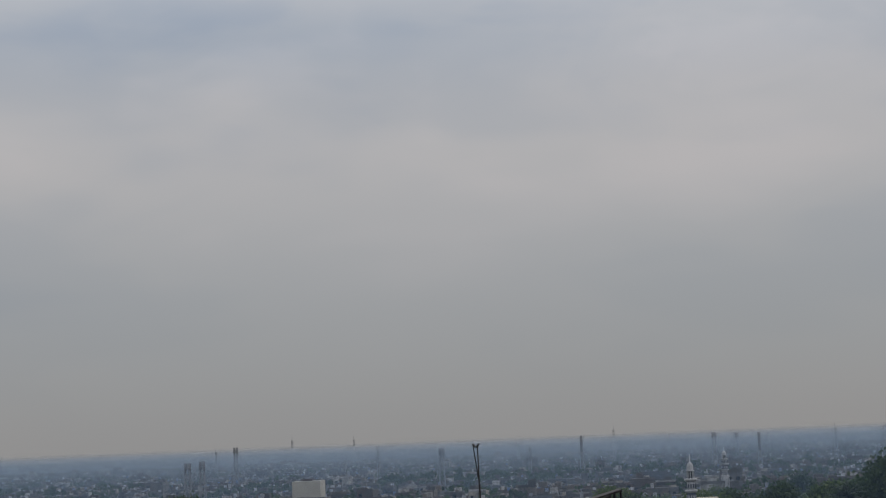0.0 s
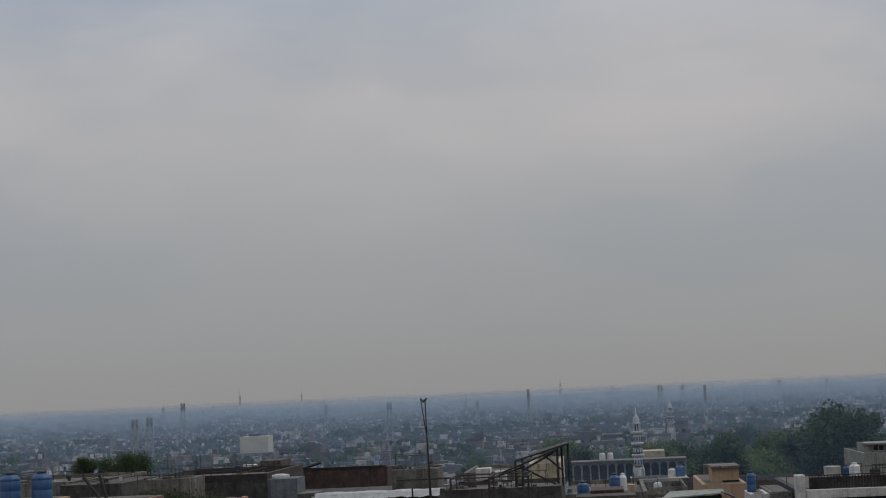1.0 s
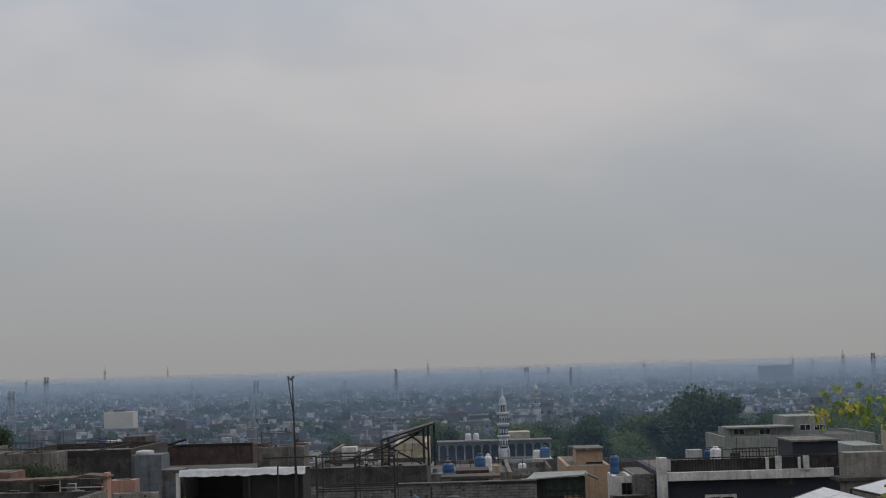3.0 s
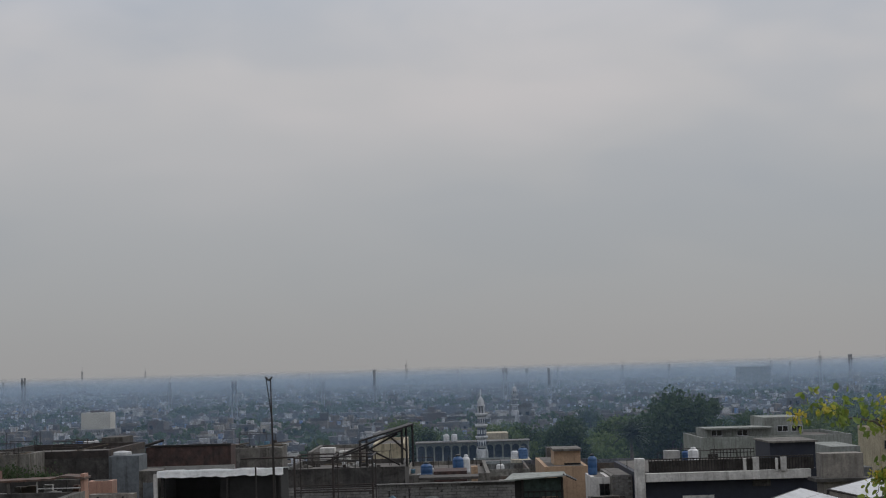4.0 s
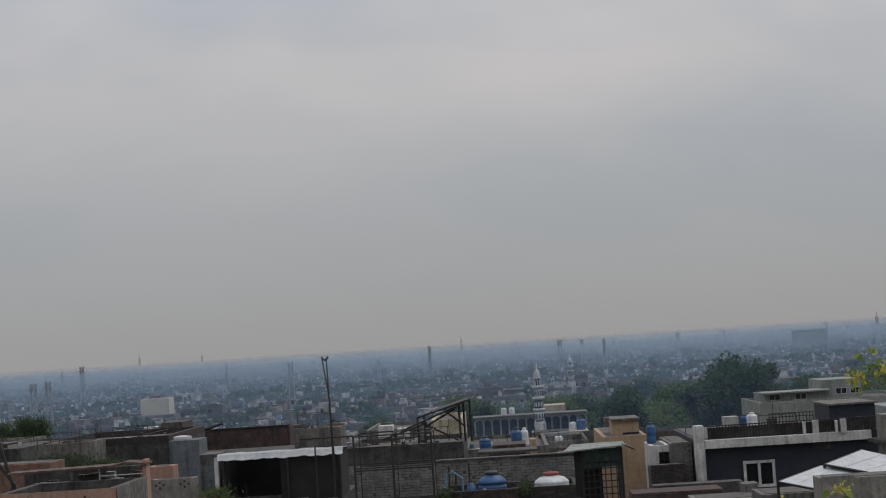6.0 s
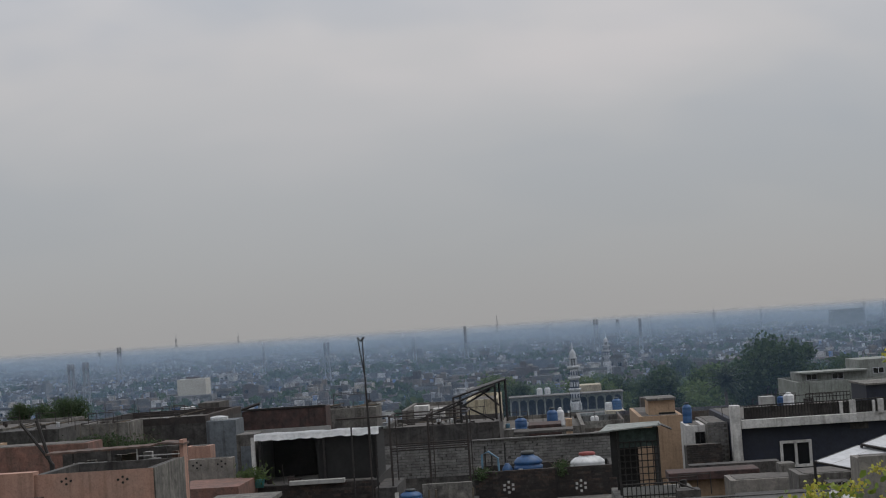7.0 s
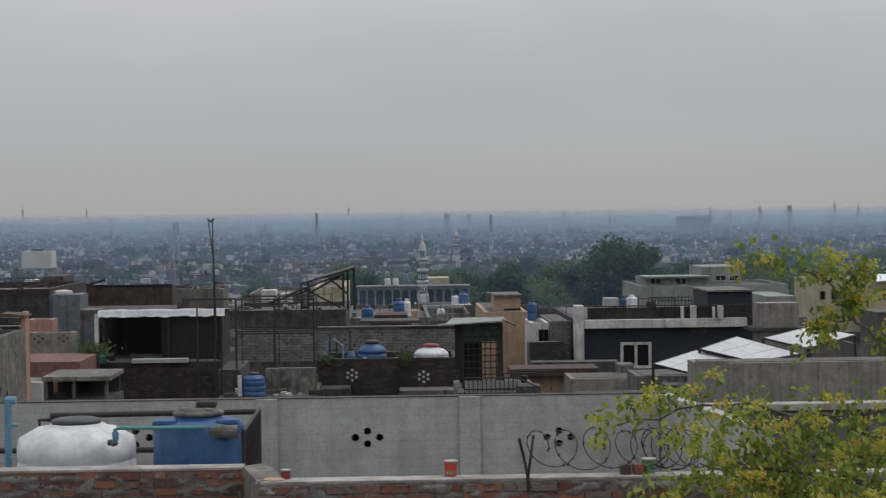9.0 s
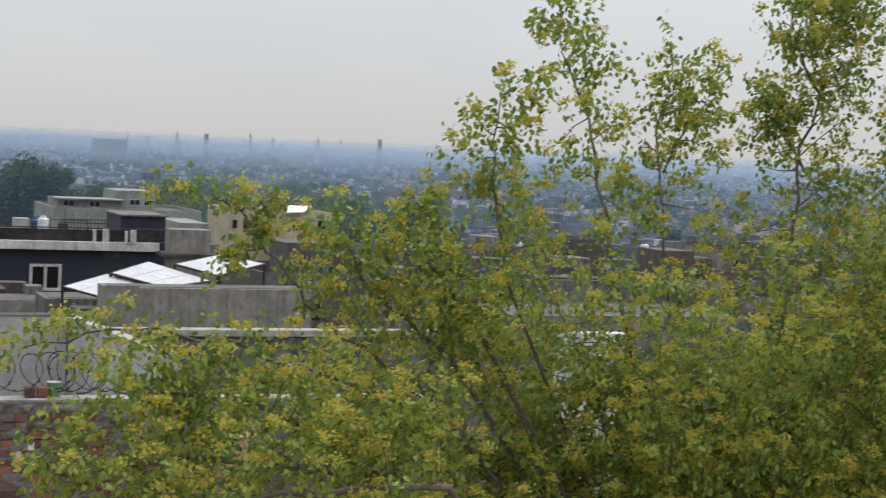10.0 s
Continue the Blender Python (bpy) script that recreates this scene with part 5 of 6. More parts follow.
part("roof_room", boxed(14.97, 17.10, 84, 88, 18.91, 20.22), navy_paint, hn)
part("roof_room_slab", boxed(14.89, 17.19, 83.8, 88.2, 20.22, 20.30), concrete_old, hn)
part("vent", boxed(13.47, 14.27, D + 0.22, D + 0.3, 18.48, 18.76), concrete_dark, hn)
strip("tank_room", "square weathered concrete water tank room", "tank room", 15.95, 17.72, 77, 78.3, 11, 20.00, pale_concrete)
strip("roof_slab", "dark slab under the tank room", "slab", 15.6, 17.95, 76.7, 78.6, 18.8, 18.95, concrete_dark, 0.02)
water_tank(11.63, 86, 19.32, 0.26, 19.98 - 19.32, plastic_white, "small white plastic water tank behind the railing", lid=plastic_white)
water_tank(11.40, 87, 19.27, 0.2, 19.85 - 19.27, plastic_blue, "narrow blue plastic water tank behind the railing")
strip("roof_box", "low pale box on the terrace roof", "box", 10.30, 10.99, 86, 87, 19.28, 19.88, cement)
bd = thing("wire_stand", "dark wire trellis on the terrace roof", "trellis", 13.47, 86, 19.24)
for i in range(14):
    x = 12.45 + (14.55 - 12.45) * i / 13
    bars(bd, steel_dark, [((x, 86, 19.24), (x, 86, 19.90))], 0.02)
bars(bd, steel_dark, [((12.46, 86, z), (14.55, 86, z)) for z in (19.90, 19.73)], 0.025, "rail")

# solar panels on a rack
def solar(corners, label):
    q = [Vector(c) for c in corners]
    s = thing("solar_panel", label, "solar panel", *q[0], group="solar panels on the roof")
    bm = bmesh.new()
    slab(bm, q, 0.05)
    part("glass", bm, panel_sheen, s)
    bm = bmesh.new()
    for i in range(4):
        tube(bm, [q[i] - Vector((0, 0, 0.03)), q[(i + 1) % 4] - Vector((0, 0, 0.03))], 0.04, 6)
    part("frame", bm, steel_dark, s)
    for k in (0.33, 0.67):
        bm = bmesh.new()
        up = Vector((0, 0, 0.006))
        tube(bm, [q[0].lerp(q[1], k) + up * 0, q[3].lerp(q[2], k) + up * 0], 0.007, 4)
        part("seam", bm, cement, s)
    for c in q:
        bars(s, steel_dark, [(tuple(c - Vector((0, -0.05, 0.03))), (c.x, c.y + 0.05, 17.6))], 0.05, "leg")


solar([(8.38, 57.00, 19.15), (9.83, 56.40, 18.80), (11.59, 58.20, 19.06), (10.07, 58.80, 19.43)], "pale reflecting solar panel on a steel rack")
solar([(10.15, 58.50, 19.49), (11.87, 58.00, 19.08), (13.75, 59.60, 19.19), (11.74, 60.40, 19.75)], "pale reflecting solar panel on a steel rack")
solar([(12.63, 60.20, 19.70), (14.07, 59.80, 19.36), (16.11, 61.40, 19.68), (14.63, 62.00, 19.94)], "pale reflecting solar panel on a steel rack")
flat_house("house with solar panels on its roof", 10.08, 16.78, 56.2, 66, 17.7, concrete_old, 0.1)
flat_house("house with a bare concrete roof wall", 8.57, 14.6, 50, 51.5, 19.74, pale_concrete, 0.02)
strip("pier", "paler concrete corner pier of the roof wall", "pier", 8.53, 9.43, 49.85, 50, 12, 19.80, pale_concrete)
flat_house("neighbouring house with pale coping, half hidden by the tree", 5.55, 12.43, 32, 32.6, 20.39, concrete_old, 0.02)
strip("coping", "pale concrete coping along the roof wall", "coping", 5.55, 12.43, 31.9, 32.3, 20.39, 20.52, cement_top, 0.02)
strip("pier", "ochre plastered pier against the parapet", "pier", 3.62, 3.95, 14.95, 15.28, 20.0, 21.43, tan_plaster)
strip("roof_wall", "white-washed roof wall behind the tree", "wall", 11.80, 12.96, 26, 26.3, 17, 21.14, white_paint)
flat_house("grey house behind the tree", 18.83, 30.91, 45, 58, 19.55, concrete_old, 0.8)

# maroon walled house, brick house and tank tower further back
hm = flat_house("house with a dark maroon roof wall over a pale slab", -14.72, -10.62, 86, 88, 20.78, red_plaster, 0.02)
part("top_edge", boxed(-14.75, -10.6, 85.95, 86.3, 20.78, 20.86), steel_dark, hm, "black tarred top edge")
part("slab_edge", boxed(-14.77, -10.43, 85.8, 86, 19.60, 19.84), cement, hm, "pale concrete slab edge")
bars(hm, steel_dark, [((-15.30, 85, 20.68), (-13.66, 85, 21.14))], 0.07, "beam")
flat_house("house with small grey roof rooms", -11.07, -8.54, 90, 93, 20.45, concrete_old, 0.02)
strip("tank_tower", "grey sheet-clad tank tower", "tower", -14.20, -12.95, 74, 76, 11, 20.9, tower_sheet)
water_tank(-13.81, 75, 20.9, 0.38, 0.16, plastic_white, "white tank lid dome on the tower", lid=plastic_white)
hk = flat_house("house with a blackish brick wall", -18.4, -15.0, 78, 80, 21.0, brick_dark, 0.02)
masonry(hk, brick_dark, -18.4, -15.0, 78, 19.9, 21.0, 0.26, 0.1, random.Random(33), proud=0.03, limit=160)
for u in range(3):
    x = (-18.33, -17.91, -17.55)[u]
    water_tank(x, 88, 20.64, 0.22, 0.5, (plastic_blue, plastic_white, plastic_white)[u], ("small blue water tank on a roof", "small white water tank on a roof", "small white water tank on a roof")[u])
strip("stair_room", "small dark stair room on a roof", "hut", -17.61, -16.56, 90, 93, 11, 21.18, concrete_dark)
flat_house("faded orange plaster wall between the roofs", -13.5, -12.56, 66, 67, 20.35, pink_plaster, 0.02)
hv = flat_house("dusty grey roof wall with vent holes", -13.0, -11.4, 64, 64.6, 19.99, pale_concrete, 0.02)
# black blocks on the wall face imitate the shade in vent holes
for cx in (-12.7, -11.8):
    for dx, dz in ((-0.14, 0), (0.14, 0), (0, 0.1), (0, -0.1)):
        part("vent_hole", boxed(cx + dx - 0.035, cx + dx + 0.035, 63.985, 64.02, 19.73 + dz, 19.79 + dz), shade_dark, hv, "black block painted as a shaded vent hole")
strip("roof_floor", "dull red flat roof surface", "roof", -12.7, -10.4, 59.2, 63.1, 11, 19.3, roof_red)
strip("roof_wall", "pale broken wall block beside the hut", "wall", -11.35, -10.85, 55.0, 55.4, 11, 19.0, cement)

# slanted rack on the roof
rk = thing("steel_rack", "tall sloping steel rack for panels", "rack", -3.13, 86, 19.57)
bars(rk, steel_dark, [((-2.37, 86, 19.51), (-2.37, 86, 21.37)), ((-2.18, 87, 19.45), (-2.18, 87, 21.36)),
                      ((-1.85, 86, 19.50), (-1.85, 86, 21.50)), ((-4.40, 86, 19.53), (-4.40, 86, 20.76)), ((-4.07, 86, 19.53), (-4.07, 86, 20.84))], 0.06, "post")
bars(rk, steel_dark, [((-4.45, 86, 20.77), (-1.80, 86, 21.52)), ((-5.11, 85, 20.25), (-2.35, 85, 21.29)),
                      ((-4.21, 86, 20.52), (-2.48, 86, 19.59)), ((-3.11, 86, 21.10), (-2.17, 86, 20.27)),
                      ((-4.08, 86, 20.30), (-2.57, 86, 21.10)), ((-6.13, 86, 19.83), (-3.94, 86, 20.51))], 0.05, "beam")
bm = bmesh.new()
slab(bm, [(-3.64, 85.6, 21.04), (-1.79, 85.6, 21.56), (-2.01, 88.4, 21.54), (-3.87, 88.4, 21.03)], 0.08)
part("panel", bm, steel_dark, rk)
flat_house("cream flat-roofed house behind the rack", -4.39, -2.62, 100, 110, 20.06, cream_plaster, 0.2)
flat_house("house with white roof boxes", -8.23, -5.32, 102, 112, 19.63, concrete_old, 0.4)
strip("roof_box", "white box standing on a dusty roof", "box", -7.44, -6.61, 101, 102.5, 12, 19.87, white_paint)
strip("roof_box", "white box standing on a dusty roof", "box", -6.36, -5.72, 101, 102.5, 12, 19.67, white_paint)

# ---------------------------------------------------------------- pink house and razor wire
PD = 42.0
ptop = 21.22
# inner parapet and roof coloured dark, as shade in the recess behind the front
hp = flat_house("faded pink house with an open roof terrace", -12.27, -9.39, PD, 45.6, ptop, pink_plaster, 0.8, concrete_dark, concrete_dark)
part("front_skin", boxed(-12.27, -9.39, PD - 0.014, PD - 0.002, 11, ptop + 0.012), pink_plaster, hp)
part("side_wall", boxed(-9.385, -9.36, PD + 0.02, 45.58, 11, ptop + 0.015), concrete_old, hp, "bare weathered side wall")
# round black plugs in the wall stand for the shade of its vent holes
for c in ((-11.49, 21.02), (-10.13, 20.98)):
    for dx, dz in ((-0.11, 0.02), (0.11, 0.02), (0, 0.08), (0, -0.05)):
        bm = bmesh.new()
        tube(bm, [(c[0] + dx, PD - 0.024, c[1] + dz), (c[0] + dx, PD + 0.05, c[1] + dz)], 0.032, 8)
        part("vent_hole", bm, shade_dark, hp, "black plug painted as a shaded round vent hole")
win = window_on(hp, -13.13, -12.06, 19.62, 20.48, PD - 0.36, white_paint, 2, 0.035)
part("transom", boxed(-13.13, -12.06, PD - 0.4, PD - 0.375, 19.98, 20.02), white_paint, win)
part("bay", boxed(-15.41, -12.02, PD - 0.34, PD + 2, 11, 20.57), pink_plaster, hp)
part("red_band", boxed(-15.38, -12.05, PD - 0.42, PD, 20.57, 20.71), red_plaster, hp)
part("bay_wall", boxed(-15.37, -12.26, PD - 0.1, PD + 0.4, 11, 21.30), pink_plaster, hp)
# open room behind the terrace: dark back wall, thin frames, rusty sagging roof sheet
ft = thing("terrace_room", "dark open terrace room with thin frames and a rusty roof sheet", "room", -11.2, 45.8, ptop)
t0, t1 = -12.9, -9.42
# rear and sill walls coloured dark to give the room its inner shade
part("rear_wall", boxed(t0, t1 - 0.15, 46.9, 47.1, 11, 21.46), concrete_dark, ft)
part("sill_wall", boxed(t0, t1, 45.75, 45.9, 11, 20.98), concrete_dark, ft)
bm = bmesh.new()
cols = []
for i in range(25):
    k = i / 24
    zt = 21.50 + 0.06 * k + 0.07 * max(0.0, 1 - abs(k - 0.86) * 9) + 0.008 * math.sin(i * 2.3)
    cols.append([bm.verts.new((t0 - 0.1 + (t1 - t0 + 0.15) * k, y, zt + dz)) for y, dz in ((45.6, -0.03), (45.6, 0.02), (46.4, 0.03), (46.4, -0.02))])
for a, b in zip(cols, cols[1:]):
    for k in range(4):
        bm.faces.new((a[k], a[(k + 1) % 4], b[(k + 1) % 4], b[k]))
bm.faces.new(cols[0]), bm.faces.new(cols[-1][::-1])
part("roof_sheet", bm, rust_sheet, ft, "rust-brown sagging roof sheet")
for x, w, mat in ((-11.35, 0.09, concrete_old), (-10.62, 0.025, white_paint), (-9.85, 0.025, steel_dark), (-12.3, 0.03, steel_dark)):
    part("post", boxed(x - w / 2, x + w / 2, 45.7, 45.76, 21.0, 21.5), mat, ft)
for x0, x1, z in ((-11.3, -9.9, 21.08), (-10.62, -9.5, 21.3), (-12.3, -11.4, 21.2)):
    part("rail", boxed(x0, x1, 45.68, 45.71, z, z + 0.025), white_paint, ft, "pale thin rail")
for x0, x1, z0, z1 in ((-10.3, -9.98, 21.05, 21.22), (-12.05, -11.6, 21.02, 21.16)):
    bm = bmesh.new()
    for q in ((x0, x1, z0, z0 + 0.025), (x0, x1, z1, z1 + 0.025), (x0, x0 + 0.025, z0 + 0.025, z1), (x1 - 0.025, x1, z0 + 0.025, z1)):
        box(bm, q[0], q[1], 45.62, 45.66, q[2], q[3])
    part("window_frame", bm, white_paint, ft, "pale empty window frame")
part("corner_pier", boxed(-9.5, -9.4, 45.7, 46.2, 11, 21.66), pink_plaster, ft)
g = random.Random(66)
for k in range(9):
    x = g.uniform(-12.6, -9.8)
    part("clutter", boxed(x, x + g.uniform(0.08, 0.3), 46.4, 46.6, 20.9, 21.12 + g.uniform(0, 0.25), bevel=0.01), (cement, concrete_old, wood_dark, rust_sheet)[k % 4], ft)
flat_house("reddish house with a slab roof", -22.70, -15.6, 60, 62, 21.05, roof_red, 0.03)
flat_house("dusty brown house with roof rooms", -19.75, -14.40, 75, 84, 21.12, concrete_dark, 0.3, brick_dark)
flat_house("grey house with clutter on its roof", -18.96, -17.04, 72, 74.8, 21.17, concrete_old, 0.5)
strip("roof_slab", "pale slab among the roofs", "slab", -28.10, -24.86, 90, 98, 11, 20.35, concrete_dark)
flat_house("wide dusty house behind the pink one", -39.77, -29.26, 100, 112, 20.16, concrete_old, 0.6)
for k in range(2):
    x = (-23.89, -22.59)[k]
    water_tank(x, 70, 20.66, 0.42, 21.72 - 20.66, plastic_blue, "deep blue plastic water tank on a brown roof", ribs=2)
flat_house("brown house carrying two blue tanks", -25.72, -22.00, 68.5, 71.8, 20.68, tan_plaster, 0.02)
def roof_bush(x, y, z, w, h, seed, label):
    g = random.Random(seed)
    b = thing("bush", label, "bush", x, y, z)
    for k in range(7):
        bm = bmesh.new()
        a = Vector((x + g.gauss(0, w * 0.3), y, z))
        tube(bm, [a, a + Vector((g.gauss(0, 0.1), 0, h * 0.5)), a + Vector((g.gauss(0, 0.2), 0, h))], 0.02, 5, 0.4)
        part("stem", bm, bark, b)
    v, f = [], []
    for k in range(1500):
        c = Vector((g.gauss(0, w * 0.4), g.gauss(0, 0.4), h * g.random() ** 0.8 * (0.6 + 0.4 * noise.noise((g.random() * 4, seed, 0)))))
        leaf(v, f, c, rand_dir(g), rand_dir(g), g.uniform(0.05, 0.13), g.uniform(0.02, 0.04))
    o = new("foliage", soup("foliage", v, f, far_leaf))
    o.parent = b


roof_bush(-17.9, 71.4, 19.9, 1.9, 1.3, 3, "straggly dark green bush growing among the roofs")
roof_bush(0.45, 66.55, 18.43, 0.3, 0.62, 5, "tuft of grass-like weeds growing behind the brick parapet")
roof_bush(-2.5, 66.55, 18.43, 0.35, 0.5, 6, "tuft of weeds growing behind the brick parapet")
roof_bush(-16.3, 71.0, 19.9, 0.9, 0.8, 4, "low dark green bush growing among the roofs")
for xa, za, xb, zb in ((-13.95, 21.0, -14.3, 22.25), (-13.9, 21.0, -14.75, 22.2)):
    bm = bmesh.new()
    tube(bm, [(xa, 49.5, 11), (xa, 49.5, za), (xb, 49.5, zb)], 0.05, 6)
    solid("timber_pole", bm, steel_dark, "blackened timber pole leaning over the roofs", "pole")
# razor wire bundle over the gap beside the rendered wall
strip("boundary_wall", "low grey boundary wall under the razor wire", "wall", -7.1, -5.25, 24.6, 24.85, 11, 20.72, concrete_old)
coil([(-6.34, 24.6, 21.40), (-5.95, 26.2, 21.50)], 0.25, 10, 4, "open razor wire coil above a wall", 1.0, 0.009, 0.35)
coil([(-6.5, 24.55, 20.9), (-5.5, 24.75, 21.12)], 0.2, 22, 6, "dense bundled razor wire coil above a wall", 0.85, 0.011, 0.5)
coil([(-6.6, 24.6, 20.86), (-5.45, 24.7, 21.06)], 0.16, 20, 9, "dense bundled razor wire coil above a wall", 0.9, 0.011, 0.4)
for xa, za, xb, zb in ((-6.62, 21.62, -6.28, 21.1), (-5.85, 21.6, -6.15, 21.15), (-5.6, 21.72, -5.8, 21.3)):
    st_ = thing("wire_bracket", "leaning black steel bracket in the razor wire", "bracket", xb, 24.75, 20.72)
    bm = bmesh.new()
    tube(bm, [(xb, 24.75, zb), (xa, 24.75, za)], 0.02, 6)
    part("arm", bm, steel_dark, st_)
    bm = bmesh.new()
    tube(bm, [(xb, 24.75, 20.6), (xb, 24.75, zb)], 0.022, 6)
    part("foot", bm, steel_dark, st_)


# ---------------------------------------------------------------- clutter on the roofs
def clutter(x0, x1, y0, y1, z, seed, count):
    """Odds and ends lying on a roof: rubble, bricks, planks, small tubs, iron rods and clothes lines."""
    g = random.Random(seed)
    for _ in range(count):
        x, y, kind = g.uniform(x0, x1), g.uniform(y0, y1), g.randrange(6)
        bm = bmesh.new()
        if kind == 0:
            for k in range(g.randint(3, 6)):
                box(bm, x + k % 2 * 0.26, x + k % 2 * 0.26 + 0.24, y, y + 0.12, z + k // 2 * 0.09, z + k // 2 * 0.09 + 0.08)
            solid("brick_stack", bm, brick_dark, "small stack of sooty bricks on a roof", "bricks")
        elif kind == 1:
            a = g.uniform(-0.5, 0.5)
            tube(bm, [(x - 0.7, y + a, z + 0.04), (x + 0.7, y - a, z + 0.04 + g.uniform(0, 0.25))], 0.03, 4)
            solid("plank", bm, wood_dark, "weathered timber lying on a roof", "plank")
        elif kind == 2:
            r = g.uniform(0.08, 0.16)
            lathe(bm, x, y, z, [(r * 0.8, 0), (r, 0.02), (r * 1.1, 0.22), (r * 1.15, 0.24), (r, 0.24)], 12)
            solid("tub", bm, g.choice((plastic_white, concrete_dark, steel_rust, pipe_blue)), "small plastic tub standing on a roof", "tub")
        elif kind == 3:
            for k in range(9):
                a, b, q = x + g.gauss(0, 0.22), y + g.gauss(0, 0.15), g.uniform(0.04, 0.12)
                box(bm, a - q, a + q, b - q, b + q, z - 0.01, z + q * g.uniform(0.7, 1.5), bevel=q * 0.3)
            solid("rubble", bm, g.choice((concrete_old, concrete_dark, cement)), "small heap of broken masonry on a roof", "rubble")
        elif kind == 4:
            tube(bm, [(x, y, z), (x + g.uniform(-0.05, 0.05), y, z + g.uniform(0.5, 1.2))], 0.016, 5)
            solid("iron_post", bm, steel_dark, "thin rusty iron rod standing on a roof", "post", group="iron posts")
        else:
            w, h = g.uniform(0.5, 1.0), g.uniform(0.35, 0.7)
            for q in ([(x - w, y, z), (x - w, y, z + h)], [(x + w, y, z), (x + w, y, z + h)], [(x - w, y, z + h), (x + w, y, z + h)]):
                tube(bm, q, 0.018, 5)
            solid("clothes_line", bm, steel_rust, "thin rusty steel clothes rail on a roof", "rail")


clutter(-7.85, -2.40, 84.4, 91, 19.62 - 0.24 + 0.02, 1, 26)
clutter(-2.31, 1.85, 94.4, 106, 18.62 - 0.23, 2, 14)
clutter(-10.96, -8.63, 90.3, 92.7, 20.45, 4, 14)
clutter(-19.51, -14.64, 75.4, 83, 21.12 - 0.28, 6, 24)
clutter(-18.84, -17.14, 72.3, 74.5, 21.17 - 0.22, 7, 10)
clutter(-36.14, -29.42, 100.5, 111, 20.16 - 0.22, 8, 22)
clutter(-27.95, -25.01, 90.3, 97, 20.35, 9, 14)
clutter(-2.60, 2.29, 66.6, 68.6, 18.72 - 0.27, 11, 14)
clutter(8.9, 12.91, 83.5, 90, 19.26 - 0.03, 12, 8)
clutter(4.08, 4.73, 58.7, 62, 18.14, 15, 4)
clutter(-5.84, -2.74, 60.8, 61.9, 17.87, 16, 8)
clutter(-10.89, -9.30, 63.5, 63.9, 18.92 + 0.02, 17, 4)

# ---------------------------------------------------------------- mosque
MD = 300.0
mos = thing("mosque", "white and pale blue mosque with an arcade and one minaret", "mosque", 3.39, MD, 0)
mx0, mx1, mz0, mz1 = -5.75, 12.96, 8.88, 11.93
part("base", boxed(mx0, mx1, MD, MD + 14, 0, mz0), concrete_old, mos)
part("rear_wall", boxed(mx0, mx1, MD + 2.6, MD + 6, mz0, mz1), minaret_blue, mos)
part("roof_slab", boxed(mx0 - 0.3, mx1 + 0.3, MD - 0.5, MD + 6.2, mz1, mz1 + 0.25), concrete_old, mos)
n = 13
w = (mx1 - mx0) / n
for i in range(n + 1):
    x = mx0 + i * w
    part("column", boxed(x - 0.13, x + 0.13, MD, MD + 0.4, mz0, mz1), pale_house, mos)
for i in range(n):
    x = mx0 + (i + 0.5) * w
    bm = bmesh.new()
    outer, inner, m = [], [], 10
    r = w / 2 - 0.17
    for k in range(m + 1):
        a = math.pi * k / m
        inner.append((x - r * math.cos(a), mz1 - 0.75 - r * 0.2 + (r * 0.95) * math.sin(a)))
        outer.append((x - r * math.cos(a), mz1))
    for y in (MD + 0.05, MD + 0.35):
        vi, vo = [bm.verts.new((p, y, q)) for p, q in inner], [bm.verts.new((p, y, q)) for p, q in outer]
        for k in range(m):
            bm.faces.new((vi[k], vi[k + 1], vo[k + 1], vo[k]))
    part("arch", bm, pale_house, mos)
strip("mosque_room", "pale upper prayer room of the mosque", "building", 6.17, 9.89, 308, 316, 0, 13.18, cream_plaster)
hall = flat_house("white house in front of the mosque", 2.95, 10.28, 230, 240, 12.32, pale_house, 0.3)
for k in range(3):
    window_on(hall, 4.78 + k * 1.8, 4.78 + k * 1.8 + 0.8, 11.24, 11.90, 230, minaret_white, 0, 0.1)


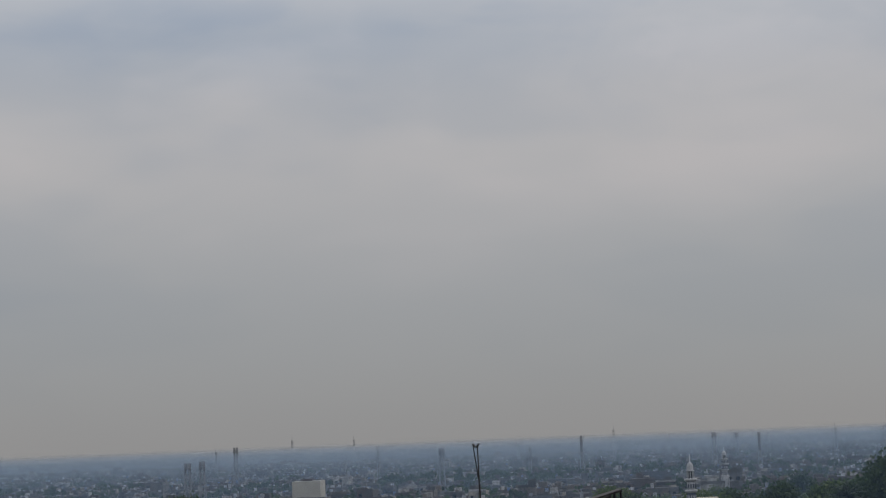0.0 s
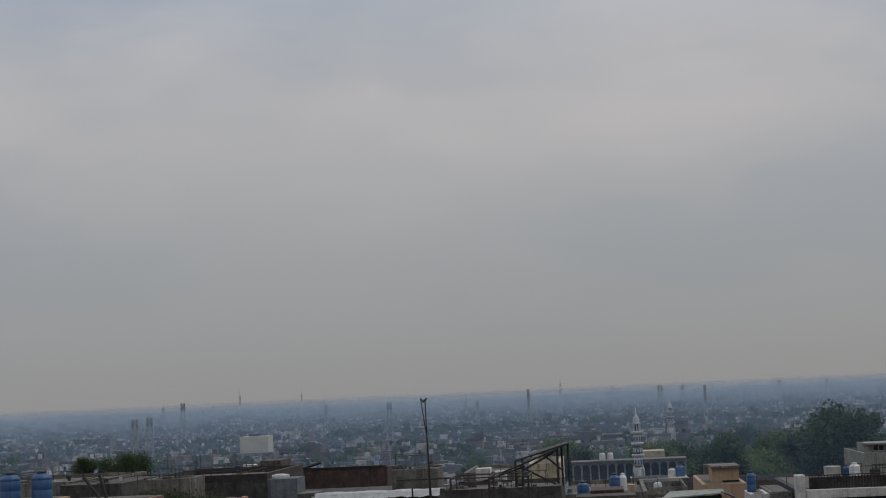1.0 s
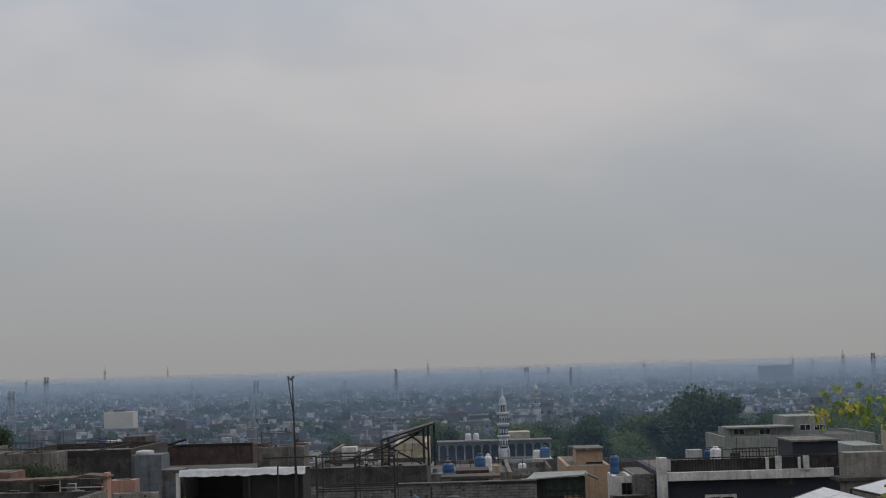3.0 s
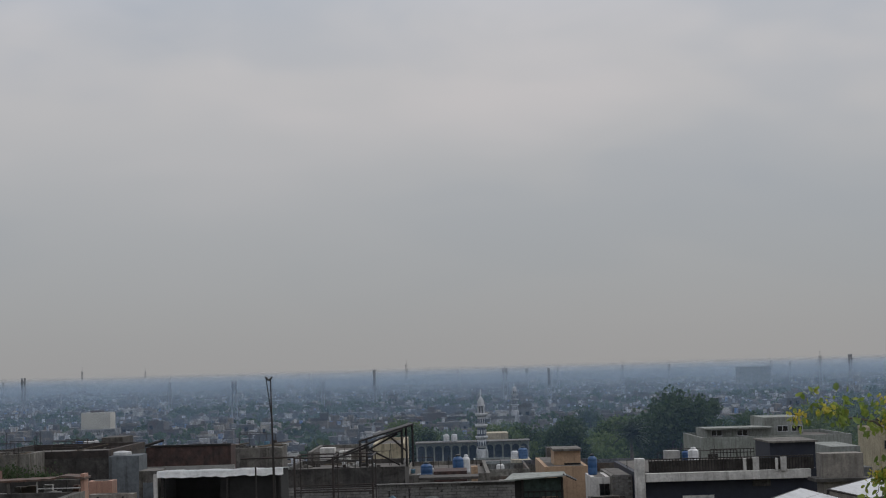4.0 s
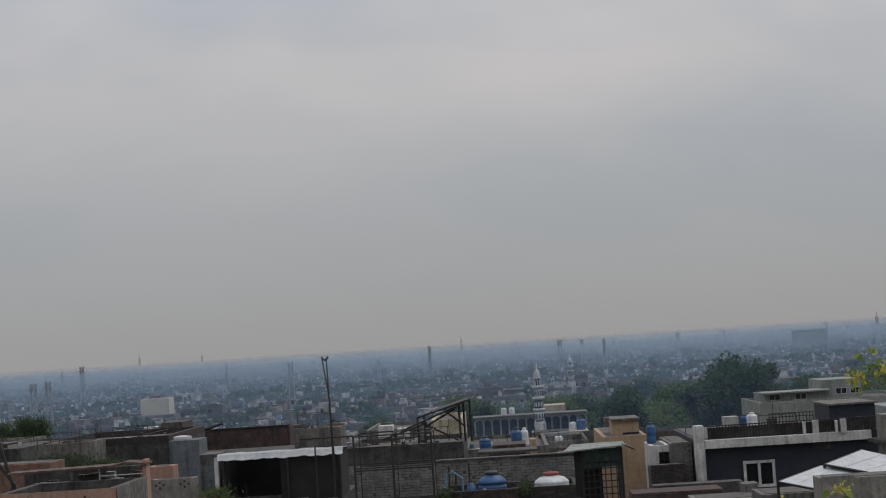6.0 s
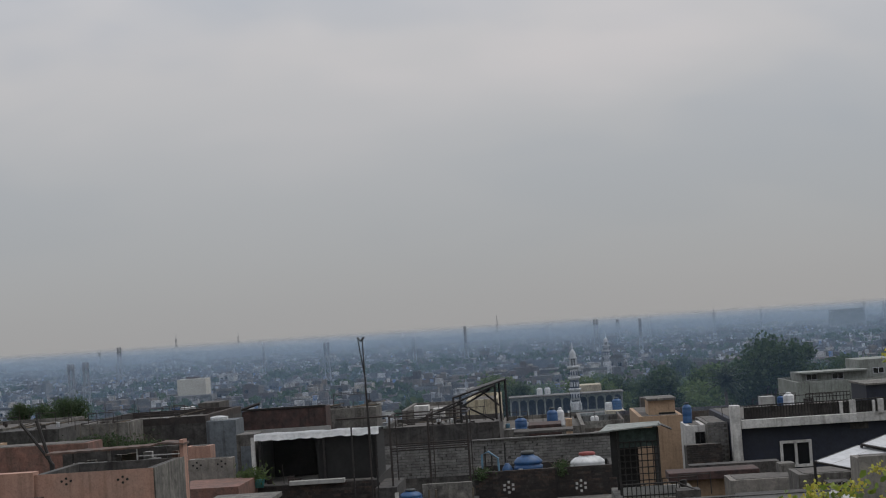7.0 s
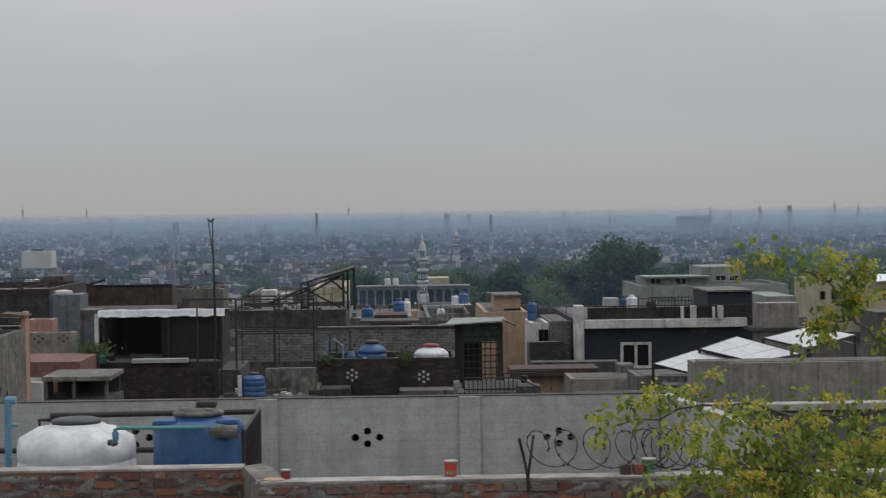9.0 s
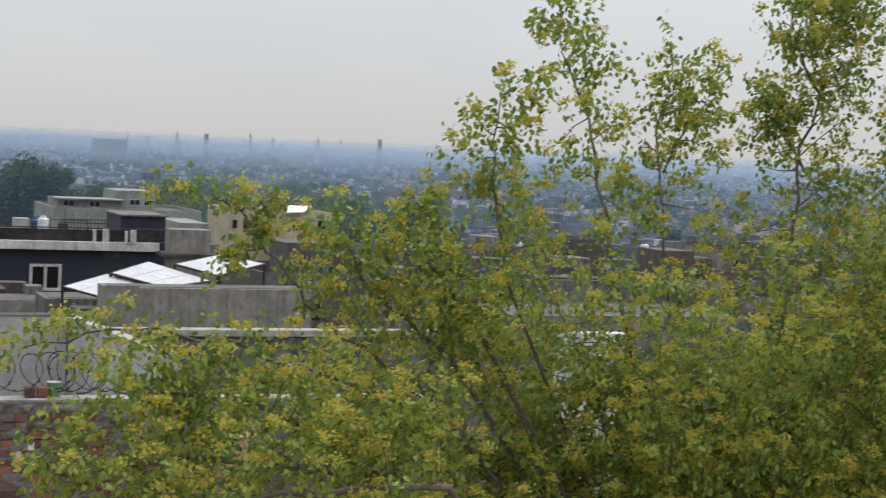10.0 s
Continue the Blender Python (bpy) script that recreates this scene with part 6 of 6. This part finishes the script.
def minaret(x, y, top, base, r, label):
    m = thing("minaret", label, "minaret", x, y, 0)
    h = top - base
    bm = bmesh.new()
    lathe(bm, x, y, 0, [(r * 1.3, 0), (r * 1.3, base), (r * 1.28, base + 0.15 * h), (r * 1.05, base + 0.18 * h)], 8)
    part("plinth", bm, minaret_white, m)
    for k in range(4):
        a = math.pi / 4 + k * math.pi / 2
        bm = bmesh.new()
        lathe(bm, x + 1.35 * r * math.cos(a), y + 1.35 * r * math.sin(a), base - 2, [(0.2, 0), (0.2, 2 + 0.14 * h), (0.24, 2 + 0.15 * h), (0.02, 2 + 0.21 * h)], 8)
        part("turret", bm, minaret_white, m)
    z = base + 0.2 * h
    for k, f in enumerate((0.13, 0.13, 0.12)):
        bm = bmesh.new()
        lathe(bm, x, y, z, [(r * (1.0 - 0.07 * k), 0), (r * (0.98 - 0.07 * k), f * h)], 10)
        part("shaft", bm, (minaret_white, minaret_blue)[k % 2], m)
        for j in range(5):
            a = -math.pi / 2 + (j - 2) * 0.63
            q = r * (1.0 - 0.07 * k)
            part("niche", boxed(x + q * math.cos(a) - 0.12, x + q * math.cos(a) + 0.12, y + q * math.sin(a) - 0.03, y + q * math.sin(a) + 0.1, z + 0.25 * f * h, z + 0.75 * f * h), minaret_blue if k % 2 == 0 else minaret_white, m)
        z += f * h
        bm = bmesh.new()
        lathe(bm, x, y, z, [(r * 1.0, 0), (r * 1.3, 0.02 * h), (r * 1.34, 0.03 * h), (r * 1.34, 0.05 * h), (r * 0.9, 0.052 * h)], 12)
        part("balcony", bm, minaret_white, m)
        z += 0.045 * h
    for k in range(8):
        a = 2 * math.pi * k / 8
        bm = bmesh.new()
        tube(bm, [(x + r * 0.7 * math.cos(a), y + r * 0.7 * math.sin(a), z), (x + r * 0.7 * math.cos(a), y + r * 0.7 * math.sin(a), z + 0.11 * h)], 0.11, 6)
        part("column", bm, minaret_white, m)
    bm = bmesh.new()
    lathe(bm, x, y, z, [(r * 0.42, 0), (r * 0.42, 0.11 * h)], 8)
    part("core", bm, pane_dark, m)
    z += 0.11 * h
    bm = bmesh.new()
    lathe(bm, x, y, z, [(r * 0.9, 0), (r * 0.92, 0.012 * h), (r * 0.62, 0.03 * h), (r * 0.74, 0.06 * h), (r * 0.6, 0.1 * h), (r * 0.25, 0.135 * h), (0.09, 0.15 * h), (0.05, top - z + 0.9)], 16)
    part("dome", bm, minaret_white, m, "bulbous white dome with a finial")


minaret(5.14, 298, 20.01, 8.92, 0.78, "tiered white and pale blue minaret")
minaret(20.30, 560, 19.05, 9.60, 1.0, "distant slender grey-white minaret")
for k in range(2):
    x = (-0.77, 0.57)[k]
    water_tank(x, 302, mz1 + 0.3, 0.5, 1.25, plastic_white, "white water tank on the mosque roof")
water_tank(7.99, 225, 12.77, 0.5, 1.1, plastic_white, "white water tank on the white house")
water_tank(8.99, 225, 12.76, 0.62, 1.45, plastic_blue, "blue water tank on the white house")
strip("roof_room", "pale roof room beside the white house", "building", 7.51, 9.80, 222, 228, 2, 12.81, cream_plaster)

# ---------------------------------------------------------------- pale houses to the side of the trees
hq = flat_house("wide pale grey house with ledges and small windows", 23.92, 38.12, 170, 184, 17.00, pale_house, 0.3)
part("upper_storey", boxed(25.23, 31.55, 176, 184, 16.72, 17.56), pale_house, hq)
part("roof_room", boxed(31.23, 35.06, 178, 186, 16.58, 18.52), pale_house, hq)
part("ledge", boxed(24.92, 31.54, 175.2, 180, 17.56, 17.70), pale_house, hq, "pale projecting roof ledge")
for k in range(4):
    x = (26.18, 28.72, 33.06, 34.49)[k]
    y, zc = (176, 176, 178, 178)[k], (17.20, 17.16, 17.38, 17.36)[k]
    window_on(hq, x - 0.5, x + 0.5, zc - 0.25, zc + 0.25, y, minaret_white, 1, 0.06)
hc = flat_house("cream two-storey house with dark windows", 45.54, 51.52, 190, 200, 16.65, cream_plaster, 0.6)
for k in range(4):
    x = 46.31 + k * 1.25
    zc = 14.91
    window_on(hc, x - 0.22, x + 0.22, zc - 0.4, zc + 0.4, 190, concrete_old, 0, 0.08)
hc2 = flat_house("cream house with a white sheet roof", 50.44, 56.60, 186, 196, 16.56, cream_plaster, 0.2)
for k in range(2):
    x = (52.20, 55.03)[k]
    zc = 15.15
    window_on(hc2, x - 0.35, x + 0.35, zc - 0.5, zc + 0.5, 186, concrete_old, 0, 0.1)
bm = bmesh.new()
slab(bm, [(50.34, 185, 16.54), (52.53, 185, 16.66), (55.09, 190, 17.14), (52.01, 190, 17.14)], 0.1)
part("sheet_roof", bm, tarp_white, hc2, "white sheet roof")
strip("tank_house", "dark flat roof room with white stripes", "building", 27.58, 29.74, 130, 138, 8, 17.75, pale_house)

# ---------------------------------------------------------------- town: single houses, nearest rows
rng = random.Random(77)
taken = [(5.14, 298, 14), (31.20, 250, 7), (16.11, 265, 6), (29.11, 178, 13), (50.12, 192, 11), (6.98, 234, 7)]
for y0 in range(112, 285, 17):
    x = -0.46 * y0
    while x < 0.72 * y0:
        w, d = rng.uniform(5.5, 10.5), rng.uniform(7, 12)
        y = y0 + rng.uniform(-3, 3)
        cx = x + w / 2
        x += w + rng.choice((0.1, 0.1, 1.2, 3.5))
        if any(abs(cx - a) < r + w / 2 and abs(y - b) < r + 6 for a, b, r in taken) or (-0.04 < cx / y < 0.34 and y > 235 and rng.random() < 0.8):
            continue
        base = terrain(cx, y)
        top = base + rng.choice((3.6, 4.2, 6.8, 7.4, 7.8, 8.4))
        if y < 180:
            top = min(top, 24 - y * 0.072)
        top = min(top, 24 - y * (0.040 if cx < 0.3 * y else 0.05))
        if top < base + 2.5:
            top = base + 2.5
        h = flat_house(rng.choice(("plain plastered town house with a flat roof", "unpainted brick and plaster town house", "weathered concrete town house with roof wall")),
                       cx - w / 2, cx + w / 2, y - d / 2, y + d / 2, top, town_house_wall, rng.uniform(0.5, 1.0), ground=base - 0.5, name="town_house", group="town houses")
        if rng.random() < 0.55:
            sx = cx + rng.uniform(-0.25, 0.2) * w
            part("stair_room", boxed(sx - 1.3, sx + 1.3, y + d * 0.05, y + d * 0.4, top - 0.9, top + rng.uniform(1.0, 1.7)), town_house_wall, h)
        if y < 330:
            for k in range(rng.randint(1, 3)):
                wx = cx - w / 2 + w * (k + 0.7) / 3.4
                zc = top - rng.uniform(2.0, 2.4)
                part("window", boxed(wx - 0.5, wx + 0.5, y - d / 2 - 0.03, y - d / 2 + 0.05, zc - 0.5, zc + 0.5), pane_dark, h)
        if rng.random() < 0.5 and y < 250:
            tz = top - 0.75
            tx, ty = cx + rng.uniform(-0.35, 0.35) * w, y - d * rng.uniform(0.0, 0.35)
            water_tank(tx, ty, tz, rng.uniform(0.42, 0.6), rng.uniform(1.0, 1.5), rng.choice((plastic_white, plastic_blue, plastic_white)), "plastic water tank on a town roof")


far_tank = material("dusty_tank_plastic", (0.42, 0.43, 0.45), (0.3, 0.31, 0.33), size=2.0, grain=2, bump=0, pieces="island", pool=[(0.62, 0.63, 0.65), (0.3, 0.3, 0.3), (0.08, 0.17, 0.36), (0.5, 0.48, 0.45)])


# ---------------------------------------------------------------- town: the countless houses of the plain
def add_box(v, f, x0, x1, y0, y1, z0, z1):
    i = len(v)
    v += [(x0, y0, z0), (x1, y0, z0), (x1, y1, z0), (x0, y1, z0), (x0, y0, z1), (x1, y0, z1), (x1, y1, z1), (x0, y1, z1)]
    f += [(i, i + 1, i + 5, i + 4), (i + 1, i + 2, i + 6, i + 5), (i + 2, i + 3, i + 7, i + 6), (i + 3, i, i + 4, i + 7), (i + 4, i + 5, i + 6, i + 7)]


hb_x = -127.11
v, f, wv, wf, tv, tf, lv, lf = [], [], [], [], [], [], [], []
y0 = 290.0
while y0 < 4100:
    step = 12 + y0 * 0.012
    x = -0.5 * y0
    while x < 0.78 * y0:
        w = rng.uniform(3.4, 8.5) * (1 + y0 / 6000)
        y = y0 + rng.uniform(-0.4, 0.4) * step
        d = rng.uniform(7, 12)
        if -0.04 < x / y0 < 0.36 and y0 < 480 and rng.random() < 0.8:
            x += w
            continue
        if 545 < y0 < 640 and abs(x + w / 2 - hb_x * y / 640) < 11:
            x += w
            continue
        if rng.random() < 0.2 + 0.16 * (noise.noise((x * 0.006, y * 0.004, 1.7)) > 0.1):
            r = rng.uniform(2.5, 5)
            hh = rng.uniform(5, 9.5)
            for _ in range(60 if y0 < 1200 else 18):
                o = rand_dir(rng)
                c = Vector((x + r + o.x * r, y + o.y * r, hh * 0.62 + o.z * hh * 0.38))
                leaf(lv, lf, c, rand_dir(rng), rand_dir(rng), rng.uniform(1.2, 2.4), rng.uniform(0.5, 1.1))
            x += 2 * r
            continue
        h = rng.choice((3.0, 3.4, 3.8, 4.2, 6.2, 6.6, 7.0)) if rng.random() < 0.98 else rng.uniform(8, 11)
        add_box(v, f, x, x + w, y - d / 2, y + d / 2, -0.5, h)
        if rng.random() < 0.6:
            a = x + rng.uniform(0, 0.6) * w
            add_box(v, f, a, a + rng.uniform(2, 3.5), y, y + 3, h - 0.1, h + rng.uniform(1.2, 2.6))
        if rng.random() < 0.5:
            add_box(v, f, x, x + w, y - d / 2, y - d / 2 + 0.3, h - 0.1, h + rng.uniform(0.5, 1.0))
        for _ in range(2 if y0 < 1500 else 1):
            a, b = x + rng.uniform(0, 0.8) * w, y + rng.uniform(-0.5, 0.2) * d
            add_box(v, f, a, a + rng.uniform(0.8, 3.0), b, b + rng.uniform(0.5, 3), h - 0.1, h + rng.uniform(0.3, 1.6))
        if y0 < 2200:
            for _ in range(rng.choice((0, 0, 1, 1, 2))):
                a, b = x + rng.uniform(0.1, 0.8) * w, y - rng.uniform(0, 0.4) * d
                add_box(tv, tf, a, a + 1.1, b, b + 1.1, h - 0.1, h + rng.uniform(1.1, 1.9))
            for fl in range(int(h // 3.2)):
                for k in range(rng.randint(1, 3)):
                    a = x + w * (k + 0.4) / 3.3
                    z = fl * 3.2 + 1.3
                    add_box(wv, wf, a, a + rng.uniform(0.6, 1.3), y - d / 2 - 0.08, y - d / 2 + 0.1, z, z + rng.uniform(0.8, 1.4))
        x += w + rng.choice((0.2, 0.2, 1.5, 5.0))
    y0 += step
for name, a, b, mat, label, cat in (("far_houses", v, f, city_wall, "countless flat-roofed town houses reaching to the horizon", "houses"), ("far_windows", wv, wf, pane_dark, "dark windows of the distant houses", "windows"),
                                    ("far_water_tanks", tv, tf, far_tank, "pale water tanks on the distant roofs", "water tanks"), ("far_trees", lv, lf, far_leaf, "dark trees scattered among the distant houses", "trees")):
    tagged(new(name, soup(name, a, b, mat)), label, cat, "", "stuff")

hbx = thing("blank_building", "large building with a blank cream side wall", "building", -127.11, 640, 0)
part("wall", boxed(-132.54, -122.08, 640, 650, 0, 12.91), blank_cream, hbx, "blank cream wall")
part("roof_room", boxed(-130.08, -126.03, 645, 650, 12.62, 13.64), red_plaster, hbx)
flat_house("low dusty houses in front of the blank wall", -134.0, -116.5, 620, 630, 7.4, town_house_wall, 0.02, ground=0)
flat_house("long grey office block on the plain", 244.34, 270.81, 1500, 1520, 20.71, pale_house, 0.8, ground=0)

# ---------------------------------------------------------------- masts and towers
def mast(x, y, top, half, label, head="aerials", base=0.0):
    m = thing("telecom_mast", label, "mast", x, y, base, "masts on the plain")
    h = top - base
    legs = bmesh.new()
    for sx, sy in ((-1, -1), (1, -1), (1, 1), (-1, 1)):
        tube(legs, [(x + sx * half * 1.5, y + sy * half * 1.5, base), (x + sx * half * 0.7, y + sy * half * 0.7, top)], half * 0.16, 4)
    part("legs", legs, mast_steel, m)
    brace = bmesh.new()
    steps = max(5, int(h / (half * 3.2)))
    for k in range(steps):
        a, b = base + h * k / steps, base + h * (k + 1) / steps
        ra, rb = half * (1.5 - 0.8 * k / steps), half * (1.5 - 0.8 * (k + 1) / steps)
        s = 1 if k % 2 else -1
        tube(brace, [(x - s * ra, y - ra, a), (x + s * rb, y - rb, b)], half * 0.11, 4)
        tube(brace, [(x + s * ra, y + ra, a), (x - s * rb, y + rb, b)], half * 0.11, 4)
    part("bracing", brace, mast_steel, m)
    if head == "aerials":
        for k in range(6):
            a = k * math.pi / 3
            q = half * 1.2
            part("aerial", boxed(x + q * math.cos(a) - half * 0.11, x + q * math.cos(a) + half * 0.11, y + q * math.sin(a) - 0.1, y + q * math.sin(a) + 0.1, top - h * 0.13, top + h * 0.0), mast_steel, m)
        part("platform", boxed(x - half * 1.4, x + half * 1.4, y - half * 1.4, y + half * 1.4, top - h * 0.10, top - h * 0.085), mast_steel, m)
    elif head == "drum":
        bm = bmesh.new()
        lathe(bm, x, y, top - h * 0.36, [(half * 0.5, 0), (half * 0.85, h * 0.03), (half * 1.0, h * 0.33), (half * 0.7, h * 0.36)], 12)
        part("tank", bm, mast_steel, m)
    else:
        bm = bmesh.new()
        tube(bm, [(x, y, top), (x, y, top + h * 0.12)], half * 0.15, 4)
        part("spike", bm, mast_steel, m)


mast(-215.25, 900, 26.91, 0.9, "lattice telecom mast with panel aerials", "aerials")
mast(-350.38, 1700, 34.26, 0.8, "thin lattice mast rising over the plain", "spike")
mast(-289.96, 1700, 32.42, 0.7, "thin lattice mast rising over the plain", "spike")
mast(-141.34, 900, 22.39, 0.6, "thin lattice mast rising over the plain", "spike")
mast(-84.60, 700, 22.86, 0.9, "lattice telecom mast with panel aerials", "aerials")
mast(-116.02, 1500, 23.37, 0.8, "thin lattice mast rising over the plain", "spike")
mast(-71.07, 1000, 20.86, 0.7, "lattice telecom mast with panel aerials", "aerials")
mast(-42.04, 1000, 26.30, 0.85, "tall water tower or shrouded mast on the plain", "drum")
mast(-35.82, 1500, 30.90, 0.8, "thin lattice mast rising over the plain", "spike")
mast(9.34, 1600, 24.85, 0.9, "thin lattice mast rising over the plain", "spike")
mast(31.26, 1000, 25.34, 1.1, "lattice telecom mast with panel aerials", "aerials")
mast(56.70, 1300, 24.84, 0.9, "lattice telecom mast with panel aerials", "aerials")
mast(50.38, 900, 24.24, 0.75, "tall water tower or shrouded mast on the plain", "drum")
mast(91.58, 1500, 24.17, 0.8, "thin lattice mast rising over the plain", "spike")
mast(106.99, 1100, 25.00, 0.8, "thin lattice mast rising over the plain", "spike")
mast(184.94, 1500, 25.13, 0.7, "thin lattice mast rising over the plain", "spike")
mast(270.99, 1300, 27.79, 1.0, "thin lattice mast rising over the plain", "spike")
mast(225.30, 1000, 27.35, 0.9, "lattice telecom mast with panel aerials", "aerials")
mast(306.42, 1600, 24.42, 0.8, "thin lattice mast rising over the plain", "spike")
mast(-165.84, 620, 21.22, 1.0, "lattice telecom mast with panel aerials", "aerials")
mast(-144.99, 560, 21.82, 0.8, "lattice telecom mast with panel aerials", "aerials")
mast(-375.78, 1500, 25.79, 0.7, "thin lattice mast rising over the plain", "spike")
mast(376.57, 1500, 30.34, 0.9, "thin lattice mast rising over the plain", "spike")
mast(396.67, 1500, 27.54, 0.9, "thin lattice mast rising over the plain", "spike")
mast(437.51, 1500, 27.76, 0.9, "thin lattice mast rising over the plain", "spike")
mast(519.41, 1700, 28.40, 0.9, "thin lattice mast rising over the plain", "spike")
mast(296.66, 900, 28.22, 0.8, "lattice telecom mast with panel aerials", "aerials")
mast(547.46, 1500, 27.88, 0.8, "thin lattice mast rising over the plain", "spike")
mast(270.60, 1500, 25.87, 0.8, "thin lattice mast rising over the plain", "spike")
